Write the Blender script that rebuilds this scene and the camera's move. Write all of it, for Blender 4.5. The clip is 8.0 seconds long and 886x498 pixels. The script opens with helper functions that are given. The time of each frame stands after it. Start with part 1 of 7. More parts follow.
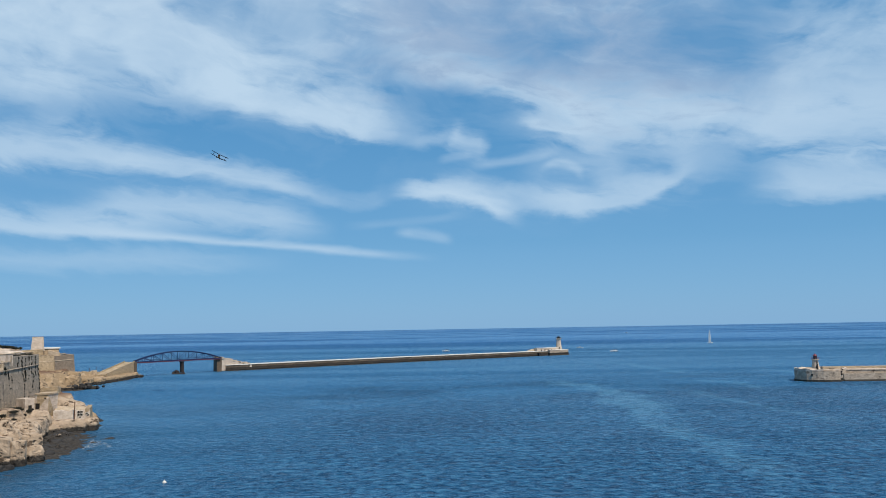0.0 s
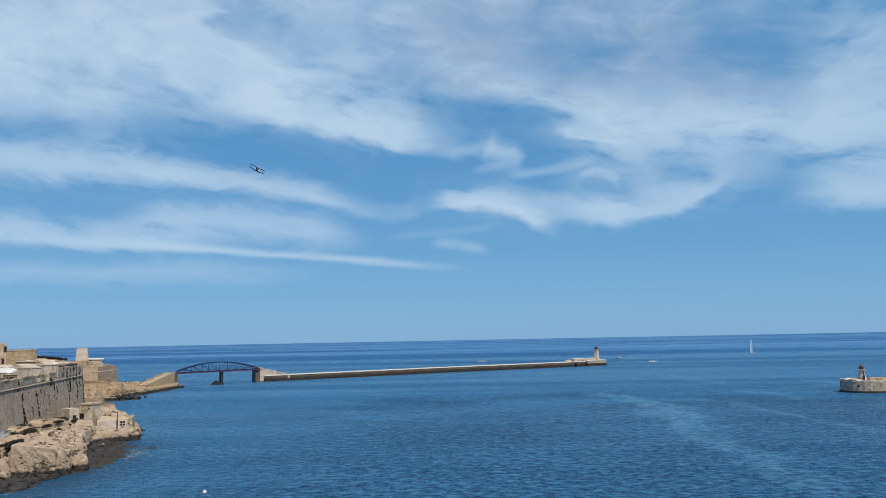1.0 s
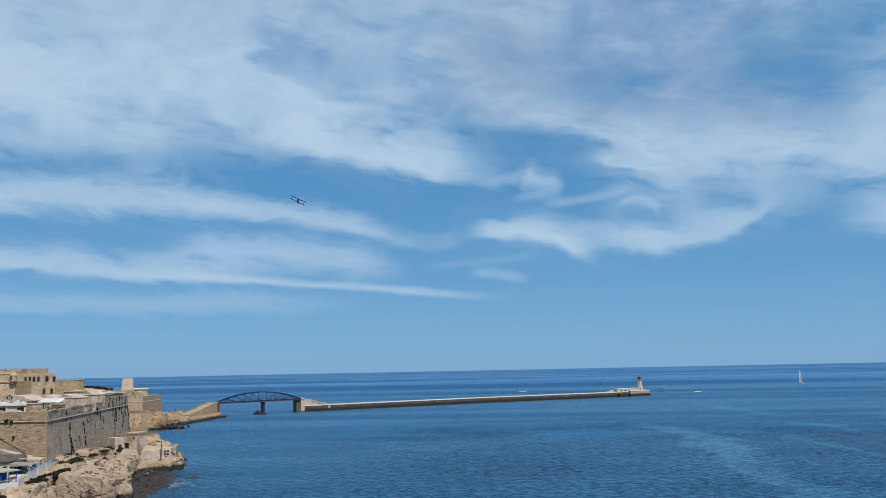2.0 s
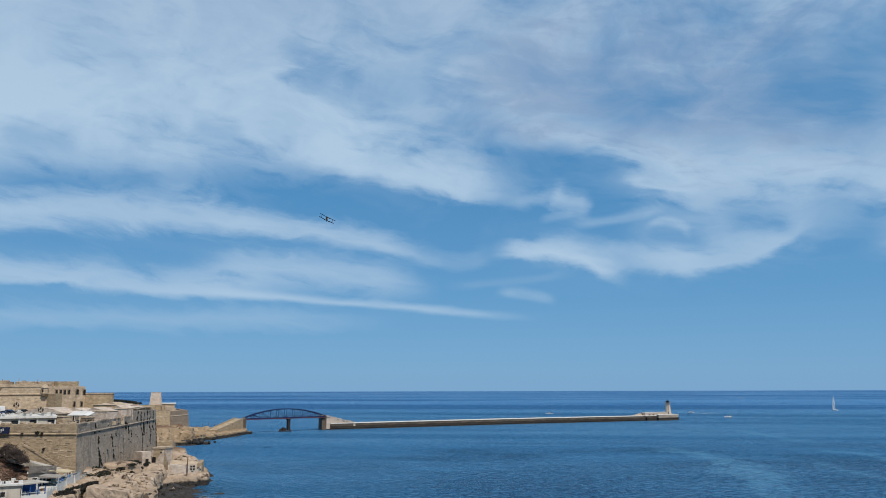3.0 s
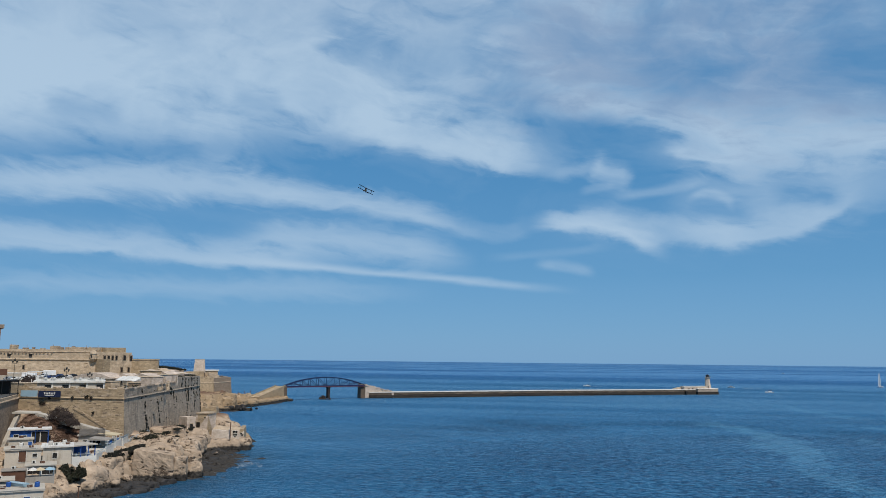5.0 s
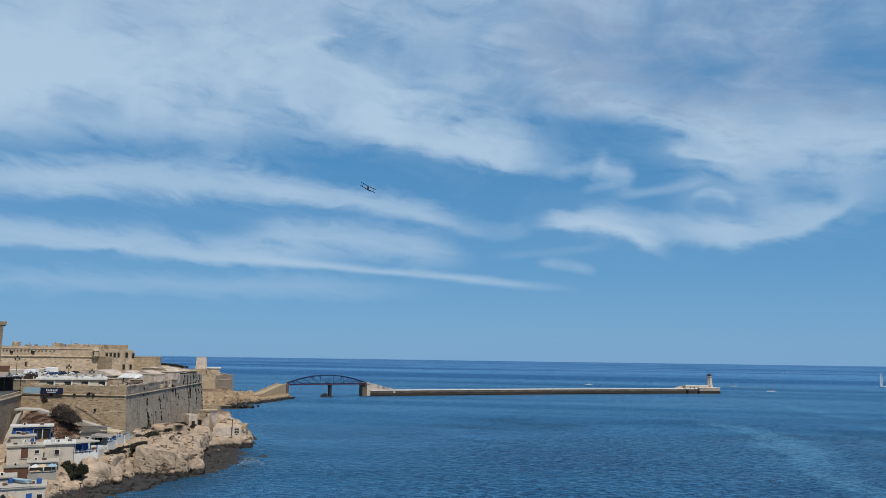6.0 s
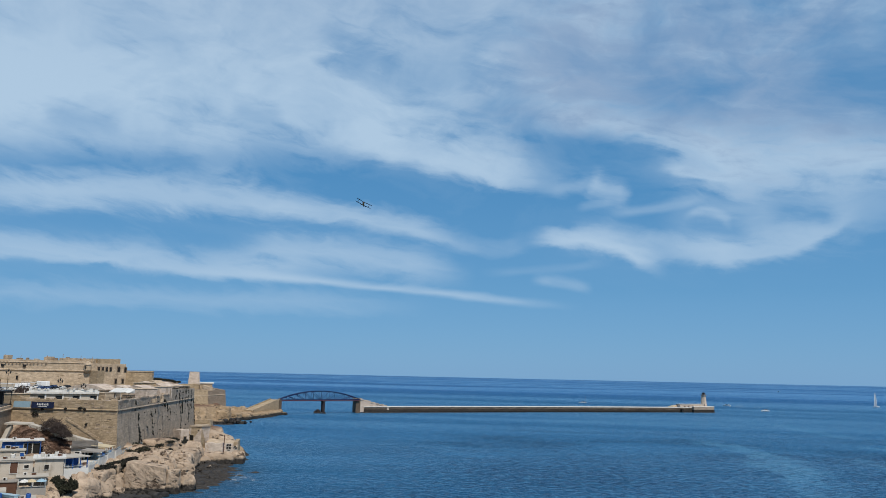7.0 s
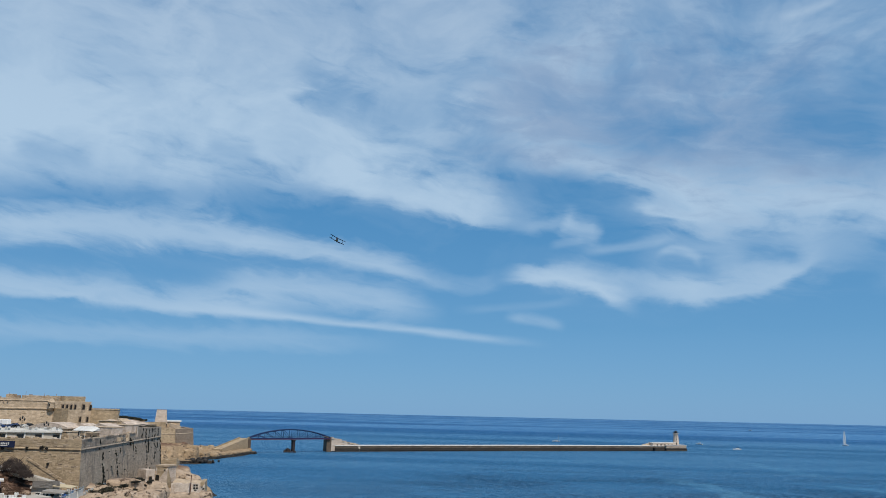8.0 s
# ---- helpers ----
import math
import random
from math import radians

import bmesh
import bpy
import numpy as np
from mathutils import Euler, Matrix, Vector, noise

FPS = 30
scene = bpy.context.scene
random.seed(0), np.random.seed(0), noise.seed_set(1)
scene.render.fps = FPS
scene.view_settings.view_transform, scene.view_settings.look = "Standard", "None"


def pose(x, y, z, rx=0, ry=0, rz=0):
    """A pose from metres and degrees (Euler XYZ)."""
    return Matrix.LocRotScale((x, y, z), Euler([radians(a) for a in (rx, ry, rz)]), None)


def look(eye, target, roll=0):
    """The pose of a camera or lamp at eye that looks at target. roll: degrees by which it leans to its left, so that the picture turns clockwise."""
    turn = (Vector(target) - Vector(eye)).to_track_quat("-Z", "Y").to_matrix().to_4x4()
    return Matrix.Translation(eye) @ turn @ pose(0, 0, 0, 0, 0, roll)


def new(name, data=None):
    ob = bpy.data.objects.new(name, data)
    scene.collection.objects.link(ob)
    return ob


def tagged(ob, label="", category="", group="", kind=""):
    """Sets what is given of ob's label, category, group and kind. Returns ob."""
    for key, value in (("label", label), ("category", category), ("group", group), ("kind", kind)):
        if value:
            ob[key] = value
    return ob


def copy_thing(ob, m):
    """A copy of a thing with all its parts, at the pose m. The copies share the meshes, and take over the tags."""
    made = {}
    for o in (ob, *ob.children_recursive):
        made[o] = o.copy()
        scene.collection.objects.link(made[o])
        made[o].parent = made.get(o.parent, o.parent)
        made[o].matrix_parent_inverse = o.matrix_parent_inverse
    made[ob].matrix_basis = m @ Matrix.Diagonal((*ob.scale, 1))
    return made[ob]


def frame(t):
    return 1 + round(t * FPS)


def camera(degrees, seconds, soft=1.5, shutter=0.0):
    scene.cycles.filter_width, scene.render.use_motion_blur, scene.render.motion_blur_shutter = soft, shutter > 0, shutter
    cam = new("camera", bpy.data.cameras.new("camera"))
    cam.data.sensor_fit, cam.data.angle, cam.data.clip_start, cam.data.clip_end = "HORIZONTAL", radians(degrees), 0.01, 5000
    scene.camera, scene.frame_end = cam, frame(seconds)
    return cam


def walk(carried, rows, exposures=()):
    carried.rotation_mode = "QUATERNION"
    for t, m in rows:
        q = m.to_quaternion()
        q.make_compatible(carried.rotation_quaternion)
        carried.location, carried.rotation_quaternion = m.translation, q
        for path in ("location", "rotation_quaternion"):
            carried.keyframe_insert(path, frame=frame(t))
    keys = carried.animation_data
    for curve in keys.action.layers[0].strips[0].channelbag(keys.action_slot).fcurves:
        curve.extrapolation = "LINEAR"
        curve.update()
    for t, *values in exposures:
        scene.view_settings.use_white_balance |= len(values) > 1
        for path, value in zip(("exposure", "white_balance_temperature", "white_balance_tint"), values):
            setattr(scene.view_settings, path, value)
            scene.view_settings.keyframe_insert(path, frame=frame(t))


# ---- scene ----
# A harbour mouth seen from a high terrace: a hand-held camera pans over it from one spot.
cam = camera(59.12, 8.0, soft=0.55)
EYE = (0.0, 0.0, 35.0)
PATH = [  # seconds, yaw, pitch, roll
    (0.0, 0.000, 5.471, 0.968),
    (0.5, 1.056, 5.914, 1.006),
    (1.0, 2.643, 6.285, 1.094),
    (1.5, 4.158, 7.060, 1.210),
    (2.0, 5.555, 8.493, 1.131),
    (2.2, 6.024, 9.044, 0.953),
    (3.3, 7.979, 9.947, -0.072),
    (3.5, 8.413, 9.703, -0.157),
    (4.0, 9.254, 8.867, -0.423),
    (4.5, 9.917, 8.243, -0.525),
    (4.7, 10.109, 8.039, -0.659),
    (5.8, 10.205, 7.626, -0.600),
    (6.0, 10.272, 7.704, -0.822),
    (6.5, 10.258, 8.110, -1.082),
    (7.0, 9.839, 8.909, -1.245),
    (7.5, 9.016, 10.049, -1.286),
    (8.0, 7.865, 11.653, -1.281),
]
walk(cam, [(t, pose(*EYE, 90 + p, r, w)) for t, w, p, r in PATH], [(0.0, 0.20, 6760, 10), (1.0, 0.15, 6700, 10), (2.2, 0.05, 6580, 10), (3.5, -0.02, 6500, 10), (4.7, -0.05, 6500, 10), (6.5, -0.02, 6500, 10), (8.0, 0.0, 6500, 10)])

# ---- light: high sun behind the viewer, pale streaky cloud ----
SUN_AZ, SUN_EL = 140.0, 57.0   # clockwise from +y, above the horizon
SKY_STRENGTH = 0.10

sun = new("sun", bpy.data.lights.new("sun", "SUN"))
sun.data.energy, sun.data.angle, sun.data.color = 4.4, radians(0.6), (1.0, 0.92, 0.81)
sun_way = Vector((math.sin(radians(SUN_AZ)) * math.cos(radians(SUN_EL)), math.cos(radians(SUN_AZ)) * math.cos(radians(SUN_EL)), math.sin(radians(SUN_EL))))
sun.matrix_world = look(sun_way * 300, (0, 0, 0))

class Nodes:
    """Short hand for a node tree."""
    def __init__(self, tree):
        self.tree = tree
        tree.nodes.clear()

    def add(self, kind, ins=None, **settings):
        node = self.tree.nodes.new(kind)
        if kind == "ShaderNodeMath":
            node.operation, node.use_clamp = settings["operation"], settings.get("use_clamp", False)
        elif kind == "ShaderNodeVectorMath":
            node.operation = settings["operation"]
        elif kind == "ShaderNodeMapRange":
            node.interpolation_type = settings["interpolation_type"]
        elif kind == "ShaderNodeMix":
            node.data_type, node.blend_type = settings["data_type"], settings["blend_type"]
        elif kind == "ShaderNodeMapping":
            node.vector_type = settings.get("vector_type", "POINT")
        elif kind == "ShaderNodeTexGradient":
            node.gradient_type = settings["gradient_type"]
        for slot, v in (ins or {}).items():
            if isinstance(v, bpy.types.NodeSocket):
                self.tree.links.new(v, node.inputs[slot])
            else:
                node.inputs[slot].default_value = v
        return node

    def math(self, op, a, b=0.0, clamp=False):
        return self.add("ShaderNodeMath", operation=op, use_clamp=clamp, ins={0: a, 1: b}).outputs[0]

    def remap(self, v, a, b, c=0.0, d=1.0, smooth=False):
        return self.add("ShaderNodeMapRange", interpolation_type="SMOOTHSTEP" if smooth else "LINEAR", ins={0: v, 1: a, 2: b, 3: c, 4: d}).outputs[0]

    def mix(self, fac, a, b, blend="MIX"):
        node = self.add("ShaderNodeMix", data_type="RGBA", blend_type=blend, ins={0: fac})
        for slot, v in ((6, a), (7, b)):
            if isinstance(v, bpy.types.NodeSocket):
                self.tree.links.new(v, node.inputs[slot])
            else:
                node.inputs[slot].default_value = (*v[:3], 1.0)
        return node.outputs[2]

    def noise(self, vec, scale, detail=4.0, rough=0.55, stretch=None, distortion=0.0):
        if stretch:
            vec = self.add("ShaderNodeMapping", ins={0: vec, 3: stretch}).outputs[0]
        return self.add("ShaderNodeTexNoise", ins={"Vector": vec, "Scale": scale, "Detail": detail, "Roughness": rough, "Distortion": distortion}).outputs["Fac"]

    def brush(self, vec, a, b, c, above, below, weight, tear=0.0):
        """A bowed brush mark through three points of a plane, softer on one side than on the other, its edges torn."""
        a, b, c = Vector(a), Vector(b), Vector(c)
        chord = c - a
        across = Vector((-chord.y, chord.x)).normalized()
        sag = (b - (a + c) / 2).dot(across)
        mid = (a + c) / 2 + across * sag
        local = self.add("ShaderNodeMapping", vector_type="TEXTURE", ins={0: vec, 1: (mid.x, mid.y, 0), 2: (0, 0, math.atan2(chord.y, chord.x)), 3: (chord.length / 2, 1, 1)}).outputs[0]
        uv = self.add("ShaderNodeSeparateXYZ", ins={0: local}).outputs
        v = self.math("ADD", uv[1], self.math("MULTIPLY", self.math("MULTIPLY", uv[0], uv[0]), sag))
        v = self.math("MAXIMUM", self.math("MULTIPLY", v, 1 / above), self.math("MULTIPLY", v, -1 / below))
        body = self.remap(self.math("ADD", v, tear), 0.0, 1.45, weight, 0.0, smooth=True)
        return self.math("MULTIPLY", body, self.remap(self.math("ABSOLUTE", uv[0]), 0.5, 1.1, 1.0, 0.0, smooth=True))


def build_sky():
    world = bpy.data.worlds.new("sky")
    scene.world = world
    world.use_nodes = True
    n = Nodes(world.node_tree)
    way = n.add("ShaderNodeTexCoord").outputs["Generated"]
    axes = n.add("ShaderNodeSeparateXYZ", ins={0: way}).outputs
    bearing = n.math("MULTIPLY", n.math("ARCTAN2", axes[0], axes[1]), 57.2958)
    height = n.math("MULTIPLY", n.math("ARCSINE", axes[2]), 57.2958)
    plain = n.add("ShaderNodeCombineXYZ", ins={0: bearing, 1: height, 2: 0.0}).outputs[0]

    def bent(vec, scale, detail, rough, stretch, reach):
        """Coordinates pushed about by a soft noise, as the wind bends the cloud."""
        v = n.add("ShaderNodeMapping", ins={0: plain, 3: stretch}).outputs[0]
        push = n.add("ShaderNodeTexNoise", ins={"Vector": v, "Scale": scale, "Detail": detail, "Roughness": rough}).outputs["Color"]
        push = n.add("ShaderNodeVectorMath", operation="SUBTRACT", ins={0: push, 1: (0.5, 0.5, 0.5)}).outputs[0]
        push = n.add("ShaderNodeVectorMath", operation="MULTIPLY", ins={0: push, 1: reach}).outputs[0]
        return n.add("ShaderNodeVectorMath", operation="ADD", ins={0: vec, 1: push}).outputs[0]

    warped = bent(plain, 0.2, 2.0, 0.5, (0.6, 1.0, 1.0), (2.4, 1.2, 0.0))
    warped = bent(warped, 0.6, 4.0, 0.6, (0.5, 1.0, 1.0), (1.6, 0.8, 0.0))
    slanted = n.add("ShaderNodeMapping", ins={0: warped, 2: (0, 0, radians(9))}).outputs[0]
    fibre = n.noise(slanted, 0.5, 6.0, 0.58, stretch=(0.34, 1.0, 1.0), distortion=0.7)
    silk = n.noise(slanted, 1.3, 4.0, 0.55, stretch=(0.22, 1.0, 1.0), distortion=0.4)
    broad = n.noise(warped, 0.17, 5.0, 0.58, stretch=(0.65, 1.1, 1.0), distortion=0.5)
    tear = n.math("ADD", n.remap(fibre, 0.25, 0.75, -0.6, 0.6), n.remap(silk, 0.25, 0.75, -0.28, 0.28))
    small_tear = n.math("MULTIPLY", tear, 0.6)

    def stroke(a, b, c, above, below, weight):
        return n.brush(warped if above > 0.6 else lightly, a, b, c, above, below, weight, tear if above > 0.6 else small_tear)

    lightly = bent(plain, 0.9, 2.0, 0.5, (0.35, 1.0, 1.0), (0.9, 0.28, 0.0))
    total = n.math("MULTIPLY", n.remap(height, 13.0, 24.0, 0.0, 0.5, smooth=True), n.remap(broad, 0.3, 0.6))
    state = {"total": total}

    def over(*s):
        g = stroke(*s)
        state["total"] = n.math("ADD", state["total"], n.math("MULTIPLY", g, n.math("SUBTRACT", 1.0, state["total"])))

    def gap(*s):
        state["total"] = n.math("MULTIPLY", state["total"], n.math("SUBTRACT", 1.0, stroke(*s)))

    # broad veils
    over((-36.2, 20.7), (-29.5, 19.9), (-21.7, 18.3), 2.49, 2.07, 0.5)
    over((-49.9, 17.7), (-32.5, 19.8), (-13.3, 19.9), 10.79, 7.05, 0.92)
    over((-52.0, 13.1), (-37.6, 15.2), (-24.1, 16.0), 4.98, 3.32, 0.5)
    over((-24.8, 22.3), (-7.7, 22.0), (4.8, 19.2), 9.13, 5.39, 0.6)
    over((-3.4, 23.8), (8.8, 19.6), (25.5, 15.9), 9.13, 4.98, 0.42)
    over((-50.6, 24.1), (-23.2, 30.1), (18.3, 26.4), 8.30, 8.30, 0.55)
    over((-53.6, 6.6), (-33.6, 8.3), (-9.7, 7.8), 3.73, 3.32, 0.08)
    over((-5.5, 10.3), (8.5, 10.3), (20.7, 11.7), 3.32, 3.32, 0.05)
    # gaps of open blue
    gap((-27.1, 13.3), (-13.2, 12.9), (2.7, 10.4), 2.16, 2.49, 1.0)
    gap((-7.3, 17.0), (1.9, 15.7), (10.1, 12.9), 1.41, 1.58, 1.0)
    gap((-46.6, 11.6), (-35.7, 13.2), (-24.8, 13.3), 1.41, 1.49, 0.75)
    gap((-38.0, 16.6), (-35.5, 16.2), (-33.0, 16.0), 0.91, 0.91, 0.25)
    gap((-26.2, 18.1), (-24.2, 17.9), (-22.1, 17.7), 1.00, 1.00, 0.25)
    gap((10.8, 22.0), (16.2, 21.2), (25.8, 20.1), 3.32, 2.90, 0.1)
    gap((3.6, 19.6), (8.0, 18.9), (11.9, 20.2), 1.83, 1.83, 0.35)
    gap((-9.5, 22.0), (-6.4, 21.2), (-3.9, 20.5), 1.49, 1.41, 0.5)
    gap((-19.9, 24.2), (-16.8, 22.7), (-13.4, 21.1), 1.66, 1.66, 0.5)
    gap((4.1, 24.5), (7.4, 23.8), (10.9, 23.6), 1.24, 1.24, 0.15)
    gap((-41.9, 8.6), (-34.3, 9.4), (-23.7, 8.6), 0.66, 0.91, 0.7)
    # main ribbon, its bright lower edge and the hooked cloudlet
    over((-20.1, 17.8), (-12.4, 15.9), (-1.0, 13.5), 3.32, 1.24, 0.75)
    over((-17.5, 17.0), (-11.1, 15.4), (-3.0, 13.6), 1.41, 0.75, 0.7)
    over((0.7, 13.9), (2.1, 13.3), (3.7, 12.9), 1.08, 1.16, 0.55)
    over((-3.0, 13.0), (0.1, 13.5), (2.1, 13.9), 0.91, 0.66, 0.35)
    over((-0.2, 12.0), (1.1, 12.1), (2.5, 12.3), 0.37, 0.29, 0.25)
    # ribbon across the upper right, and the ragged mass under it
    over((-3.5, 19.0), (5.0, 16.9), (13.1, 14.1), 2.41, 1.00, 0.85)
    over((4.7, 14.8), (12.7, 14.7), (26.6, 12.4), 2.41, 1.74, 0.8)
    over((5.5, 15.1), (8.4, 14.1), (12.0, 13.6), 0.75, 0.33, 0.8)
    over((5.8, 10.9), (13.3, 10.9), (22.0, 12.3), 2.49, 2.49, 0.42)
    over((6.5, 8.6), (13.9, 8.6), (18.7, 11.0), 1.58, 0.58, 0.65)
    gap((13.0, 11.5), (15.1, 11.1), (17.4, 10.6), 0.66, 0.71, 0.75)
    gap((7.4, 11.2), (10.0, 10.3), (11.8, 10.1), 0.75, 0.66, 0.6)
    over((7.4, 11.1), (9.3, 11.4), (10.6, 10.3), 0.41, 0.37, 0.4)
    over((1.9, 11.5), (5.9, 11.8), (9.3, 12.6), 0.46, 0.37, 0.35)
    over((-3.9, 9.6), (2.2, 9.1), (5.9, 7.4), 0.83, 0.54, 0.9)
    over((-1.4, 9.9), (4.6, 9.4), (12.1, 8.2), 1.00, 1.16, 0.55)
    # streaks low on the other side
    over((-46.4, 9.9), (-32.0, 11.6), (-18.2, 11.3), 1.58, 1.16, 0.72)
    over((-25.1, 11.6), (-16.5, 10.9), (-7.6, 9.1), 1.16, 0.58, 0.72)
    over((-25.7, 7.9), (-18.1, 8.2), (-8.5, 6.8), 1.33, 1.16, 0.62)
    over((-47.5, 7.0), (-31.7, 6.9), (-16.3, 6.1), 1.49, 0.54, 0.72)
    over((-28.7, 6.7), (-13.9, 5.9), (-1.0, 4.8), 0.37, 0.29, 0.62)
    over((-45.9, 4.1), (-31.5, 4.6), (-11.3, 4.6), 0.91, 0.75, 0.32)
    over((-3.5, 6.7), (-1.2, 6.5), (0.8, 6.0), 0.50, 0.37, 0.36)
    over((-7.2, 7.2), (-2.2, 7.5), (2.4, 8.0), 0.33, 0.33, 0.14)
    over((-10.6, 9.2), (-7.2, 8.9), (-3.5, 9.4), 0.75, 0.58, 0.25)
    # bank beyond the red light
    over((21.2, 9.1), (25.5, 8.7), (35.6, 7.3), 2.49, 1.00, 0.7)
    over((20.9, 16.7), (26.9, 15.5), (36.7, 14.5), 4.98, 3.94, 0.72)
    over((19.5, 12.0), (26.7, 12.3), (35.9, 10.7), 2.49, 1.66, 0.5)
    over((16.5, 26.4), (18.6, 26.5), (20.8, 27.1), 0.41, 0.37, 0.6)
    total = state["total"]
    # fibres tear the thin parts more than the thick ones
    thin = n.math("MULTIPLY", n.math("MULTIPLY", total, n.math("SUBTRACT", 1.2, total)), 3.0)
    torn = n.math("ADD", n.remap(fibre, 0.3, 0.7, -0.13, 0.13), n.remap(silk, 0.3, 0.7, -0.07, 0.07))
    total = n.math("ADD", total, n.math("MULTIPLY", torn, thin))
    total = n.math("ADD", total, n.math("MULTIPLY", n.remap(broad, 0.3, 0.7, -0.22, 0.22), n.remap(height, 9.0, 17.0)))
    cover = n.math("MULTIPLY", n.remap(total, 0.0, 1.0), n.remap(height, 1.0, 4.0, smooth=True))
    node = n.add("ShaderNodeTexSky")
    node.sky_type, node.sun_disc, node.sun_elevation, node.sun_rotation = "NISHITA", False, radians(SUN_EL), radians(SUN_AZ)
    node.altitude, node.air_density, node.dust_density, node.ozone_density = 30.0, 1.0, 0.3, 3.0
    sky = n.mix(1.0, node.outputs[0], SKY_TINT, "MULTIPLY")
    # sea haze: an even blue that pales towards the horizon
    haze = n.mix(n.remap(height, 0.0, 6.0), HAZE_LOW, HAZE_MID)
    haze = n.mix(n.remap(height, 5.0, 16.0), haze, HAZE_HIGH)
    sky = n.mix(n.remap(height, 20.0, 60.0, 0.85, 0.3), sky, haze)
    # the veil overhead is thicker and greyer than the sunlit ribbons below it
    dim = n.math("MAXIMUM", stroke((-10.0, 22.0), (4.0, 20.5), (26.0, 17.5), 9.0, 4.0, 0.85), n.remap(height, 17.0, 30.0, 0.0, 0.45, smooth=True))
    shade = n.mix(dim, CLOUD_LIT, CLOUD_DIM)
    out = n.mix(n.math("MULTIPLY", cover, 0.96), sky, shade)
    n.add("ShaderNodeOutputWorld", ins={0: n.add("ShaderNodeBackground", ins={0: out, 1: SKY_STRENGTH}).outputs[0]})


SKY_TINT = (0.62, 0.95, 1.15)
HAZE_LOW, HAZE_MID, HAZE_HIGH = (1.70, 3.52, 6.15), (1.19, 3.12, 5.62), (0.66, 2.47, 4.95)
CLOUD_LIT, CLOUD_DIM = (4.4, 5.95, 7.6), (2.75, 3.85, 5.6)
build_sky()

# ---- materials ----
TONE = 0.80  # scales down all material() colours, to balance a stronger sun against the sky


def material(name, a, b=None, scale=0.5, rough=0.85, bump=0.3, grain=6.0, metal=0.0, stain=None, stain_scale=0.25, stain_stretch=(1, 1, 0.15), stain_at=(0.56, 0.68), courses=0.0, spec=0.3, course_mix=0.5):
    """A worn surface: two colours mixed at a broad scale, fine grain with relief, and, where asked, dark run-down stains and stone courses."""
    m = bpy.data.materials.new(name)
    m.use_nodes = True
    n = Nodes(m.node_tree)
    at = n.add("ShaderNodeTexCoord").outputs["Object"]
    b = b or tuple(c * 0.8 for c in a)
    a, b = tuple(c * TONE for c in a), tuple(c * TONE for c in b)
    broad = n.noise(at, scale, 5.0, 0.6)
    fine = n.noise(at, grain, 4.0, 0.65)
    colour = n.mix(n.remap(broad, 0.32, 0.68), a, b)
    colour = n.mix(n.remap(fine, 0.3, 0.75, 0.0, 0.45), colour, tuple(c * 0.6 for c in a))
    height = fine
    if courses:
        rows = n.add("ShaderNodeSeparateXYZ", ins={0: at}).outputs[2]
        tooth = n.math("PINGPONG", n.math("ADD", rows, n.math("MULTIPLY", broad, 0.3)), courses / 2)
        joint = n.remap(tooth, 0.0, courses * 0.14, 1.0, 0.0)
        patch = n.noise(at, 0.35, 4.0, 0.6, stretch=(0.6, 0.6, 1.4))
        flat = n.add("ShaderNodeSeparateXYZ", ins={0: at}).outputs
        run = n.add("ShaderNodeCombineXYZ", ins={0: n.math("ADD", flat[0], n.math("MULTIPLY", flat[1], 0.83)), 1: flat[2]}).outputs[0]
        bricks = n.add("ShaderNodeTexBrick", ins={"Vector": run, "Color1": (0.25, 0.25, 0.25, 1), "Color2": (1, 1, 1, 1), "Mortar": (0.0, 0.0, 0.0, 1), "Scale": 1.0, "Mortar Size": 0.03, "Brick Width": courses * 1.9, "Row Height": courses * 0.62}).outputs["Color"]
        tone = n.add("ShaderNodeSeparateXYZ", ins={0: bricks}).outputs[0]
        colour = n.mix(n.remap(tone, 0.0, 1.0, 0.75 * course_mix, 0.0), colour, tuple(c * 0.55 for c in b))
        colour = n.mix(n.math("MULTIPLY", joint, 0.5 * course_mix), colour, tuple(c * 0.5 for c in a))
        colour = n.mix(n.remap(patch, 0.48, 0.7, 0.0, 0.6), colour, tuple(c * 0.58 for c in b))
        blotch = n.noise(at, 0.8, 4.0, 0.62, stretch=(0.8, 0.8, 1.3))
        colour = n.mix(n.remap(blotch, 0.52, 0.64, 0.0, 0.5), colour, tuple(c * 0.5 for c in b))
        colour = n.mix(n.remap(blotch, 0.36, 0.46, 0.4, 0.0), colour, tuple(min(1.0, c * 1.15) for c in a))
    if stain:
        runs = n.noise(at, stain_scale, 5.0, 0.6, stretch=stain_stretch)
        spots = n.noise(at, stain_scale * 5, 3.0, 0.6, stretch=(1, 1, 0.5))
        amount = n.math("MULTIPLY", n.remap(runs, *stain_at), n.remap(spots, 0.35, 0.6))
        colour = n.mix(amount, colour, stain)
    relief = n.add("ShaderNodeBump", ins={"Strength": bump, "Distance": 0.35, "Height": n.math("ADD", n.math("MULTIPLY", broad, 2.0), height)}).outputs[0]
    bsdf = n.add("ShaderNodeBsdfPrincipled", ins={"Base Color": colour, "Roughness": rough, "Metallic": metal, "Specular IOR Level": spec, "Normal": relief}).outputs[0]
    n.add("ShaderNodeOutputMaterial", ins={0: bsdf})
    return m


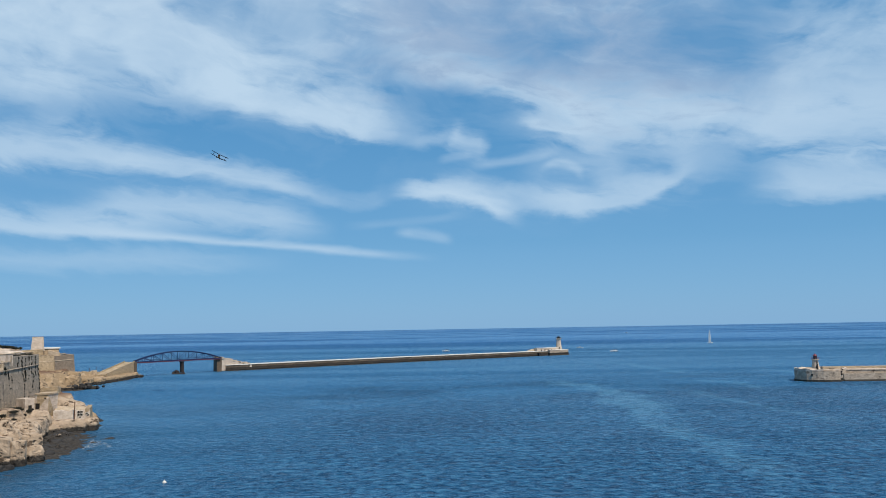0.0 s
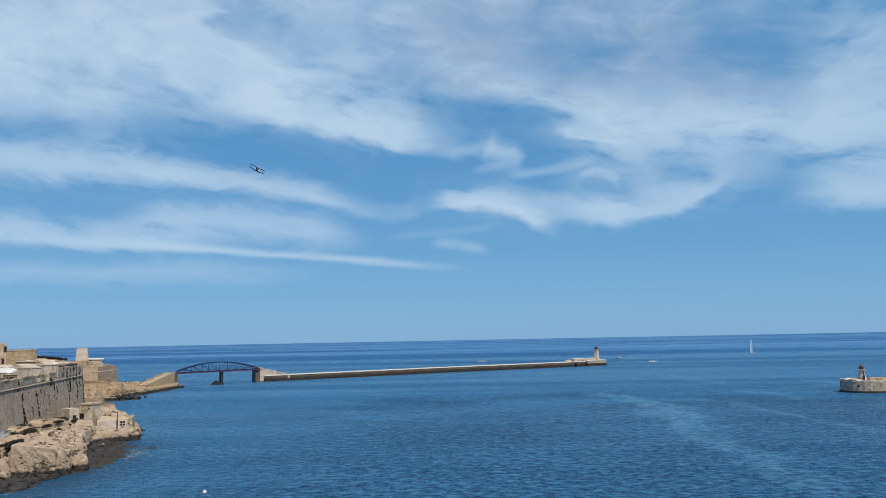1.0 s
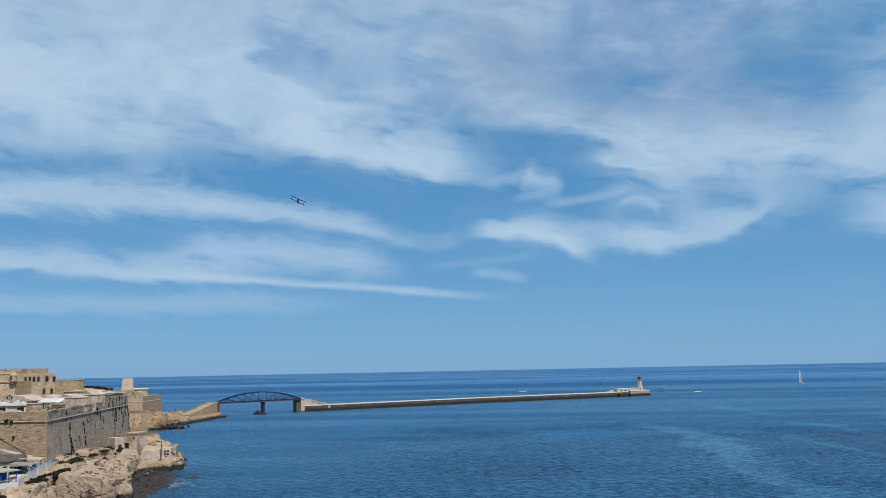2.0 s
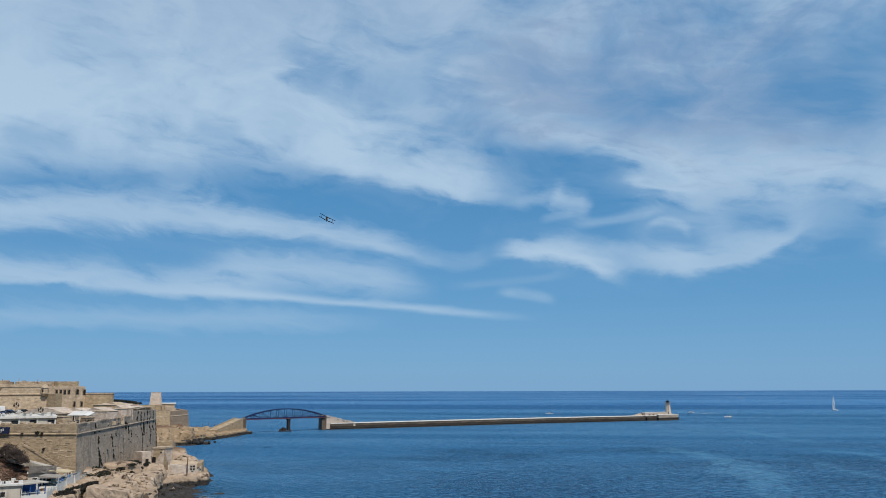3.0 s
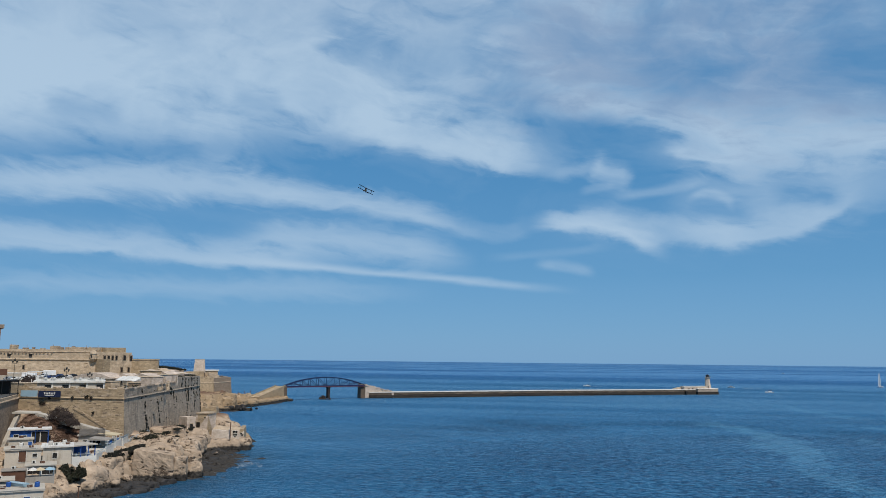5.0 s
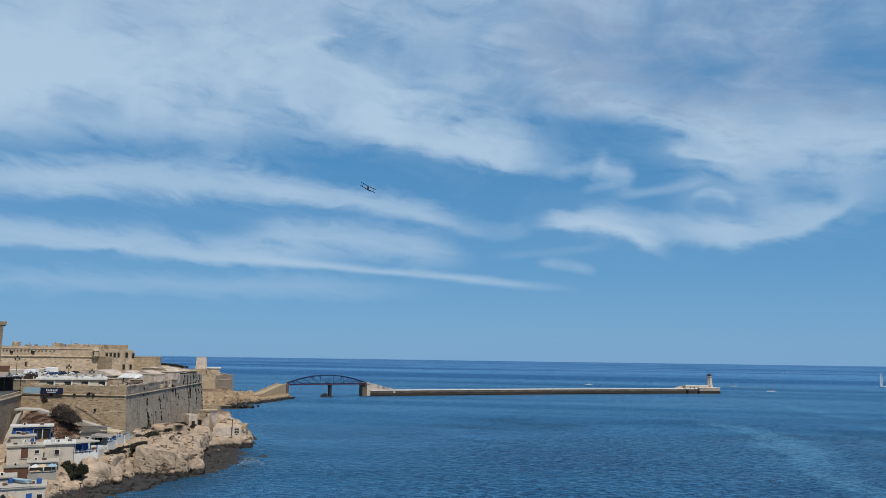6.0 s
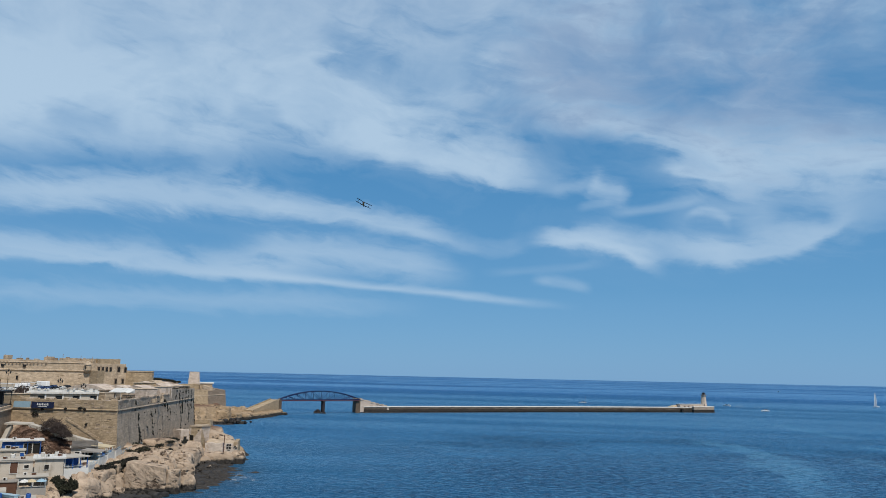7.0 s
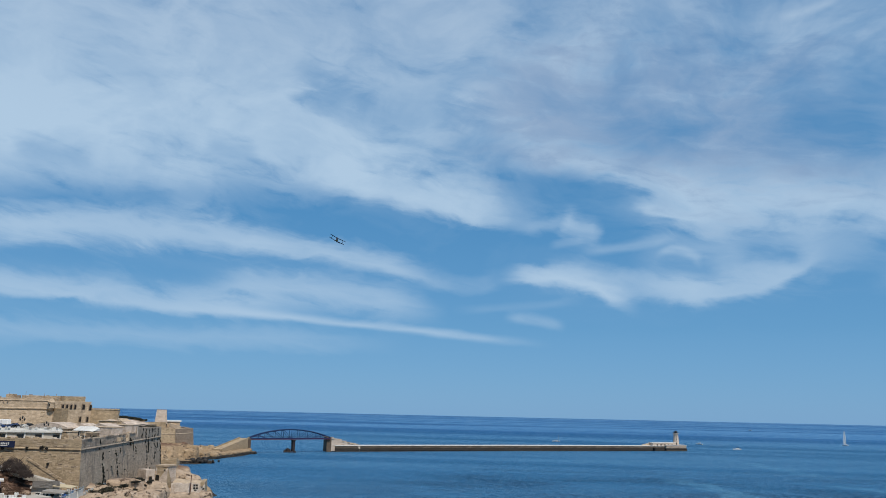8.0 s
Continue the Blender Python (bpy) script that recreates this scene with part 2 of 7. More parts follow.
def sea_material():
    m = bpy.data.materials.new("sea_water")
    m.use_nodes = True
    n = Nodes(m.node_tree)
    at = n.add("ShaderNodeTexCoord").outputs["Object"]
    east, north = n.add("ShaderNodeSeparateXYZ", ins={0: at}).outputs[:2]
    # wind lanes across the open sea, and patches of ruffled and smoother water inside the harbour
    lanes = n.noise(at, 1.0, 5.0, 0.62, stretch=(0.0005, 0.0042, 1.0), distortion=0.5)
    fine_lanes = n.noise(at, 1.0, 4.0, 0.6, stretch=(0.0011, 0.013, 1.0), distortion=0.4)
    patches = n.noise(at, 1.0, 5.0, 0.6, stretch=(0.011, 0.020, 1.0), distortion=0.6)
    far = n.remap(north, 900.0, 1500.0, smooth=True)
    middle = n.remap(n.math("ADD", north, n.math("ADD", n.remap(patches, 0.3, 0.7, -110.0, 110.0), n.remap(east, -220.0, 0.0, 190.0, 0.0))), 330.0, 560.0, smooth=True)
    lane = n.remap(n.math("ADD", lanes, n.math("MULTIPLY", n.math("SUBTRACT", fine_lanes, 0.5), 0.28)), 0.38, 0.62, smooth=True)
    # short wind waves; their sky-lit crests and dark troughs are painted as colour below
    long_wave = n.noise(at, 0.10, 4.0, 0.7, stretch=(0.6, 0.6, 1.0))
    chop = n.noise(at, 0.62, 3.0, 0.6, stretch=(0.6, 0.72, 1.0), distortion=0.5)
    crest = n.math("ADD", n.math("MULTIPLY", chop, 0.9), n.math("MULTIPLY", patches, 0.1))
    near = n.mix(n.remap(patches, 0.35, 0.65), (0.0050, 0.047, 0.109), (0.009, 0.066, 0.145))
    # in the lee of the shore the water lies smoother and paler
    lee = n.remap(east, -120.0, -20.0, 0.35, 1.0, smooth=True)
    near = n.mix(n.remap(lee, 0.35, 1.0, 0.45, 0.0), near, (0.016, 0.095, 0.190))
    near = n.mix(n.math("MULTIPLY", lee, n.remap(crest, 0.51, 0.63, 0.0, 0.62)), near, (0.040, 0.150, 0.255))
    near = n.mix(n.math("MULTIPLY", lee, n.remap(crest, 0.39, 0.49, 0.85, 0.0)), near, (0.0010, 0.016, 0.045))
    # bright and dark sky reflection of the lanes, painted into the body colour
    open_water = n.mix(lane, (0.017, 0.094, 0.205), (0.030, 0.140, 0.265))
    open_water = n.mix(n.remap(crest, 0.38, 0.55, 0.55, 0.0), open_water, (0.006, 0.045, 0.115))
    # ripples get the same painted light and dark
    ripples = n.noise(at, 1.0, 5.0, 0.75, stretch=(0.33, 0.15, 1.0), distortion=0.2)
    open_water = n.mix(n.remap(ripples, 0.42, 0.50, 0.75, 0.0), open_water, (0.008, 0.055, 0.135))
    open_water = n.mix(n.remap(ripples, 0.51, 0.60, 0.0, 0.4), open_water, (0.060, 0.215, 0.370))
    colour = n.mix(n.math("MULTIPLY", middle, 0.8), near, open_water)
    colour = n.mix(far, colour, n.mix(lane, (0.013, 0.076, 0.192), (0.036, 0.138, 0.285)))
    # distance haze, mixed into the water colour towards the horizon
    colour = n.mix(n.remap(north, 3000.0, 8000.0, 0.0, 0.6), colour, (0.028, 0.104, 0.236))
    # pale slicks drifting out of the harbour mouth
    curl = n.add("ShaderNodeTexNoise", ins={"Vector": at, "Scale": 0.03, "Detail": 4.0, "Roughness": 0.65}).outputs["Color"]
    curl = n.add("ShaderNodeVectorMath", operation="SUBTRACT", ins={0: curl, 1: (0.5, 0.5, 0.5)}).outputs[0]
    curl = n.add("ShaderNodeVectorMath", operation="MULTIPLY", ins={0: curl, 1: (26.0, 46.0, 0.0)}).outputs[0]
    drift = n.add("ShaderNodeVectorMath", operation="ADD", ins={0: at, 1: curl}).outputs[0]
    frayed = n.remap(n.noise(at, 0.11, 5.0, 0.65, stretch=(1.0, 0.5, 1.0)), 0.3, 0.7, -1.1, 1.1)
    slick = None
    for mark in SLICKS:
        g = n.brush(drift, *mark, frayed)
        slick = g if slick is None else n.math("MAXIMUM", slick, g)
    colour = n.mix(n.math("MULTIPLY", slick, n.remap(crest, 0.36, 0.6, 0.45, 1.0)), colour, (0.075, 0.225, 0.345))
    # dark weed and rock under the shallow water along the shore
    weed = n.brush(at, (-98, 130), (-108, 205), (-122, 300), 14, 14, 1.0, n.remap(patches, 0.3, 0.7, -0.5, 0.5))
    colour = n.mix(n.math("MULTIPLY", weed, 0.4), colour, (0.008, 0.022, 0.032))
    relief = n.add("ShaderNodeBump", ins={"Strength": 0.8, "Distance": 1.0, "Height": n.math("ADD", n.math("MULTIPLY", long_wave, 3.0), n.math("MULTIPLY", chop, 2.4))}).outputs[0]
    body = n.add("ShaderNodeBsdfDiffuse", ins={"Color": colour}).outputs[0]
    gloss = n.add("ShaderNodeBsdfGlossy", ins={"Color": (0.80, 0.90, 1.0, 1), "Roughness": 0.28, "Normal": relief}).outputs[0]
    # a rough sea mirrors less than a flat one; calm lanes mirror more
    facing = n.add("ShaderNodeFresnel", ins={"IOR": 1.33, "Normal": relief}).outputs[0]
    share = n.math("MULTIPLY", facing, n.math("ADD", n.remap(lane, 0.0, 1.0, 0.30, 0.62), n.math("MULTIPLY", slick, 0.12)))
    n.add("ShaderNodeOutputMaterial", ins={0: n.add("ShaderNodeMixShader", ins={0: share, 1: body, 2: gloss}).outputs[0]})
    return m


SLICKS = [  # start, middle, end, half widths, strength
    ((59, 484), (82, 405), (72, 267), 9, 9, 0.48),
    ((66, 376), (77, 335), (72, 278), 8, 8, 0.44),
    ((77, 277), (75, 211), (72, 168), 6, 6, 0.26),
    ((128, 467), (153, 461), (152, 391), 5, 5, 0.38),
    ((204, 542), (220, 544), (218, 496), 5, 5, 0.45),
    ((118, 398), (127, 327), (133, 262), 4, 4, 0.26),
    ((145, 684), (157, 556), (162, 511), 8, 8, 0.30),
    ((-37, 612), (51, 624), (154, 681), 18, 18, 0.22),
    ((74, 286), (73, 231), (80, 220), 7, 7, 0.38),
]

LIME = material("gold_limestone", (0.58, 0.445, 0.29), (0.46, 0.345, 0.215), 0.12, courses=0.9, stain=(0.10, 0.08, 0.06), stain_at=(0.60, 0.75), grain=2.5, bump=0.6, course_mix=0.8)
LIME_GREY = material("weathered_grey_limestone", (0.55, 0.45, 0.345), (0.43, 0.345, 0.255), 0.10, courses=0.9, stain=(0.11, 0.092, 0.075), stain_scale=0.38, stain_stretch=(1, 1, 0.16), stain_at=(0.52, 0.66), grain=2.5, bump=0.6, course_mix=0.8)
LIME_PALE = material("pale_limestone", (0.66, 0.52, 0.375), (0.53, 0.41, 0.28), 0.15, courses=0.8, stain=(0.16, 0.13, 0.10), stain_at=(0.6, 0.75), grain=2.0, bump=0.6)
LIME_BROWN = material("brown_limestone", (0.40, 0.305, 0.22), (0.32, 0.24, 0.17), 0.1, courses=0.8, stain=(0.10, 0.08, 0.06), stain_at=(0.58, 0.72))
PAVING = material("stone_paving", (0.40, 0.34, 0.26), (0.32, 0.27, 0.20), 0.15)
ASPHALT = material("worn_asphalt", (0.10, 0.10, 0.10), (0.07, 0.07, 0.07), 0.3)
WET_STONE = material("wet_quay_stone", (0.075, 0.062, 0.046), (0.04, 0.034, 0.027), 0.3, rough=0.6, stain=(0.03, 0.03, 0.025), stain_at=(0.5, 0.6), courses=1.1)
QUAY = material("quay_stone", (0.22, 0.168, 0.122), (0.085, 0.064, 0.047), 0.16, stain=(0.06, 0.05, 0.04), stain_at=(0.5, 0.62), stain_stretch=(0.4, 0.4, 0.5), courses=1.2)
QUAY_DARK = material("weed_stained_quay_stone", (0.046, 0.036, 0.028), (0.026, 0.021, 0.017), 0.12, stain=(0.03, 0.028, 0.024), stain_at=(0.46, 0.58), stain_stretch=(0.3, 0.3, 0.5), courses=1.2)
MOLE = material("patched_mole_stone", (0.60, 0.50, 0.40), (0.42, 0.335, 0.255), 0.22, stain=(0.07, 0.055, 0.045), stain_scale=0.5, stain_at=(0.54, 0.64), stain_stretch=(0.6, 0.6, 0.6), courses=1.0, grain=2.0, bump=0.6)
PINK_STONE = material("pink_white_limestone", (0.75, 0.63, 0.52), (0.64, 0.52, 0.42), 0.3, courses=0.8, stain=(0.3, 0.23, 0.18))
CONCRETE = material("pale_concrete", (0.55, 0.51, 0.44), (0.46, 0.42, 0.36), 0.2, stain=(0.2, 0.18, 0.15))
PALE_CONCRETE = material("sun_bleached_concrete", (0.86, 0.82, 0.75), (0.76, 0.72, 0.65), 0.2, stain=(0.4, 0.37, 0.32))
BATTERY = material("flaking_pale_battery_plaster", (0.80, 0.70, 0.60), (0.66, 0.55, 0.45), 0.35, stain=(0.36, 0.28, 0.21), stain_scale=0.6, stain_at=(0.54, 0.66), courses=0.5)
BOAT_WHITE = material("glossy_white_hull", (1.0, 1.0, 0.99), (0.95, 0.95, 0.94), 1.0, rough=0.3, bump=0.0)
WHITE = material("white_paint", (0.78, 0.77, 0.73), (0.66, 0.65, 0.61), 0.4, rough=0.6, bump=0.1, stain=(0.35, 0.32, 0.28))
CREAM = material("cream_render", (0.66, 0.60, 0.51), (0.57, 0.51, 0.43), 0.4, bump=0.15, stain=(0.25, 0.21, 0.16))
GREY_RENDER = material("grey_render", (0.42, 0.40, 0.36), (0.34, 0.32, 0.29), 0.3, bump=0.2, stain=(0.16, 0.14, 0.12))
BLUE = material("blue_paint", (0.03, 0.12, 0.42), (0.02, 0.09, 0.34), 0.8, rough=0.5, bump=0.1)
NAVY = material("navy_banner_cloth", (0.012, 0.022, 0.07), (0.010, 0.018, 0.055), 0.8, rough=0.7, bump=0.1)
SKY_BLUE = material("faded_blue_banner_cloth", (0.34, 0.50, 0.60), (0.30, 0.45, 0.55), 0.8, rough=0.7, bump=0.1)
STEEL_BLUE = material("dark_blue_painted_steel", (0.020, 0.034, 0.110), (0.016, 0.026, 0.085), 0.6, rough=0.45, bump=0.1, metal=0.2)
STEEL_RED = material("oxide_red_painted_steel", (0.13, 0.045, 0.06), (0.10, 0.035, 0.05), 0.6, rough=0.55, bump=0.1)
DARK = material("dark_opening", (0.02, 0.018, 0.016), None, 0.5, rough=0.7, bump=0.05)
BROWN_WOOD = material("brown_wood", (0.16, 0.08, 0.05), (0.12, 0.06, 0.04), 0.8, bump=0.2)
ROOF_GREY = material("grey_sheet_roof", (0.36, 0.33, 0.29), (0.28, 0.25, 0.22), 0.5, bump=0.2, stain=(0.14, 0.12, 0.1))
BEIGE_CLOTH = material("beige_awning_cloth", (0.62, 0.52, 0.34), (0.55, 0.45, 0.30), 0.8, bump=0.1)
BLACK = material("black_paint", (0.02, 0.02, 0.022), None, 0.8, rough=0.4, bump=0.05)
LAMP_IRON = material("weathered_lamp_iron", (0.13, 0.105, 0.075), (0.09, 0.075, 0.055), 0.8, rough=0.6, bump=0.1)
RED = material("dull_red_paint", (0.26, 0.05, 0.06), (0.20, 0.04, 0.05), 0.8, rough=0.5, bump=0.05)
YELLOW = material("yellow_paint", (0.70, 0.48, 0.06), (0.62, 0.42, 0.05), 0.8, rough=0.5, bump=0.05)
SILVER = material("silver_car_paint", (0.50, 0.51, 0.52), (0.46, 0.47, 0.48), 0.8, rough=0.3, bump=0.02, metal=0.4)
CAR_BLUE = material("blue_car_paint", (0.03, 0.06, 0.16), (0.025, 0.05, 0.14), 0.8, rough=0.3, bump=0.02)
RUBBER = material("black_rubber", (0.02, 0.02, 0.02), None, 0.8, rough=0.9, bump=0.05)
ALGAE = material("dark_tidal_crust", (0.052, 0.047, 0.043), (0.020, 0.019, 0.019), 0.5, rough=0.7)
DRY_LEAF = material("dry_brown_brush", (0.11, 0.06, 0.038), (0.07, 0.04, 0.028), 0.5, bump=0.2)
GREY_TWIG = material("grey_twigs", (0.085, 0.063, 0.055), (0.055, 0.042, 0.037), 0.7, bump=0.2)
GREEN_LEAF = material("dark_green_scrub", (0.034, 0.036, 0.020), (0.022, 0.024, 0.014), 0.5, bump=0.2)
WALL_PLANT = material("black_green_caper_leaf", (0.022, 0.024, 0.016), (0.014, 0.015, 0.011), 0.5, bump=0.2)
# abutment faces turned from the sun: their shade is put into this stone's colour
ABUTMENT = material("shade_dark_weathered_stone", (0.19, 0.14, 0.10), (0.12, 0.09, 0.065), 0.2, courses=0.9, stain=(0.04, 0.035, 0.03), stain_at=(0.5, 0.62))
PIER = material("rust_dark_pier_stone", (0.050, 0.038, 0.036), (0.030, 0.024, 0.024), 0.3, courses=0.8, stain=(0.015, 0.013, 0.013))
FOAM = material("sea_foam", (0.75, 0.79, 0.80), (0.62, 0.68, 0.71), 1.0, rough=0.8, bump=0.2)


def glass_material():
    m = bpy.data.materials.new("window_glass")
    m.use_nodes = True
    n = Nodes(m.node_tree)
    n.add("ShaderNodeOutputMaterial", ins={0: n.add("ShaderNodeBsdfPrincipled", ins={"Base Color": (0.02, 0.025, 0.03, 1), "Roughness": 0.08, "IOR": 1.5}).outputs[0]})
    return m


def rock_material(name, pale, deep):
    """Golden coast rock: pale above, dark tidal crust near the water, earth and scrub stains on the flats."""
    m = bpy.data.materials.new(name)
    m.use_nodes = True
    n = Nodes(m.node_tree)
    at = n.add("ShaderNodeNewGeometry").outputs["Position"]
    z = n.add("ShaderNodeSeparateXYZ", ins={0: at}).outputs[2]
    broad = n.noise(at, 0.12, 5.0, 0.6)
    fine = n.noise(at, 1.3, 6.0, 0.65)
    beds = n.noise(at, 0.5, 4.0, 0.6, stretch=(0.25, 0.25, 1.6))
    colour = n.mix(n.remap(broad, 0.3, 0.7), pale, deep)
    colour = n.mix(n.remap(beds, 0.56, 0.72, 0.0, 0.25), colour, (0.30, 0.22, 0.14))
    colour = n.mix(n.remap(fine, 0.58, 0.74, 0.0, 0.5), colour, (0.22, 0.16, 0.11))
    # hollows: a near-black colour stands in for the shade inside them
    pits = n.noise(at, 0.34, 3.0, 0.55, stretch=(1.0, 1.0, 1.5))
    colour = n.mix(n.remap(pits, 0.59, 0.63, 0.0, 0.9), colour, (0.060, 0.042, 0.030))
    # joints and broken beds
    bleach = n.noise(at, 0.45, 4.0, 0.6)
    shifted = n.add("ShaderNodeMapping", ins={0: at, 3: (1.0, 1.0, 1.6)}).outputs[0]
    shifted = n.add("ShaderNodeVectorMath", operation="ADD", ins={0: shifted, 1: n.add("ShaderNodeVectorMath", operation="MULTIPLY", ins={0: n.add("ShaderNodeTexNoise", ins={"Vector": at, "Scale": 0.5, "Detail": 3.0}).outputs["Color"], 1: (2.2, 2.2, 2.2)}).outputs[0]}).outputs[0]
    cell = n.add("ShaderNodeTexVoronoi", ins={"Vector": shifted, "Scale": 0.30})
    cell.feature = "DISTANCE_TO_EDGE"
    joint = n.math("MULTIPLY", n.remap(cell.outputs["Distance"], 0.006, 0.035, 1.0, 0.0, smooth=True), n.remap(bleach, 0.44, 0.54, 1.0, 0.0))
    colour = n.mix(n.math("MULTIPLY", joint, 0.18), colour, (0.075, 0.052, 0.036))
    colour = n.mix(n.remap(bleach, 0.52, 0.66, 0.0, 0.55), colour, tuple(min(0.7, c * 1.35) for c in pale))
    earth = n.math("MULTIPLY", n.remap(n.noise(at, 0.10, 5.0, 0.6), 0.30, 0.42), n.remap(z, 9.5, 10.8))
    colour = n.mix(n.math("MULTIPLY", earth, 0.9), colour, (0.105, 0.060, 0.042))
    tide = n.remap(n.math("ADD", z, n.math("MULTIPLY", n.math("SUBTRACT", fine, 0.5), 1.6)), 1.5, 2.2, 1.0, 0.0, smooth=True)
    colour = n.mix(n.math("MULTIPLY", tide, 0.985), colour, n.mix(n.remap(fine, 0.35, 0.65), (0.014, 0.013, 0.013), (0.046, 0.042, 0.037)))
    relief = n.add("ShaderNodeBump", ins={"Strength": 0.55, "Distance": 0.6, "Height": n.math("ADD", n.math("MULTIPLY", beds, 0.2), n.math("SUBTRACT", n.math("MULTIPLY", fine, 0.45), n.math("ADD", n.remap(pits, 0.57, 0.66, 0.0, 0.8), n.math("MULTIPLY", joint, 0.35))))}).outputs[0]
    n.add("ShaderNodeOutputMaterial", ins={0: n.add("ShaderNodeBsdfPrincipled", ins={"Base Color": colour, "Roughness": 0.9, "Specular IOR Level": 0.2, "Normal": relief}).outputs[0]})
    return m


def foam_material():
    """Broken white water: opaque flecks, clear between."""
    m = bpy.data.materials.new("broken_foam")
    m.use_nodes = True
    n = Nodes(m.node_tree)
    at = n.add("ShaderNodeTexCoord").outputs["Object"]
    flecks = n.noise(at, 0.9, 6.0, 0.7, distortion=0.8)
    white = n.add("ShaderNodeBsdfDiffuse", ins={"Color": (0.78, 0.82, 0.83, 1)}).outputs[0]
    clear = n.add("ShaderNodeBsdfTransparent").outputs[0]
    n.add("ShaderNodeOutputMaterial", ins={0: n.add("ShaderNodeMixShader", ins={0: n.remap(flecks, 0.52, 0.68, 0.0, 0.55), 1: clear, 2: white}).outputs[0]})
    return m


GLASS, SEA, SPRAY = glass_material(), sea_material(), foam_material()
ROCK = rock_material("coast_rock", (0.37, 0.288, 0.213), (0.265, 0.20, 0.14))
GOLD_ROCK = rock_material("golden_point_rock", (0.315, 0.23, 0.145), (0.21, 0.147, 0.085))

# ---- small builders ----
def finish(name, bm, mat, parent=None, label="", smooth=False):
    me = bpy.data.meshes.new(name)
    bmesh.ops.recalc_face_normals(bm, faces=bm.faces)
    bm.to_mesh(me)
    bm.free()
    me.materials.append(mat)
    if smooth:
        me.polygons.foreach_set("use_smooth", [True] * len(me.polygons))
    ob = new(name, me)
    if parent:
        ob.parent = parent
    if label:
        tagged(ob, label)
    return ob


def part(name, bm, mat, parent, label="", smooth=False):
    return finish(name, bm, mat, parent, label, smooth)


def thing(name, label, category, group="", kind=""):
    return tagged(new(name), label, category, group, kind)


def at(bearing, metres):
    """Plan position from the terrace: bearing to the left of the harbour axis, and distance."""
    return Vector((-metres * math.sin(radians(bearing)), metres * math.cos(radians(bearing))))


def box(bm, x, y, z, sx, sy, sz, turn=0.0, bevel=0.0, taper=1.0):
    """A box that stands on z, centred on x, y; taper narrows its top."""
    ca, sa = math.cos(turn), math.sin(turn)
    vs = []
    for k, s in ((0, 1.0), (1, taper)):
        for u, v in ((-1, -1), (1, -1), (1, 1), (-1, 1)):
            px, py = u * sx / 2 * s, v * sy / 2 * s
            vs.append(bm.verts.new((x + px * ca - py * sa, y + px * sa + py * ca, z + k * sz)))
    fs = [(0, 3, 2, 1), (4, 5, 6, 7), (0, 1, 5, 4), (1, 2, 6, 5), (2, 3, 7, 6), (3, 0, 4, 7)]
    faces = [bm.faces.new([vs[i] for i in f]) for f in fs]
    if bevel:
        bmesh.ops.bevel(bm, geom=list({e for f in faces for e in f.edges}), offset=bevel, segments=1, affect="EDGES")
    return bm


def prism(bm, pts, z0, z1, spread=0.0):
    """A polygon in plan raised from z0 to z1; spread pushes its foot outwards (a battered wall). z1 may be a list."""
    c = sum((Vector(p) for p in pts), Vector((0, 0))) / len(pts)
    tops = z1 if isinstance(z1, (list, tuple)) else [z1] * len(pts)
    lo = []
    for p in pts:
        q = Vector(p) + (Vector(p) - c).normalized() * spread
        lo.append(bm.verts.new((q.x, q.y, z0)))
    hi = [bm.verts.new((p[0], p[1], z)) for p, z in zip(pts, tops)]
    bm.faces.new(lo[::-1])
    bm.faces.new(hi)
    for i in range(len(pts)):
        j = (i + 1) % len(pts)
        bm.faces.new((lo[i], lo[j], hi[j], hi[i]))
    return bm


def wall(bm, p, q, z0, z1, thick, batter=0.0, steps=1, rough=0.0, z1b=None):
    """A wall from p to q, its outer face on the right-hand side of that line, thickness inwards, with a battered foot and a slightly uneven top."""
    p, q = Vector(p), Vector(q)
    along = (q - p).normalized()
    out = Vector((along.y, -along.x))
    z1b = z1 if z1b is None else z1b
    rings = []
    for i in range(steps + 1):
        s = i / steps
        c = p.lerp(q, s)
        top = z1 + (z1b - z1) * s + (random.uniform(-rough, rough) if rough else 0)
        o, n = c + out * batter, c - out * thick
        rings.append([bm.verts.new((o.x, o.y, z0)), bm.verts.new((c.x, c.y, top)), bm.verts.new((n.x, n.y, top)), bm.verts.new((n.x, n.y, z0))])
    for a, b in zip(rings, rings[1:]):
        for i in range(4):
            bm.faces.new((a[i], a[(i + 1) % 4], b[(i + 1) % 4], b[i]))
    bm.faces.new(rings[0][::-1])
    bm.faces.new(rings[-1])
    return bm


def tube(bm, a, b, r, r2=None, sides=6):
    """A round bar from a to b."""
    a, b = Vector(a), Vector(b)
    axis = (b - a).normalized()
    side = axis.orthogonal().normalized()
    up = axis.cross(side)
    rings = []
    for c, rad in ((a, r), (b, r if r2 is None else r2)):
        rings.append([bm.verts.new(c + (side * math.cos(k * 2 * math.pi / sides) + up * math.sin(k * 2 * math.pi / sides)) * rad) for k in range(sides)])
    for i in range(sides):
        bm.faces.new((rings[0][i], rings[0][(i + 1) % sides], rings[1][(i + 1) % sides], rings[1][i]))
    bm.faces.new(rings[0][::-1])
    bm.faces.new(rings[1])
    return bm


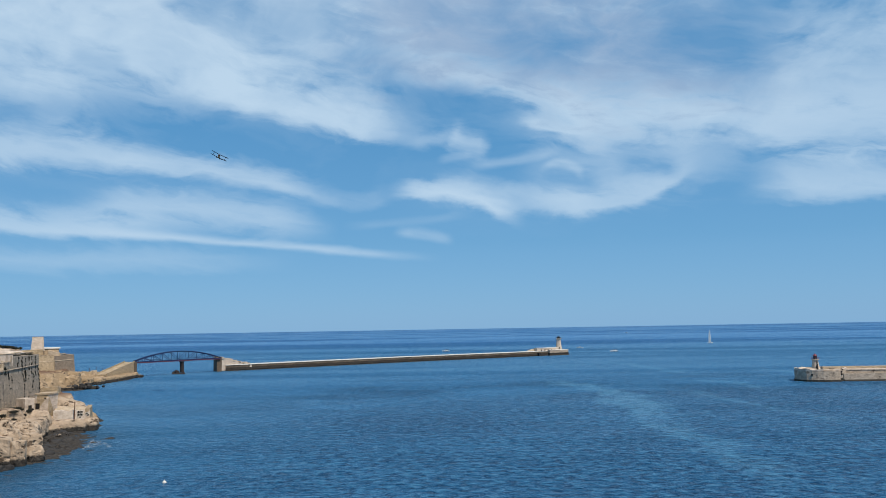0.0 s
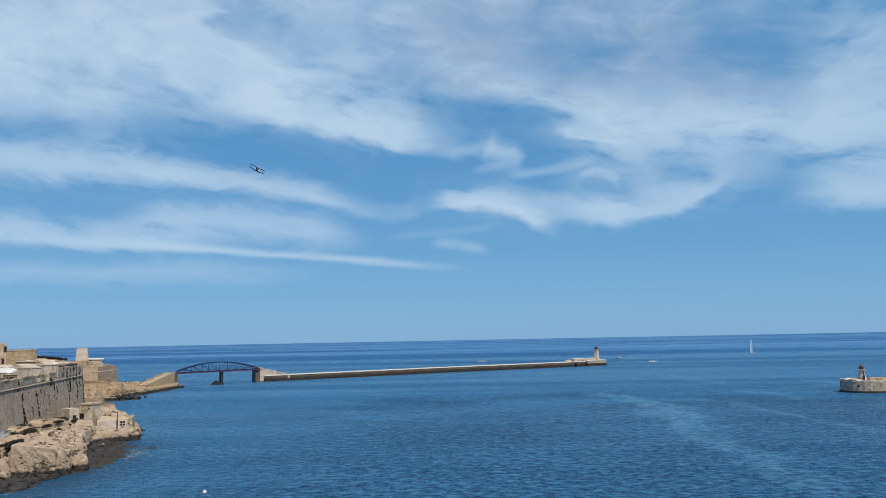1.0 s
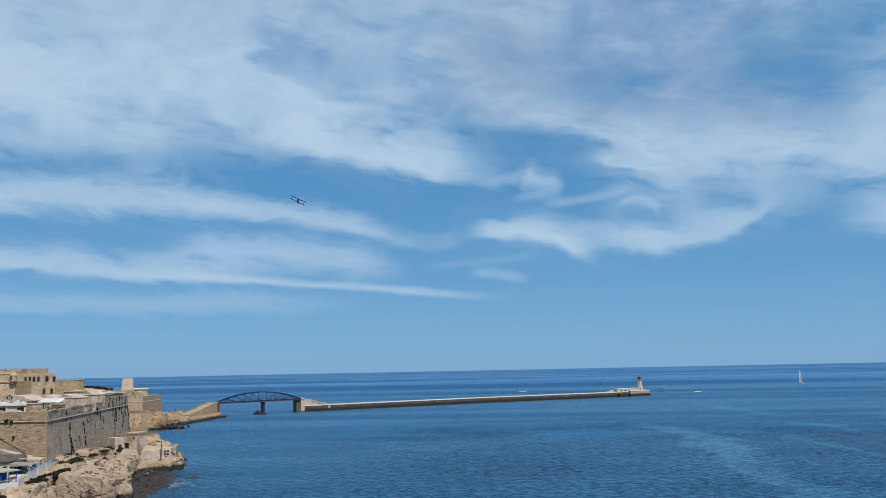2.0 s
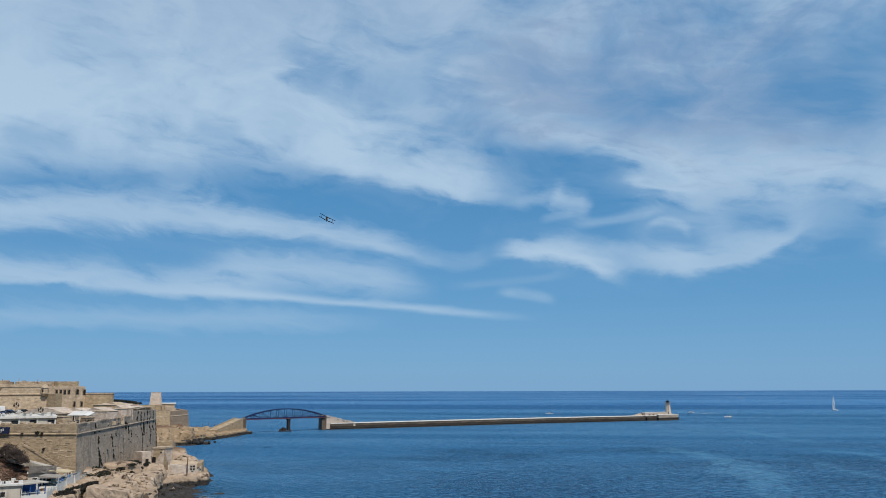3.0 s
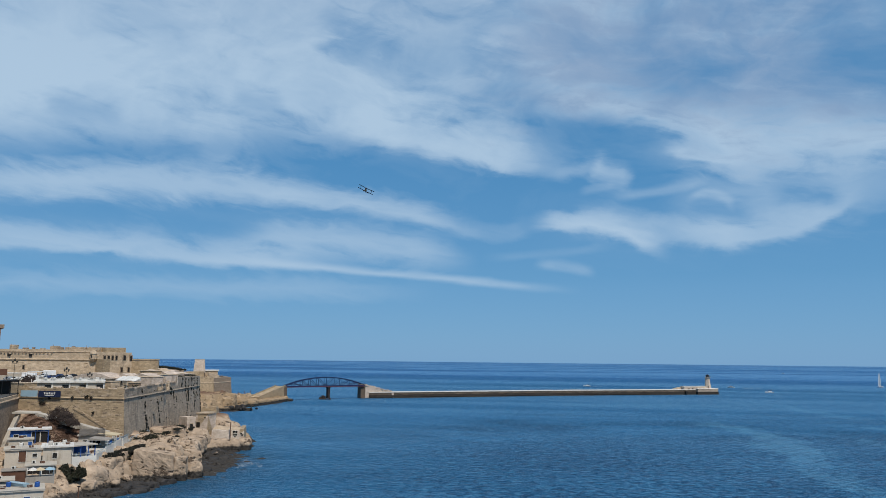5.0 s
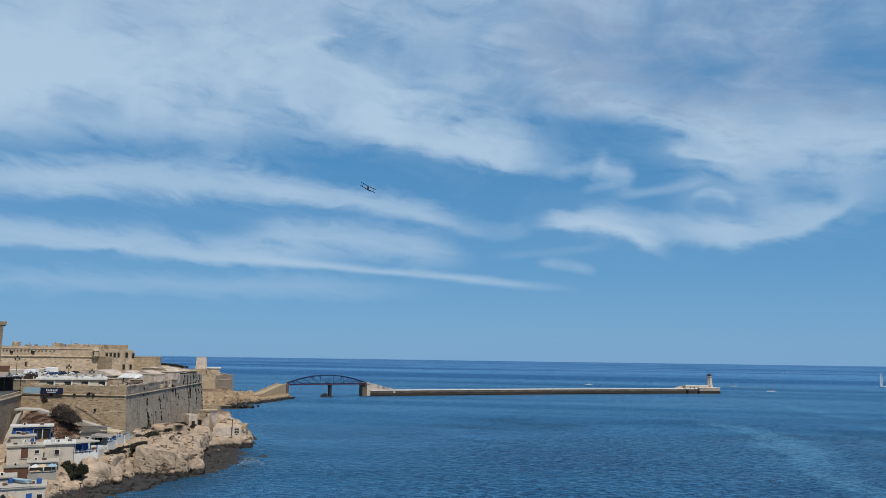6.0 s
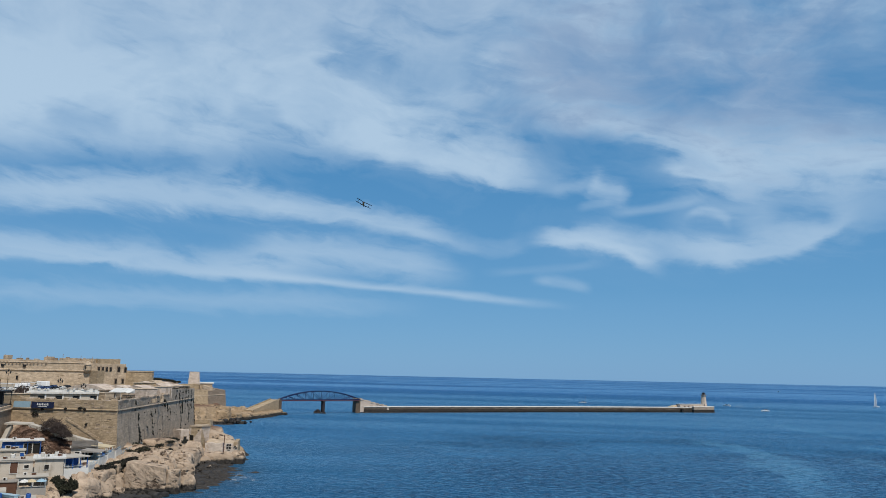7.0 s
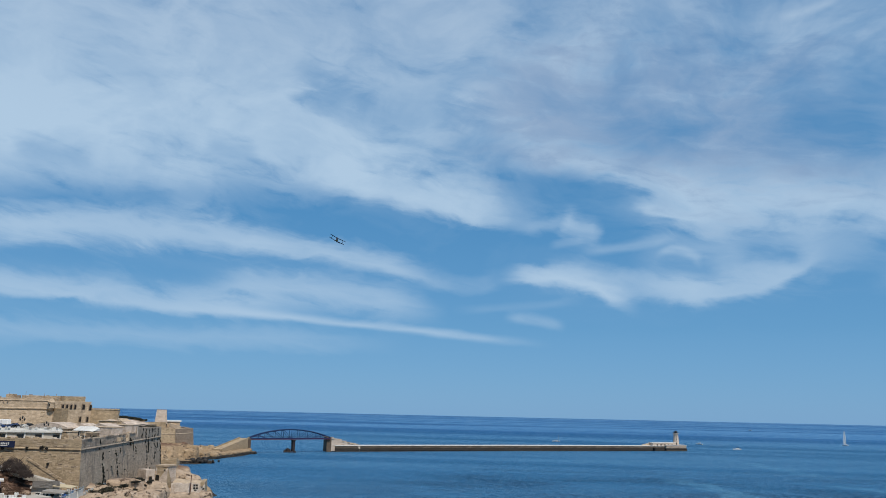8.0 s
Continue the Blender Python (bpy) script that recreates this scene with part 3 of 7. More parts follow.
def lathe(bm, x, y, rows, sides=20):
    """A turned solid on a vertical axis; rows of (radius, z) from the foot to the top."""
    rings = [[bm.verts.new((x + r * math.cos(k * 2 * math.pi / sides), y + r * math.sin(k * 2 * math.pi / sides), z)) for k in range(sides)] for r, z in rows]
    for a, b in zip(rings, rings[1:]):
        for i in range(sides):
            bm.faces.new((a[i], a[(i + 1) % sides], b[(i + 1) % sides], b[i]))
    bm.faces.new(rings[0][::-1])
    bm.faces.new(rings[-1])
    return bm


def fresh():
    return bmesh.new()


# ---- sea ----
def build_sea():
    bm = fresh()
    vs = [bm.verts.new(p) for p in ((-9000, -400, 0), (9000, -400, 0), (9000, 9000, 0), (-9000, 9000, 0))]
    bm.faces.new(vs)
    tagged(finish("water", bm, SEA), "deep blue open sea, small wind waves painted light and dark", "sea", kind="structure")


build_sea()

# ---- coast rock: one raised sheet from a shoreline and the edge of the high ground ----
SHORE = [(-80, 120), (-100, 150), (-109, 177), (-111, 190), (-113, 206), (-107.5, 216), (-104.5, 225), (-105.5, 238), (-112, 256), (-121.5, 270), (-124.5, 277),
         (-134, 305), (-155, 335), (-190, 385), (-219, 450), (-205, 470), (-222, 492), (-218, 525), (-219, 572), (-226, 584), (-262, 592), (-330, 610), (-330, 100), (-100, 100)]
EDGE = [(-116, 150), (-120, 172), (-120.5, 184), (-121.5, 192), (-122.5, 202), (-117, 203.5), (-111.5, 208), (-112, 217), (-118, 224), (-125, 240), (-134, 262), (-129, 271), (-123, 279.5),
        (-132, 304), (-162, 338), (-200, 395), (-226, 452), (-222, 470), (-229, 492), (-227, 520), (-227, 560), (-236, 578), (-262, 586), (-325, 600), (-325, 105), (-110, 105)]
LEVELS = [(-118, 208, 6.5), (-128, 216, 8.6), (-115, 214, 5.2), (-140, 222, 8.2), (-150, 262, 7.5), (-128, 250, 4.8), (-150, 219, 11.5), (-159, 217, 15.5), (-176, 224, 18.0), (-167, 205, 8.2), (-170, 212, 12.0), (-162, 200, 8.0),
          (-155, 187, 8.6), (-127, 187, 6.2), (-138, 178, 6.0), (-141, 203, 9.2), (-122, 172, 2.8), (-130, 163, 2.4), (-126, 278, 2.9), (-126, 202, 7.6), (-200, 420, 5.0), (-240, 482, 10.5),
          (-234, 520, 3.6), (-236, 560, 3.4), (-290, 500, 12.0), (-162, 213, 16.5)]


def polygon_distance(px, py, pts):
    """Distance to a closed outline, positive inside."""
    best, inside = np.full(px.shape, 1e9), np.zeros(px.shape, bool)
    for (x0, y0), (x1, y1) in zip(pts, pts[1:] + pts[:1]):
        ex, ey = x1 - x0, y1 - y0
        t = np.clip(((px - x0) * ex + (py - y0) * ey) / (ex * ex + ey * ey), 0, 1)
        best = np.minimum(best, np.hypot(px - x0 - t * ex, py - y0 - t * ey))
        if y0 != y1:
            cross = ((y0 > py) != (y1 > py)) & (px < ex * (py - y0) / (y1 - y0) + x0)
            inside ^= cross
    return np.where(inside, best, -best)


def fractal(px, py, size, octaves=4, seed=0.0):
    out, amp = np.zeros(px.shape), 1.0
    flat = out.ravel()
    for k in range(octaves):
        f = 2 ** k / size
        flat += amp * np.array([noise.noise((x * f + seed, y * f - seed, seed + k * 7.3)) for x, y in zip(px.ravel(), py.ravel())])
        amp *= 0.5
    return out


def ground_height(px, py):
    n1 = fractal(px, py, 14.0, 4, 3.1)
    n2 = fractal(px, py, 3.2, 2, 9.7)
    shore = polygon_distance(px, py, SHORE) + n1 * 2.2 + n2 * 0.8
    edge = polygon_distance(px, py, EDGE) + n1 * 1.2 + n2 * 0.4
    top, weight = np.zeros(px.shape), np.zeros(px.shape)
    for x, y, z in LEVELS:
        w = 1.0 / ((px - x) ** 2 + (py - y) ** 2 + 6.0) ** 1.6
        top += w * z
        weight += w
    top = top / weight
    # blocks: each cell of the broken rock stands a little higher or lower, with cracks between
    lump, crack = np.zeros(px.size), np.zeros(px.size)
    for i, (x, y) in enumerate(zip(px.ravel(), py.ravel())):
        dist, spots = noise.voronoi((x / 5.0 + 0.25 * math.sin(y * 0.6), y / 4.2, 0.3), distance_metric="DISTANCE")
        lump[i] = noise.cell(spots[0] * 57.0)
        crack[i] = dist[1] - dist[0]
    lump, crack = lump.reshape(px.shape), crack.reshape(px.shape)
    shelf = np.clip(shore * 0.10, -3.0, 0.9) + n2 * 0.45 + n1 * 0.25 + 0.25 * lump - 0.35 * np.clip(1 - crack / 0.2, 0, 1)
    # a cliff with one ledge part of the way up
    rise = 0.62 * np.clip(edge / 1.5, 0.0, 1.0) + 0.38 * np.clip((edge - 2.6 - n1) / 1.6, 0.0, 1.0)
    steep = np.clip(1.0 - (edge - 9.0) / 8.0, 0.12, 1.0)
    uneven = n1 * 0.8 + n2 * 0.3 + steep * (lump * 1.1 - 1.2 * np.clip(1 - crack / 0.16, 0, 1))
    uneven = np.where(py > 330, uneven * 0.35, uneven)  # the far point is flat-bedded
    return shelf + rise * np.maximum(top - 0.6 + uneven * np.clip(rise, 0.3, 1.0), 0.6)


def surface_z(x, y):
    return float(ground_height(np.array([[float(x)]]), np.array([[float(y)]]))[0, 0])


def build_ground(name, x0, x1, y0, y1, step, label, mat):
    xs, ys = np.arange(x0, x1 + step / 2, step), np.arange(y0, y1 + step / 2, step)
    px, py = np.meshgrid(xs, ys)
    pz = ground_height(px, py)
    keep = pz > -1.4
    w = len(xs)
    verts = np.stack([px, py, pz], -1).reshape(-1, 3)
    i = (np.arange(len(ys) - 1)[:, None] * w + np.arange(w - 1)[None]).ravel()
    quads = np.stack([i, i + 1, i + w + 1, i + w], 1)
    flat = keep.ravel()
    quads = quads[flat[quads].any(1)]
    me = bpy.data.meshes.new(name)
    me.from_pydata(verts.tolist(), [], quads.tolist())
    me.materials.append(mat)
    return tagged(new(name, me), label, "rocky shore", kind="structure")


build_ground("ground", -190, -100, 150, 300, 0.6, "cream limestone shore with boulders and a dark tidal shelf", ROCK)
build_ground("ground", -300, -120, 300, 606, 1.8, "golden limestone point under the fort walls", GOLD_ROCK)


# ---- bastion ----
CORNER, FAR_END, ROAD_END = at(32.0, 265), at(27.2, 372), at(38.25, 283)
CORDON, PARAPET = 20.9, 23.8


def cordon(bm, p, q, z, out_by=0.3):
    """A rounded string course along a wall."""
    p, q = Vector(p), Vector(q)
    along = (q - p).normalized()
    out = Vector((along.y, -along.x)) * (out_by * 0.3)
    tube(bm, (p.x + out.x, p.y + out.y, z), (q.x + out.x, q.y + out.y, z), out_by, sides=8)


def battered_chain(points, z0, z1, batter, thick):
    """Feet and inner lines of a run of walls, mitred where they meet: one mesh for each stretch."""
    pts = [Vector(q) for q in points]

    def offset(i, by):
        ns = []
        for a, b in ((i - 1, i), (i, i + 1)):
            if a >= 0 and b < len(pts):
                w = (pts[b] - pts[a]).normalized()
                ns.append(Vector((w.y, -w.x)))
        m = sum(ns, Vector((0, 0))).normalized()
        return pts[i] + m * by / max(0.4, m.dot(ns[0]))

    feet, backs = [offset(i, batter) for i in range(len(pts))], [offset(i, -thick) for i in range(len(pts))]
    made = []
    for i in range(len(pts) - 1):
        bm = fresh()
        n = max(2, int((pts[i + 1] - pts[i]).length / 3))
        rings = []
        for k in range(n + 1):
            f, c, b = feet[i].lerp(feet[i + 1], k / n), pts[i].lerp(pts[i + 1], k / n), backs[i].lerp(backs[i + 1], k / n)
            rings.append([bm.verts.new((f.x, f.y, z0)), bm.verts.new((c.x, c.y, z1)), bm.verts.new((b.x, b.y, z1)), bm.verts.new((b.x, b.y, z0))])
        for r, s in zip(rings, rings[1:]):
            for j in range(4):
                bm.faces.new((r[j], r[(j + 1) % 4], s[(j + 1) % 4], s[j]))
        bm.faces.new(rings[0][::-1])
        bm.faces.new(rings[-1])
        made.append(bm)
    return made


def build_bastion():
    b = thing("bastion", "huge weathered limestone bastion with black-stained flank", "fortress wall", kind="structure")
    inner = CORNER.lerp(FAR_END, 0.60)
    back = at(29.5, 395)
    front, flank, end = battered_chain([ROAD_END, CORNER, FAR_END, back], 2.0, CORDON, 1.6, 2.5)
    part("front_wall", front, LIME, b, "golden sunlit limestone wall face")
    part("flank_wall", flank, LIME_GREY, b, "grey limestone wall face with black streaks")
    part("end_wall", end, LIME_GREY, b)
    front, flank = battered_chain([ROAD_END, CORNER, inner], CORDON + 0.003, PARAPET, 0.0, 2.2)
    part("front_parapet", front, LIME, b)
    part("flank_parapet", flank, LIME_GREY, b)
    rnd = random.Random(8)
    for k in range(60):
        s = rnd.random()
        q = (ROAD_END.lerp(CORNER, s) if k < 32 else CORNER.lerp(inner, s)) + Vector((-0.5, 1.0))
        part("coping_stone", box(fresh(), q.x, q.y, PARAPET - 0.05, rnd.uniform(.6, 1.8), 0.9, rnd.uniform(.15, .6), rnd.uniform(-.2, .2) + (0 if k < 32 else 1.8), 0.06), (LIME, LIME_PALE, PINK_STONE)[k % 3] if k < 32 else LIME_GREY, b)
    part("raised_parapet", wall(fresh(), inner, FAR_END, CORDON + 0.003, 25.8, 3.0, 0.1, 10, 0.18, 25.0), LIME_GREY, b, "higher parapet streaked with black growth")
    bm = fresh()
    cordon(bm, ROAD_END, CORNER, CORDON)
    part("front_cordon", bm, LIME, b)
    bm = fresh()
    cordon(bm, CORNER, FAR_END, CORDON)
    part("flank_cordon", bm, LIME_GREY, b)
    part("end_parapet", wall(fresh(), FAR_END, back, CORDON + 0.003, 24.8, 2.0, 0.0, 6, 0.1), LIME_GREY, b)
    # the ground behind the parapets, climbing to the upper fort
    pts = [ROAD_END - Vector((10, -2)), ROAD_END + Vector((0, 2)), CORNER + Vector((-2, 2.4)), FAR_END + Vector((-3, -2)), back, at(29.0, 440), at(42, 440), at(46, 290)]
    zs = [22.2, 22.2, 22.2, 22.6, 22.8, 25.5, 27.5, 23.5]
    part("rampart_ground", prism(fresh(), pts, 3.0, zs), PAVING, b, "paved rampart ground behind the parapet")


build_bastion()


# ---- road on its retaining wall, left of the bastion ----
def build_road():
    turn_in = at(39.8, 243)
    near = turn_in + (turn_in - ROAD_END) * 1.6
    w = thing("retaining_wall", "tall limestone retaining wall below the coast road", "wall", kind="structure")
    part("wall_face", wall(fresh(), near, ROAD_END, 2.0, 20.6, 2.0, 1.4, 14, 0.05), LIME_BROWN, w)
    bm = fresh()
    cordon(bm, near, ROAD_END, 20.6, 0.28)
    part("cordon", bm, LIME_PALE, w)
    part("coping", wall(fresh(), near, ROAD_END, 20.65, 21.7, 0.6, 0.0, 14, 0.0), LIME_PALE, w)
    side = Vector((-14, 9))
    bm = fresh()
    prism(bm, [near + Vector((-1.2, .6)), ROAD_END + Vector((-1.2, .6)), ROAD_END + side * 1.6, near + side * 1.6], 19.0, [21.0, 22.0, 22.5, 21.4])
    tagged(finish("road", bm, ASPHALT), "grey asphalt coast road behind a low parapet", "road", kind="structure")


build_road()


# ---- fort on the point ----
def build_lower_fort():
    f = thing("point_fort", "stepped sand-coloured fort with sloping walls on the point", "fort", kind="structure")
    left, corner, right, rear = at(29.6, 520), at(26.3, 533), at(25.15, 556), at(25.7, 590)
    part("front_wall", wall(fresh(), left, corner, 5.0, 19.9, 3.0, 1.5, 6, 0.1), LIME, f)
    part("side_wall", wall(fresh(), corner, right, 5.0, 19.5, 3.0, 1.5, 4, 0.1), LIME_BROWN, f)
    part("rear_wall", wall(fresh(), right, rear, 5.0, 19.5, 3.0, 1.5, 4, 0.1), LIME_BROWN, f)
    bm = fresh()
    cordon(bm, left, corner, 16.4, 0.4)
    cordon(bm, corner, right, 16.4, 0.4)
    part("cordon", bm, LIME_PALE, f)
    part("terrace_floor", prism(fresh(), [left + Vector((0, 2.5)), corner + Vector((-1, 3)), right + Vector((-3, 0)), rear, at(29.3, 590)], 7.0, 19.0), PAVING, f)
    part("upper_wall", wall(fresh(), at(30.2, 522), at(26.95, 540), 18.5, 23.4, 6.0, 0.5, 10, 0.3), LIME, f)
    part("upper_return", wall(fresh(), at(26.95, 540), at(26.75, 575), 18.5, 23.0, 6.0, 0.5, 4, 0.2), LIME_BROWN, f)
    part("stepped_block", prism(fresh(), [at(26.65, 536), at(25.95, 540), at(25.95, 553), at(26.65, 553)], 18.5, [22.8, 21.0, 21.0, 22.8]), LIME_PALE, f)
    part("mound", wall(fresh(), at(30.1, 500), at(28.3, 512), 18.0, 26.6, 8.0, 2.0, 10, 0.5, 24.5), LIME_BROWN, f, "earth-topped masonry mound")
    q = at(27.27, 548)
    part("turret", box(fresh(), q.x, q.y, 22.5, 7.7, 7.7, 8.4, radians(27), 0.0, 0.80), PINK_STONE, f, "square tapering lookout turret")
    part("turret_cap", box(fresh(), q.x, q.y, 30.9, 6.2, 6.2, 0.35, radians(27)), LIME_PALE, f)
    q = at(26.45, 550)
    part("flat_roof", box(fresh(), q.x, q.y, 23.6, 9.6, 6.4, 0.9, radians(26), 0.15), WHITE, f, "flat white roof slab")
    part("roof_room", box(fresh(), q.x, q.y, 19.0, 8.0, 5.4, 4.6, radians(26)), LIME_PALE, f)
    al = (corner - left).normalized()
    o = Vector((al.y, -al.x))
    tn = math.atan2(al.y, al.x)
    rnd = random.Random(19)
    for k in range(14):
        q = left.lerp(corner, k / 14 + .03) - o * 1.0
        part("merlon", box(fresh(), q.x, q.y, 19.8, rnd.uniform(1.2, 2.6), 1.4, rnd.uniform(.3, .9), tn, 0.1), (LIME, LIME_BROWN)[k % 2], f)
    # ruined wall stubs and timber posts on the beds towards the bridge
    for k, (az, d, w, h) in enumerate(((24.3, 596, 6.0, 2.0), (23.9, 600, 4.0, 2.6), (23.5, 604, 7.0, 1.6), (24.7, 592, 5.0, 1.4))):
        q = at(az, d)
        z = surface_z(q.x, q.y)
        part("ruined_wall", box(fresh(), q.x, q.y, z - 0.6, w, 2.2, h + 0.6, 0.3 + 0.1 * k, 0.15, 0.92), (LIME, LIME_PALE)[k % 2], f)
        part("timber_post", tube(fresh(), (q.x + 1.5, q.y, z), (q.x + 1.5, q.y, z + h + 2.2), 0.14), BROWN_WOOD, f)


build_lower_fort()


# ---- upper fort: long wall with a cordon, and the block with arched windows ----
def build_upper_fort():
    f = thing("upper_fort", "long sand-coloured upper fort with arched windows and roof huts", "fort", kind="structure")
    a, b, c, d = at(41.5, 415), at(33.9, 405), at(31.7, 418), at(30.0, 412)
    part("long_wall", wall(fresh(), a, b, 22.0, 31.6, 4.0, 1.2, 20, 0.0), LIME_PALE, f)
    bm = fresh()
    cordon(bm, a, b, 31.6, 0.45)
    part("cordon", bm, LIME_PALE, f)
    part("long_parapet", wall(fresh(), a, b, 31.6, 36.2, 4.0, 0.0, 24, 0.12), LIME_PALE, f)
    part("block_wall", wall(fresh(), b, c, 22.0, 35.2, 12.0, 1.0, 8, 0.1), LIME_PALE, f, "wall with a row of arched windows")
    part("end_wall", wall(fresh(), c, d, 22.0, 31.5, 1.5, 1.0, 6, 0.1), LIME, f)
    part("end_coping", wall(fresh(), c + Vector((0, -.2)), d + Vector((.2, -.2)), 31.51, 32.1, 1.6, 0.0, 4, 0.0), LIME_PALE, f)
    # darker stone than the walls beside it puts the return's shade into colour
    part("projecting_return", prism(fresh(), [at(33.85, 404.5), at(33.4, 400), at(33.0, 405), at(33.3, 410)], 22.0, 31.9), LIME, f, "shaded return of the wall")
    along = (c - b).normalized()
    out = Vector((along.y, -along.x))
    turn = math.atan2(along.y, along.x)
    for s, w, h, z in ((.22, 1.0, 2.0, 31.6), (.33, 1.0, 2.0, 31.6), (.44, 1.0, 2.0, 31.6), (.55, 1.0, 2.0, 31.6), (.78, 1.3, 2.4, 31.4), (.97, 1.3, 2.4, 31.2), (.70, 1.0, 2.2, 25.8), (.9, 1.0, 2.2, 25.8)):
        p = b.lerp(c, s) + out * (0.05 + (35.2 - z) * 0.076)
        win = part("arched_window", box(fresh(), p.x, p.y, z, w + 0.5, 0.3, h + 0.25, turn), LIME_BROWN, f)
        bm = fresh()
        box(bm, p.x + out.x * 0.16, p.y + out.y * 0.16, z, w, 0.06, h - w / 2, turn)
        mid = Vector((p.x + out.x * 0.16, p.y + out.y * 0.16, z + h - w / 2))
        tube(bm, mid - Vector((out.x, out.y, 0)) * 0.03, mid + Vector((out.x, out.y, 0)) * 0.03, w / 2, sides=14)
        part("opening", bm, DARK, win)
    for s, w, h, z in ((.10, 5, 2.2, 36.0), (.30, 1.8, 3.6, 36.0), (.62, 2.0, 3.2, 36.1), (.78, 9, 2.8, 36.0), (.92, 7, 3.0, 35.6)):
        p = a.lerp(b, s) + Vector((0, 6))
        part("roof_hut", box(fresh(), p.x, p.y, z - 4, w, 4, h + 2.6, 0.05, 0.08), LIME_PALE, f)
    part("top_block", wall(fresh(), b.lerp(c, .08) + Vector((0, 3)), b.lerp(c, .72) + Vector((0, 3)), 35.0, 37.4, 8.0, 0.0, 5, 0.1), LIME, f)
    bm = fresh()
    cordon(bm, a, b, 35.1, 0.22)
    part("upper_cordon", bm, LIME_PALE, f)
    for s in (.28, .305, .33, .36, .385, .41, .44, .465, .49, .52, .545, .57, .60, .63, .66):
        p = a.lerp(b, s)
        part("corbel", box(fresh(), p.x, p.y - 0.25, 34.2, 0.5, 0.5, 0.7, 0.02), LIME_BROWN, f)
    for s in (.40, .46, .53, .60, .67, .735, .80, .865, .93):
        p = a.lerp(b, s) + Vector((0, 5 + 3 * (s > .7)))
        part("roof_clutter", box(fresh(), p.x, p.y, 35.6, 0.7 + 2.0 * (s * 37 % 1), 1.6, 1.1 + 1.2 * (s * 53 % 1), 0.1, 0.05), (LIME_PALE, LIME_BROWN, CONCRETE)[int(s * 100) % 3], f)
    for s in (.30, .42, .62, .74, .88, .97):
        p = a.lerp(b, s) + Vector((0, 4))
        part("roof_mast", tube(fresh(), (p.x, p.y, 35.5), (p.x, p.y, 38.2 + (s * 31 % 1)), 0.09), LIME_BROWN, f)
    for s, z in ((.12, 33.2), (.16, 33.2), (.12, 27.5), (.24, 28.0), (.46, 27.2)):
        p = a.lerp(b, s) + Vector((0, -0.1 - max(0.0, 31.6 - z) * 0.125))
        win = part("window", box(fresh(), p.x, p.y, z - 0.1, 1.5, 0.3, 2.1, 0.0), LIME_PALE, f)
        part("opening", box(fresh(), p.x, p.y - 0.14, z, 1.0, 0.12, 1.7, 0.0), DARK, win)
    for s in (.2, .34, .5):
        p = a.lerp(b, s) + Vector((0, -1.0))
        part("gun_port", box(fresh(), p.x, p.y + .75, 32.9, 1.3, 0.6, 1.1, 0.02), DARK, f)


build_upper_fort()


# ---- breakwaters ----
ARM_A, ARM_B = Vector((-181, 630)), Vector((133, 839))


def build_arm(name, label, pts, width, height, parapet):
    """A stone mole along pts: dark wet foot, quay wall, pale top, sea-side parapet."""
    b = thing(name, label, "breakwater", kind="structure")
    for p, q in zip(pts, pts[1:]):
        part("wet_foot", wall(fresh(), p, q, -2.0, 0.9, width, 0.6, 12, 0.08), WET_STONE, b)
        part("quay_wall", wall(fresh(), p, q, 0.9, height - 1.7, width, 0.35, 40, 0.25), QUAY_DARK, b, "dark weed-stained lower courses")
        part("upper_wall", wall(fresh(), p, q, height - 2.2, height, width, 0.0, 12, 0.0), QUAY, b, "brown weathered upper courses")
        along = (q - p).normalized()
        back = Vector((-along.y, along.x))
        part("top_slab", wall(fresh(), p - back * 0.25, q - back * 0.25, height, height + 0.55, width * 0.55, 0.0, 12, 0.03), PALE_CONCRETE, b, "pale concrete top")
        part("sea_parapet", wall(fresh(), p + back * width * 0.5, q + back * width * 0.5, height, height + parapet, width * 0.35, 0.0, 14, 0.08), CONCRETE, b)
    return b


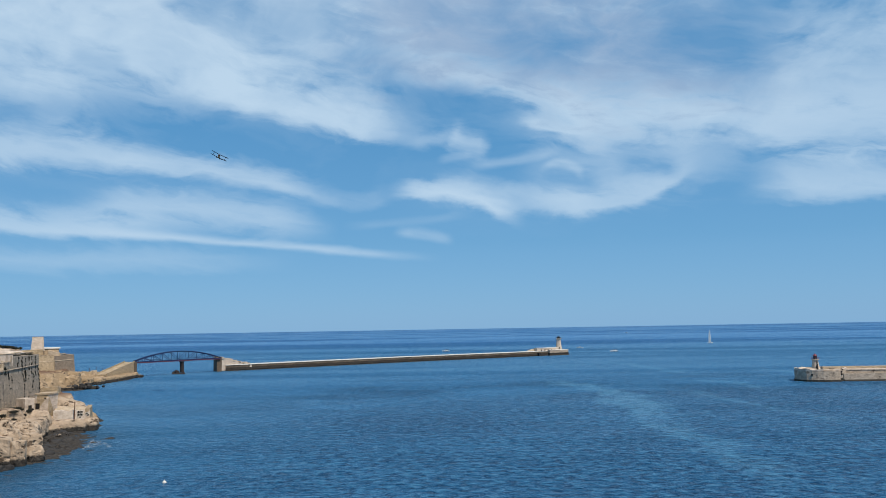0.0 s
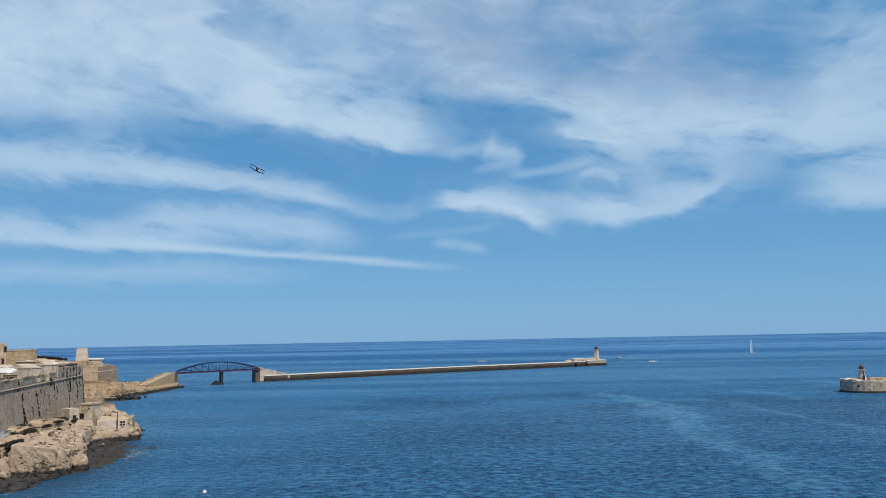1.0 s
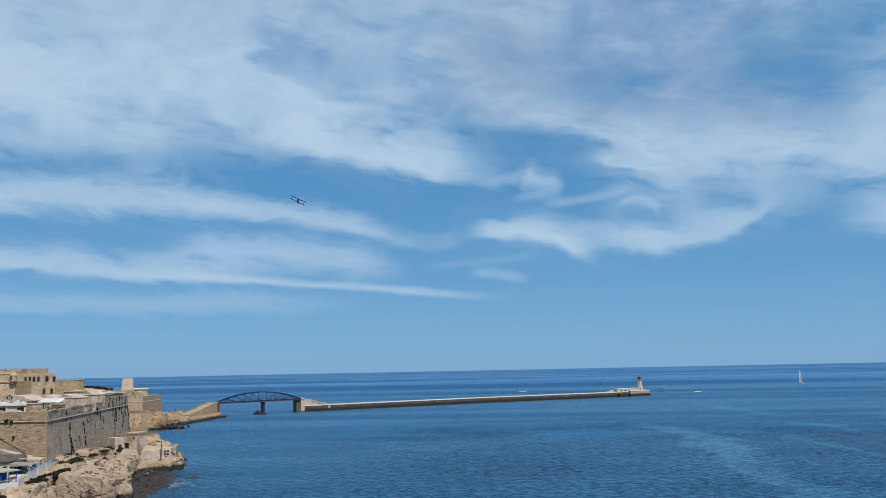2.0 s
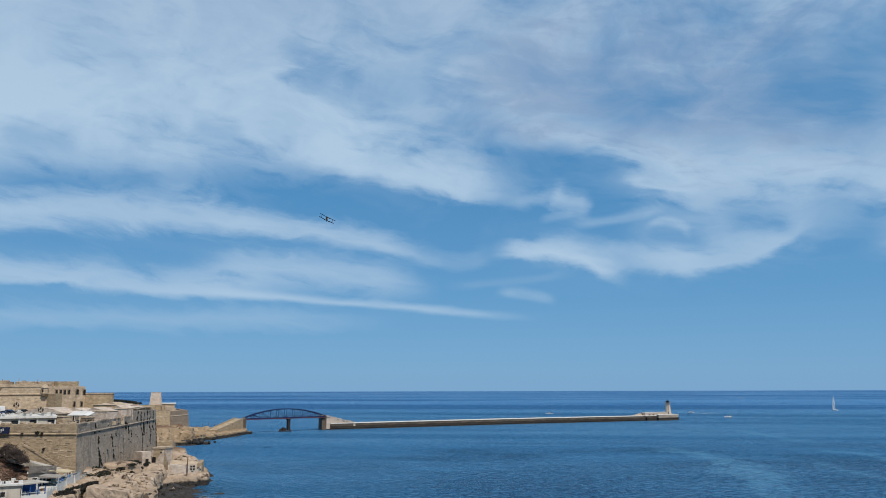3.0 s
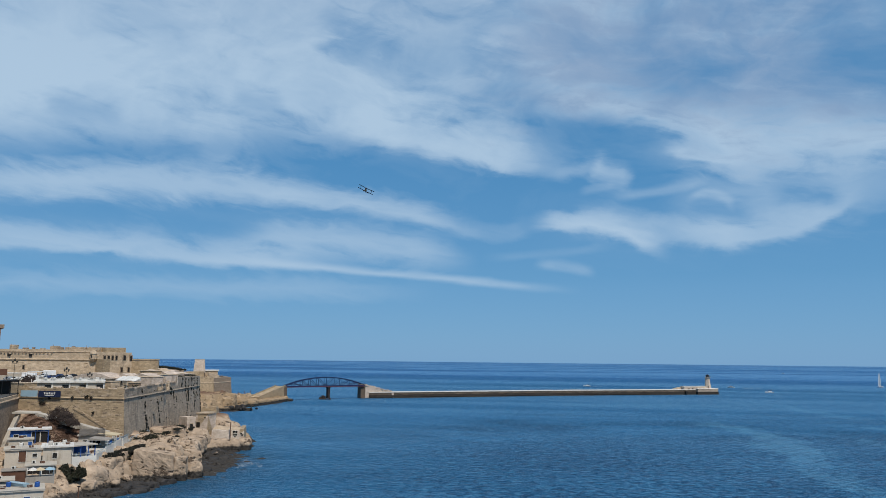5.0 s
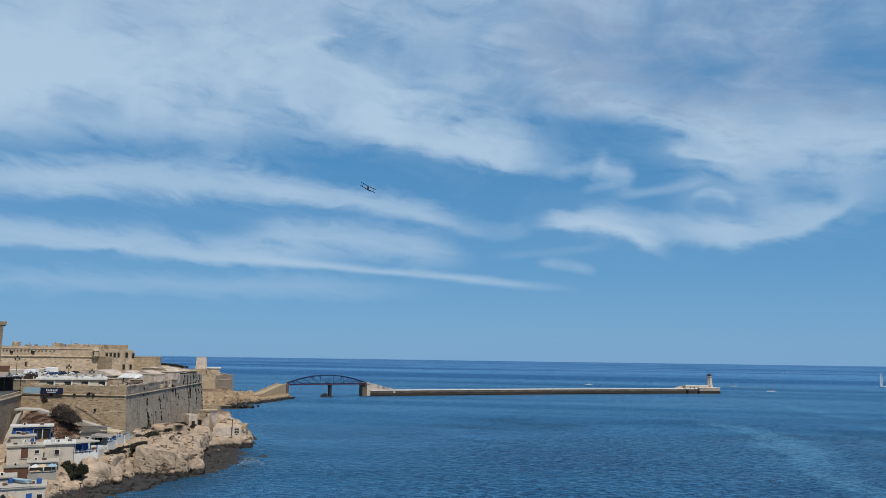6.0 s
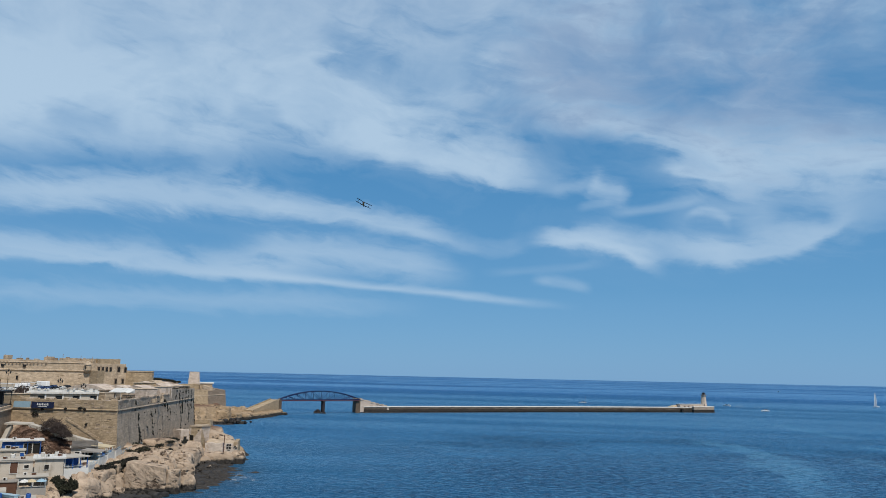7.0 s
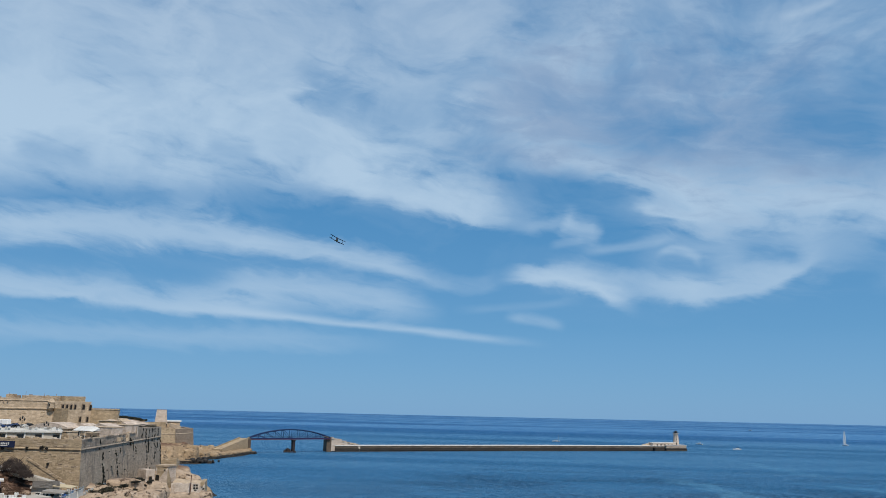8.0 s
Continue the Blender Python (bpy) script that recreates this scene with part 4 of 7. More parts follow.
def build_north_arm():
    mid = ARM_A.lerp(ARM_B, 0.5) + Vector((-4, 6))
    b = build_arm("breakwater", "long low stone breakwater with a pale top", [ARM_A + Vector((6, 4)), mid, ARM_B], 9.0, 4.6, 0.62)
    along = (ARM_B - ARM_A).normalized()
    back = Vector((-along.y, along.x))
    turn = math.atan2(along.y, along.x)
    # landing block at the bridge, with a stair wall that steps down to the mole
    p = ARM_A + along * 2.0 + back * 5
    part("abutment", box(fresh(), p.x, p.y, -2, 4.0, 9, 13.2, turn, 0.2), ABUTMENT, b, "tall stone abutment of the bridge")
    part("abutment_cap", box(fresh(), p.x, p.y, 11.2, 4.6, 9.6, 0.4, turn, 0.1), LIME_PALE, b)
    foot = [ARM_A + along * u + back * v for u, v in ((4.0, 0.8), (29.0, 0.8), (29.0, 9.2), (4.0, 9.2))]
    part("ramp", prism(fresh(), foot, 0.5, [11.0, 5.0, 5.0, 11.0]), PINK_STONE, b, "pale sloping rubble ramp up to the bridge")
    rnd = random.Random(14)
    for k in range(18):
        u = 4.8 + 1.3 * k
        q = ARM_A + along * u + back * rnd.uniform(0.6, 2.6)
        part("ramp_stone", box(fresh(), q.x, q.y, 10.8 - (u - 4) * 0.24 - 0.5, rnd.uniform(.9, 2.2), rnd.uniform(.8, 1.6), rnd.uniform(.7, 1.6), turn + rnd.uniform(-.3, .3), 0.15, 0.9), (PINK_STONE, LIME_PALE, MOLE)[k % 3], b)
    # round-ended head
    h = ARM_B - along * 14.2 + back * 5
    part("head", box(fresh(), h.x, h.y, 2.6, 26, 13, 2.9, turn, 0.3), MOLE, b)
    part("head_top", box(fresh(), h.x, h.y, 5.5, 26.4, 13.4, 0.5, turn, 0.1), PALE_CONCRETE, b)
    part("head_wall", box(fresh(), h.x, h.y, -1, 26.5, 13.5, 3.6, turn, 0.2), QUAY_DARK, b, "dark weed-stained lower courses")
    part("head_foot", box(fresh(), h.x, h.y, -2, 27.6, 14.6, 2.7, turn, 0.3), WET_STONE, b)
    s = ARM_B - along * 40 + back * 3
    part("landing_arch", box(fresh(), s.x + 1.0, s.y - 2.0, 0.6, 2.6, 3.0, 2.8, turn), DARK, b)
    return along, back, turn


ALONG, BACK, TURN = build_north_arm()


def lighthouse(name, label, x, y, z, rows, lantern, stone, dome):
    """A turned stone tower with a gallery, lantern room and domed cap."""
    t = thing(name, label, "lighthouse")
    part("tower", lathe(fresh(), x, y, [(r, z + h) for r, h in rows]), stone, t)
    r, top = rows[-1][0], z + rows[-1][1]
    part("gallery", lathe(fresh(), x, y, [(r * 1.0, top), (r * 1.55, top + 0.3), (r * 1.55, top + 0.6), (r, top + 0.62)]), stone, t)
    rail = fresh()
    for k in range(12):
        a = k * math.pi / 6
        cx, cy = x + r * 1.5 * math.cos(a), y + r * 1.5 * math.sin(a)
        tube(rail, (cx, cy, top + 0.6), (cx, cy, top + 1.6), 0.05)
        b = a + math.pi / 6
        tube(rail, (cx, cy, top + 1.6), (x + r * 1.5 * math.cos(b), y + r * 1.5 * math.sin(b), top + 1.6), 0.05)
    part("railing", rail, dome, t)
    part("lantern", lathe(fresh(), x, y, [(r * 0.72, top + 0.6), (r * 0.72, top + 0.6 + lantern)]), GLASS, t)
    h = top + 0.6 + lantern
    part("dome", lathe(fresh(), x, y, [(r * 0.85, h), (r * 0.8, h + 0.3), (r * 0.55, h + 0.75), (r * 0.15, h + 1.05), (0.05, h + 1.7)]), dome, t)
    part("door", box(fresh(), x - 0.1, y - rows[0][0] * 0.93, z + 0.1, 1.0, 0.5, 2.2), DARK, t)
    for k in range(2):
        part("slit_window", box(fresh(), x + 0.15, y - rows[0][0] * (0.86 - k * 0.1), z + rows[-1][1] * (0.45 + 0.25 * k), 0.5, 0.4, 0.9), DARK, t)
    return t


def build_head_house():
    h = thing("keeper_house", "low stone keeper's house on the breakwater head", "building")
    c = ARM_B - ALONG * 26.5 + BACK * 5
    part("shell", box(fresh(), c.x, c.y, 4.0, 30, 6, 3.9, TURN, 0.1), PINK_STONE, h)
    part("roof", box(fresh(), c.x, c.y, 7.9, 30.5, 6.5, 0.3, TURN), PALE_CONCRETE, h)
    out = -BACK
    for s in (-9, -4.5, 0.5, 5, 9.5):
        p = c + ALONG * s + out * 3.02
        w = part("doorway", box(fresh(), p.x, p.y, 4.4, 1.7, 0.16, 2.4, TURN), LIME_BROWN, h)
        part("opening", box(fresh(), p.x + out.x * .1, p.y + out.y * .1, 4.4, 1.3, 0.12, 2.1, TURN), DARK, w)
    c = ARM_B - ALONG * 46 + BACK * 6
    part("lean_to", prism(fresh(), [c - ALONG * 4, c + ALONG * 4, c + ALONG * 4 + BACK * 5, c - ALONG * 4 + BACK * 5], 3.9, [5.2, 7.0, 7.0, 5.2]), LIME_PALE, h)


build_head_house()
p = ARM_B - ALONG * 8.8 + BACK * 5
lighthouse("lighthouse", "pale stone lighthouse tower with a dark lantern on the breakwater head", p.x, p.y, 6.1, [(3.5, 0), (3.4, 0.6), (3.1, 0.8), (2.2, 10.6)], 1.4, PINK_STONE, BLACK)


def build_south_arm():
    b = thing("harbour_mole", "rounded stone mole head with a pale parapet", "breakwater", kind="structure")
    c = Vector((210.5, 441))
    sides = 28

    def drum(z0, z1, grow, mat, name):
        pts = [(c.x + (14.0 + grow) * math.cos(a), c.y + (10.5 + grow) * math.sin(a)) for a in [k * 2 * math.pi / sides for k in range(sides)]]
        part(name, prism(fresh(), pts, z0, z1), mat, b)

    drum(-2, 1.0, 0.5, WET_STONE, "wet_foot")
    drum(1.0, 5.9, 0.0, MOLE, "drum_wall")
    drum(5.9, 6.25, -0.9, MOLE, "drum_floor")
    ring = fresh()
    outer, inner = [], []
    for z in (5.9, 7.2):
        for rr, store in ((0.0, outer), (-1.4, inner)):
            store.append([ring.verts.new((c.x + (14.0 + rr) * math.cos(k * 2 * math.pi / sides), c.y + (10.5 + rr) * math.sin(k * 2 * math.pi / sides), z)) for k in range(sides)])
    for k in range(sides):
        j = (k + 1) % sides
        if 250 < k * 360 / sides < 300:
            continue
        for quad in ((outer[0][k], outer[0][j], outer[1][j], outer[1][k]), (inner[0][k], inner[1][k], inner[1][j], inner[0][j]), (outer[1][k], outer[1][j], inner[1][j], inner[1][k])):
            ring.faces.new(quad)
    rnd = random.Random(6)
    for v in ring.verts:
        if v.co.z > 7:
            v.co.z -= rnd.choice((0.0, 0.1, 0.5, 0.8))
    part("drum_parapet", ring, PINK_STONE, b, "pale curved parapet, broken along its top")
    for k in range(16):
        a, r = rnd.uniform(0, 6.28), rnd.uniform(4, 11)
        part("fallen_block", box(fresh(), c.x + r * math.cos(a), c.y + r * 0.7 * math.sin(a), 6.2, rnd.uniform(.5, 1.6), rnd.uniform(.5, 1.2), rnd.uniform(.3, .9), a, 0.08), (LIME_PALE, MOLE, LIME_BROWN)[k % 3], b)
    for k, z in ((232, 3.4), (300, 3.4), (300, 4.9), (300, 0.9)):
        a = radians(k)
        part("gun_port", box(fresh(), c.x + 13.9 * math.cos(a), c.y + 10.4 * math.sin(a), z, 1.0, 0.8, 0.9, a), DARK, b)
    part("arm_foot", wall(fresh(), (219, 432), (420, 420), -2, 0.9, 12, 0.5, 12, 0.05), WET_STONE, b)
    part("arm_wall", wall(fresh(), (219, 432.2), (420, 420.2), 0.9, 4.2, 12, 0.1, 12, 0.04), MOLE, b)
    part("arm_upper_wall", wall(fresh(), (212, 435.6), (420, 423.6), 4.2, 5.9, 9, 0.0, 12, 0.04), MOLE, b)
    part("arm_top", wall(fresh(), (212, 435.3), (420, 423.3), 5.9, 6.3, 6, 0.0, 12, 0.04), PINK_STONE, b)
    part("arm_parapet", wall(fresh(), (212, 441.5), (420, 429.5), 6.2, 7.6, 2, 0.0, 12, 0.06), LIME_PALE, b)


build_south_arm()
lighthouse("lighthouse", "stone harbour light with a dull red lantern and dome", 207.4, 440.0, 6.2, [(2.4, 0), (2.3, 0.5), (2.1, 0.7), (1.4, 5.2)], 1.6, PINK_STONE, RED)


# ---- steel arch bridge ----
def build_bridge():
    b = thing("footbridge", "dark blue steel bow-truss footbridge with a red deck edge", "bridge")
    p, q = Vector((-228, 581)), Vector((-180, 632.5))
    along = (q - p).normalized()
    side = Vector((-along.y, along.x))
    span, deck = (q - p).length, 10.9
    turn = math.atan2(along.y, along.x)
    mid = (p + q) / 2

    def spot(s, off, z):
        v = p + along * span * s + side * off
        return Vector((v.x, v.y, z))

    def bow(s):
        return deck + 0.3 + 6.2 * (1 - (2 * s - 1) ** 2)

    part("deck", box(fresh(), mid.x, mid.y, deck - 0.9, span, 3.5, 0.7, turn), CONCRETE, b)
    bays = 10
    for off in (-1.9, 1.9):
        part("deck_girder", box(fresh(), mid.x + side.x * off, mid.y + side.y * off, deck - 1.1, span, 0.35, 0.6, turn), STEEL_RED, b, "oxide red edge girder")
        part("side_girder", box(fresh(), mid.x + side.x * off, mid.y + side.y * off, deck - 0.5, span, 0.33, 0.55, turn), STEEL_BLUE, b)
        chord = fresh()
        for k in range(20):
            tube(chord, spot(k / 20, off, bow(k / 20)), spot((k + 1) / 20, off, bow((k + 1) / 20)), 0.34, sides=6)
        part("top_chord", chord, STEEL_BLUE, b)
        for k in range(1, bays):
            s = k / bays
            part("upright", tube(fresh(), spot(s, off, deck - 0.1), spot(s, off, bow(s)), 0.22), STEEL_BLUE, b)
        for k in range(1, bays - 1):
            lo, hi = (k + 1, k) if k < bays // 2 else (k, k + 1)
            part("diagonal", tube(fresh(), spot(lo / bays, off, deck), spot(hi / bays, off, bow(hi / bays)), 0.21), STEEL_BLUE, b)
        rail = fresh()
        tube(rail, spot(0, off * 0.85, deck + 1.1), spot(1, off * 0.85, deck + 1.1), 0.06)
        for k in range(31):
            tube(rail, spot(k / 30, off * 0.85, deck - 0.2), spot(k / 30, off * 0.85, deck + 1.1), 0.04, sides=4)
        part("railing", rail, STEEL_BLUE, b)
    for k in range(2, bays - 1):
        s = k / bays
        part("cross_brace", tube(fresh(), spot(s, -1.9, bow(s)), spot(s, 1.9, bow(s)), 0.1), STEEL_BLUE, b)

    o = thing("old_pier", "dark pier of the vanished bridge on its rocky footing", "bridge pier")
    c = spot(0.54, 0, 0)
    part("shaft", box(fresh(), c.x, c.y, 1.0, 2.1, 2.8, 8.0, turn, 0.15, 0.97), PIER, o, "dark rust-stained masonry shaft")
    part("cap", box(fresh(), c.x, c.y, 8.8, 2.5, 3.9, 0.8, turn, 0.1), PIER, o)
    bm = fresh()
    box(bm, c.x - 2.0, c.y - 1.5, -1.5, 10.5, 5.0, 2.2, 0.25, 0.3, 0.9)
    for dx, dy, w, h in ((-5.0, -1.0, 3.0, 2.6), (-3.6, -2.0, 2.4, 3.6), (-2.6, -0.6, 2.2, 3.0), (-6.0, -2.0, 2.0, 2.0), (1.8, -1.0, 2.6, 1.7)):
        box(bm, c.x + dx, c.y + dy, -1.0, w, w * 0.9, h + 0.6, dx, 0.35, 0.7)
    part("footing", bm, PIER, o)

    # landward abutment with a sloping approach wall
    a = thing("bridge_abutment", "sandstone abutment with a sloping approach wall", "abutment", kind="structure")
    c = p - along * 1.6
    part("block", box(fresh(), c.x, c.y, -1, 3.4, 9, 11.8, turn, 0.2), ABUTMENT, a, "weathered end wall under the bridge, its shade painted dark")
    base = p - along * 3.4
    way = (at(24.0, 575) - base).normalized()
    length = 42.0
    nrm = Vector((-way.y, way.x))
    f = base + way * length
    part("approach_ramp", prism(fresh(), [base - nrm * 3.5, base + nrm * 3.5, f + nrm * 3.5, f - nrm * 3.5], 1.0, [11.0, 11.0, 4.6, 4.6]), LIME, a)
    for sgn in (-1, 1):
        part("ramp_parapet", prism(fresh(), [base + nrm * (3.5 * sgn), base + nrm * (4.1 * sgn), f + nrm * (4.1 * sgn), f + nrm * (3.5 * sgn)], 1.0, [11.8, 11.8, 5.2, 5.2]), LIME, a)


build_bridge()


# ---- viewing terrace that the camera stands on ----
def build_terrace():
    bm = fresh()
    box(bm, -6, -24, 0, 44, 50, 33.35, 0, 0.0)
    tagged(finish("ground", bm, PAVING), "stone-paved viewing terrace above the harbour", "terrace", kind="structure")


build_terrace()


# ---- battery platform and gatehouse at the foot of the bastion ----
def opening(parent, a, b, s, z, w, h, depth_out=0.0, frame_mat=None, pane=None, name="window", bar=0.12):
    """A framed opening on the front that runs from a to b, at the share s of its length."""
    a, b = Vector(a), Vector(b)
    along = (b - a).normalized()
    out = Vector((along.y, -along.x))
    turn = math.atan2(along.y, along.x)
    c = a.lerp(b, s) + out * depth_out
    bm = fresh()
    for dx, dz, sx, sz in ((-w / 2 - bar / 2, 0, bar, h), (w / 2 + bar / 2, 0, bar, h), (0, h, w + 2 * bar, bar), (0, -bar, w + 2 * bar + 0.1, bar)):
        q = c + along * dx + out * 0.06
        box(bm, q.x, q.y, z + dz, sx, 0.16, sz, turn)
    win = part(name, bm, frame_mat or LIME_PALE, parent)
    q = c + out * 0.012
    part("pane" if name == "window" else "leaf", box(fresh(), q.x, q.y, z, w, 0.05, h, turn), pane or DARK, win)
    return win


def rock_block(x, y, z0, sx, sy, sz, seed, turn=0.0, square=5.0, mat=None, label="big cream limestone block at the cliff foot", cuts=13, slope=0.0, bite=1.0):
    """A big weathered block of bedrock: a rounded cube, bitten by noise and split into beds."""
    bm = fresh()
    bmesh.ops.create_cube(bm, size=2.0)
    bmesh.ops.subdivide_edges(bm, edges=bm.edges[:], cuts=cuts, use_grid_fill=True)
    ca, sa = math.cos(turn), math.sin(turn)
    off = Vector((seed * 3.7, seed * 1.9, seed * 5.1))
    for v in bm.verts:
        p = v.co.copy()
        p *= 1.0 / (abs(p.x) ** square + abs(p.y) ** square + abs(p.z) ** square) ** (1 / square)
        w = Vector((p.x * sx / 2, p.y * sy / 2, p.z * sz / 2))
        lean = 1.0 - 0.10 * (p.z + 1) / 2
        w.x *= lean
        w.y *= lean
        d = 0.55 * bite * noise.noise(w / 3.2 + off) + 0.28 * noise.noise(w / 1.3 + off) + 0.12 * noise.noise(w / 0.5 + off)
        bed = 0.07 * math.sin(w.z * 1.7 + 1.5 * noise.noise(w / 4 + off))
        n = Vector((p.x, p.y, p.z * 0.5)).normalized()
        w += n * (d + bed * (1 - abs(p.z)))
        v.co = (x + w.x * ca - w.y * sa, y + w.x * sa + w.y * ca, z0 + sz / 2 + w.z + slope * w.x * (p.z + 1) / 2)
    ob = finish("rock_block", bm, mat or ROCK, None, "", False)
    return tagged(ob, label, "rock", group="rock blocks of the cliff")


def build_battery():
    g = thing("gatehouse", "square stone gatehouse under the bastion with dark doorways", "building")
    a, b = at(27.3, 318), at(26.55, 316)
    c = at(26.1, 322)
    part("front_wall", wall(fresh(), a, b, 2.0, 12.2, 7.0, 0.3), PINK_STONE, g)
    part("side_wall", wall(fresh(), b, c, 2.0, 12.2, 4.0, 0.3), LIME, g)
    part("cornice", wall(fresh(), a + Vector((-.2, -.25)), b + Vector((.3, -.25)), 12.2, 12.7, 7.4), LIME_PALE, g)
    opening(g, a, b, 0.3, 10.6, 0.7, 0.6, 0.06)
    opening(g, a, b, 0.75, 10.6, 0.7, 0.6, 0.06)
    opening(g, a, b, 0.2, 7.2, 1.5, 2.0, 0.2, name="doorway", pane=DARK)
    d = thing("guard_house", "tall narrow stone guard house with a doorway", "building")
    a2, b2 = at(27.9, 310), at(27.35, 312)
    part("front_wall", wall(fresh(), a2, b2, 4.0, 11.6, 5.0, 0.2), PINK_STONE, d)
    opening(d, a2, b2, 0.5, 5.6, 1.3, 3.6, 0.17, name="doorway", pane=DARK)
    t = thing("ruined_tower", "roofless stone tower stub behind the gatehouse", "ruin")
    a3, b3, c3 = at(27.0, 336), at(26.05, 334), at(25.85, 341)
    part("front_wall", wall(fresh(), a3, b3, 3.0, 13.6, 2.0, 0.4, 6, 0.35), LIME, t)
    part("side_wall", wall(fresh(), b3, c3, 3.0, 13.0, 2.0, 0.4, 4, 0.5), LIME, t)
    p = thing("gun_battery", "low pale stone battery wall on the shore rock with dark openings", "wall", kind="structure")
    l, r, e = at(26.25, 309), at(24.1, 307.5), at(23.95, 322)
    part("front_wall", wall(fresh(), l, r, 2.0, 6.9, 1.5, 0.3, 9, 0.25), BATTERY, p)
    part("end_wall", wall(fresh(), r, e, 1.0, 7.3, 1.5, 0.3, 4, 0.1), LIME, p)
    part("terrace", prism(fresh(), [l + Vector((0, 1.5)), r + Vector((-1.4, 1)), e + Vector((-1.5, 0)), at(26.2, 330)], 1.0, [6.4, 6.4, 6.6, 7.0]), LIME_PALE, p)
    for s, z in ((.70, 5.9), (.77, 5.9), (.70, 4.9), (.77, 4.9), (.735, 3.9), (.92, 5.2), (.955, 4.8)):
        opening(p, l, r, s, z, 0.85, 0.72, 0.12, PALE_CONCRETE, bar=0.05)
    part("mast", tube(fresh(), (*at(25.0, 307), 2.0), (*at(25.0, 307), 10.0), 0.16), BROWN_WOOD, p)
    for k, (az, d, sx, sy, sz, z0, slope) in enumerate(((25.3, 334, 12.0, 9.0, 8.2, 0.5, -0.30), (24.75, 329, 9.0, 7.0, 7.0, 0.0, -0.28), (25.75, 340, 8.0, 8.0, 10.0, 1.0, -0.2))):
        q = at(az, d)
        rock_block(q.x, q.y, z0, sx, sy, sz, 200 + k, 0.42, 6.0, ROCK, "sloping golden rock behind the battery", 13, slope)


build_battery()


# ---- boulders of the broken shore ----
def boulder_mesh(seed):
    rnd = random.Random(seed)
    bm = fresh()
    bmesh.ops.create_icosphere(bm, subdivisions=3, radius=1.0)
    planes = [Vector((rnd.uniform(-1, 1), rnd.uniform(-1, 1), rnd.uniform(-0.5, 1))).normalized() for _ in range(9)]
    for v in bm.verts:
        p = v.co.copy()
        for n in planes:
            over = p.dot(n) - 0.5
            if over > 0:
                p -= n * over * 0.9
        v.co = p * (1 + 0.10 * noise.noise(p * 2.2 + Vector((seed, 0, 0))) + 0.04 * noise.noise(p * 6 + Vector((0, seed, 0))))
    me = bpy.data.meshes.new("boulder")
    bm.to_mesh(me)
    bm.free()
    me.materials.append(ROCK)
    return me


def scatter_boulders():
    shapes = [boulder_mesh(k) for k in range(6)]
    rnd = random.Random(5)
    spots = []
    # big blocks at the nose of the cliff, then the slope above, then the rubble by the sheds
    for _ in range(6):
        spots.append((rnd.uniform(-117, -112.5), rnd.uniform(206, 216), rnd.uniform(1.0, 1.8)))
    for _ in range(26):
        spots.append((rnd.uniform(-126, -113), rnd.uniform(206, 236), rnd.uniform(0.6, 1.7)))
    for _ in range(60):
        spots.append((rnd.uniform(-121, -113), rnd.uniform(166, 203), rnd.uniform(0.35, 1.1)))
    for _ in range(18):
        spots.append((rnd.uniform(-132, -121), rnd.uniform(240, 274), rnd.uniform(0.5, 1.4)))
    for k, (x, y, r) in enumerate(spots):
        z = surface_z(x, y)
        if z < 0.15:
            continue
        ob = new("boulder", shapes[k % 6])
        ob.matrix_world = Matrix.LocRotScale((x, y, z + r * 0.15), Euler((rnd.uniform(-.4, .4), rnd.uniform(-.4, .4), rnd.uniform(0, 6.28))), (r * rnd.uniform(.9, 1.5), r * rnd.uniform(.8, 1.2), r * rnd.uniform(.6, 1.0)))
        tagged(ob, "fallen golden limestone block on the shore", "boulder", group="boulders on the shore")


scatter_boulders()


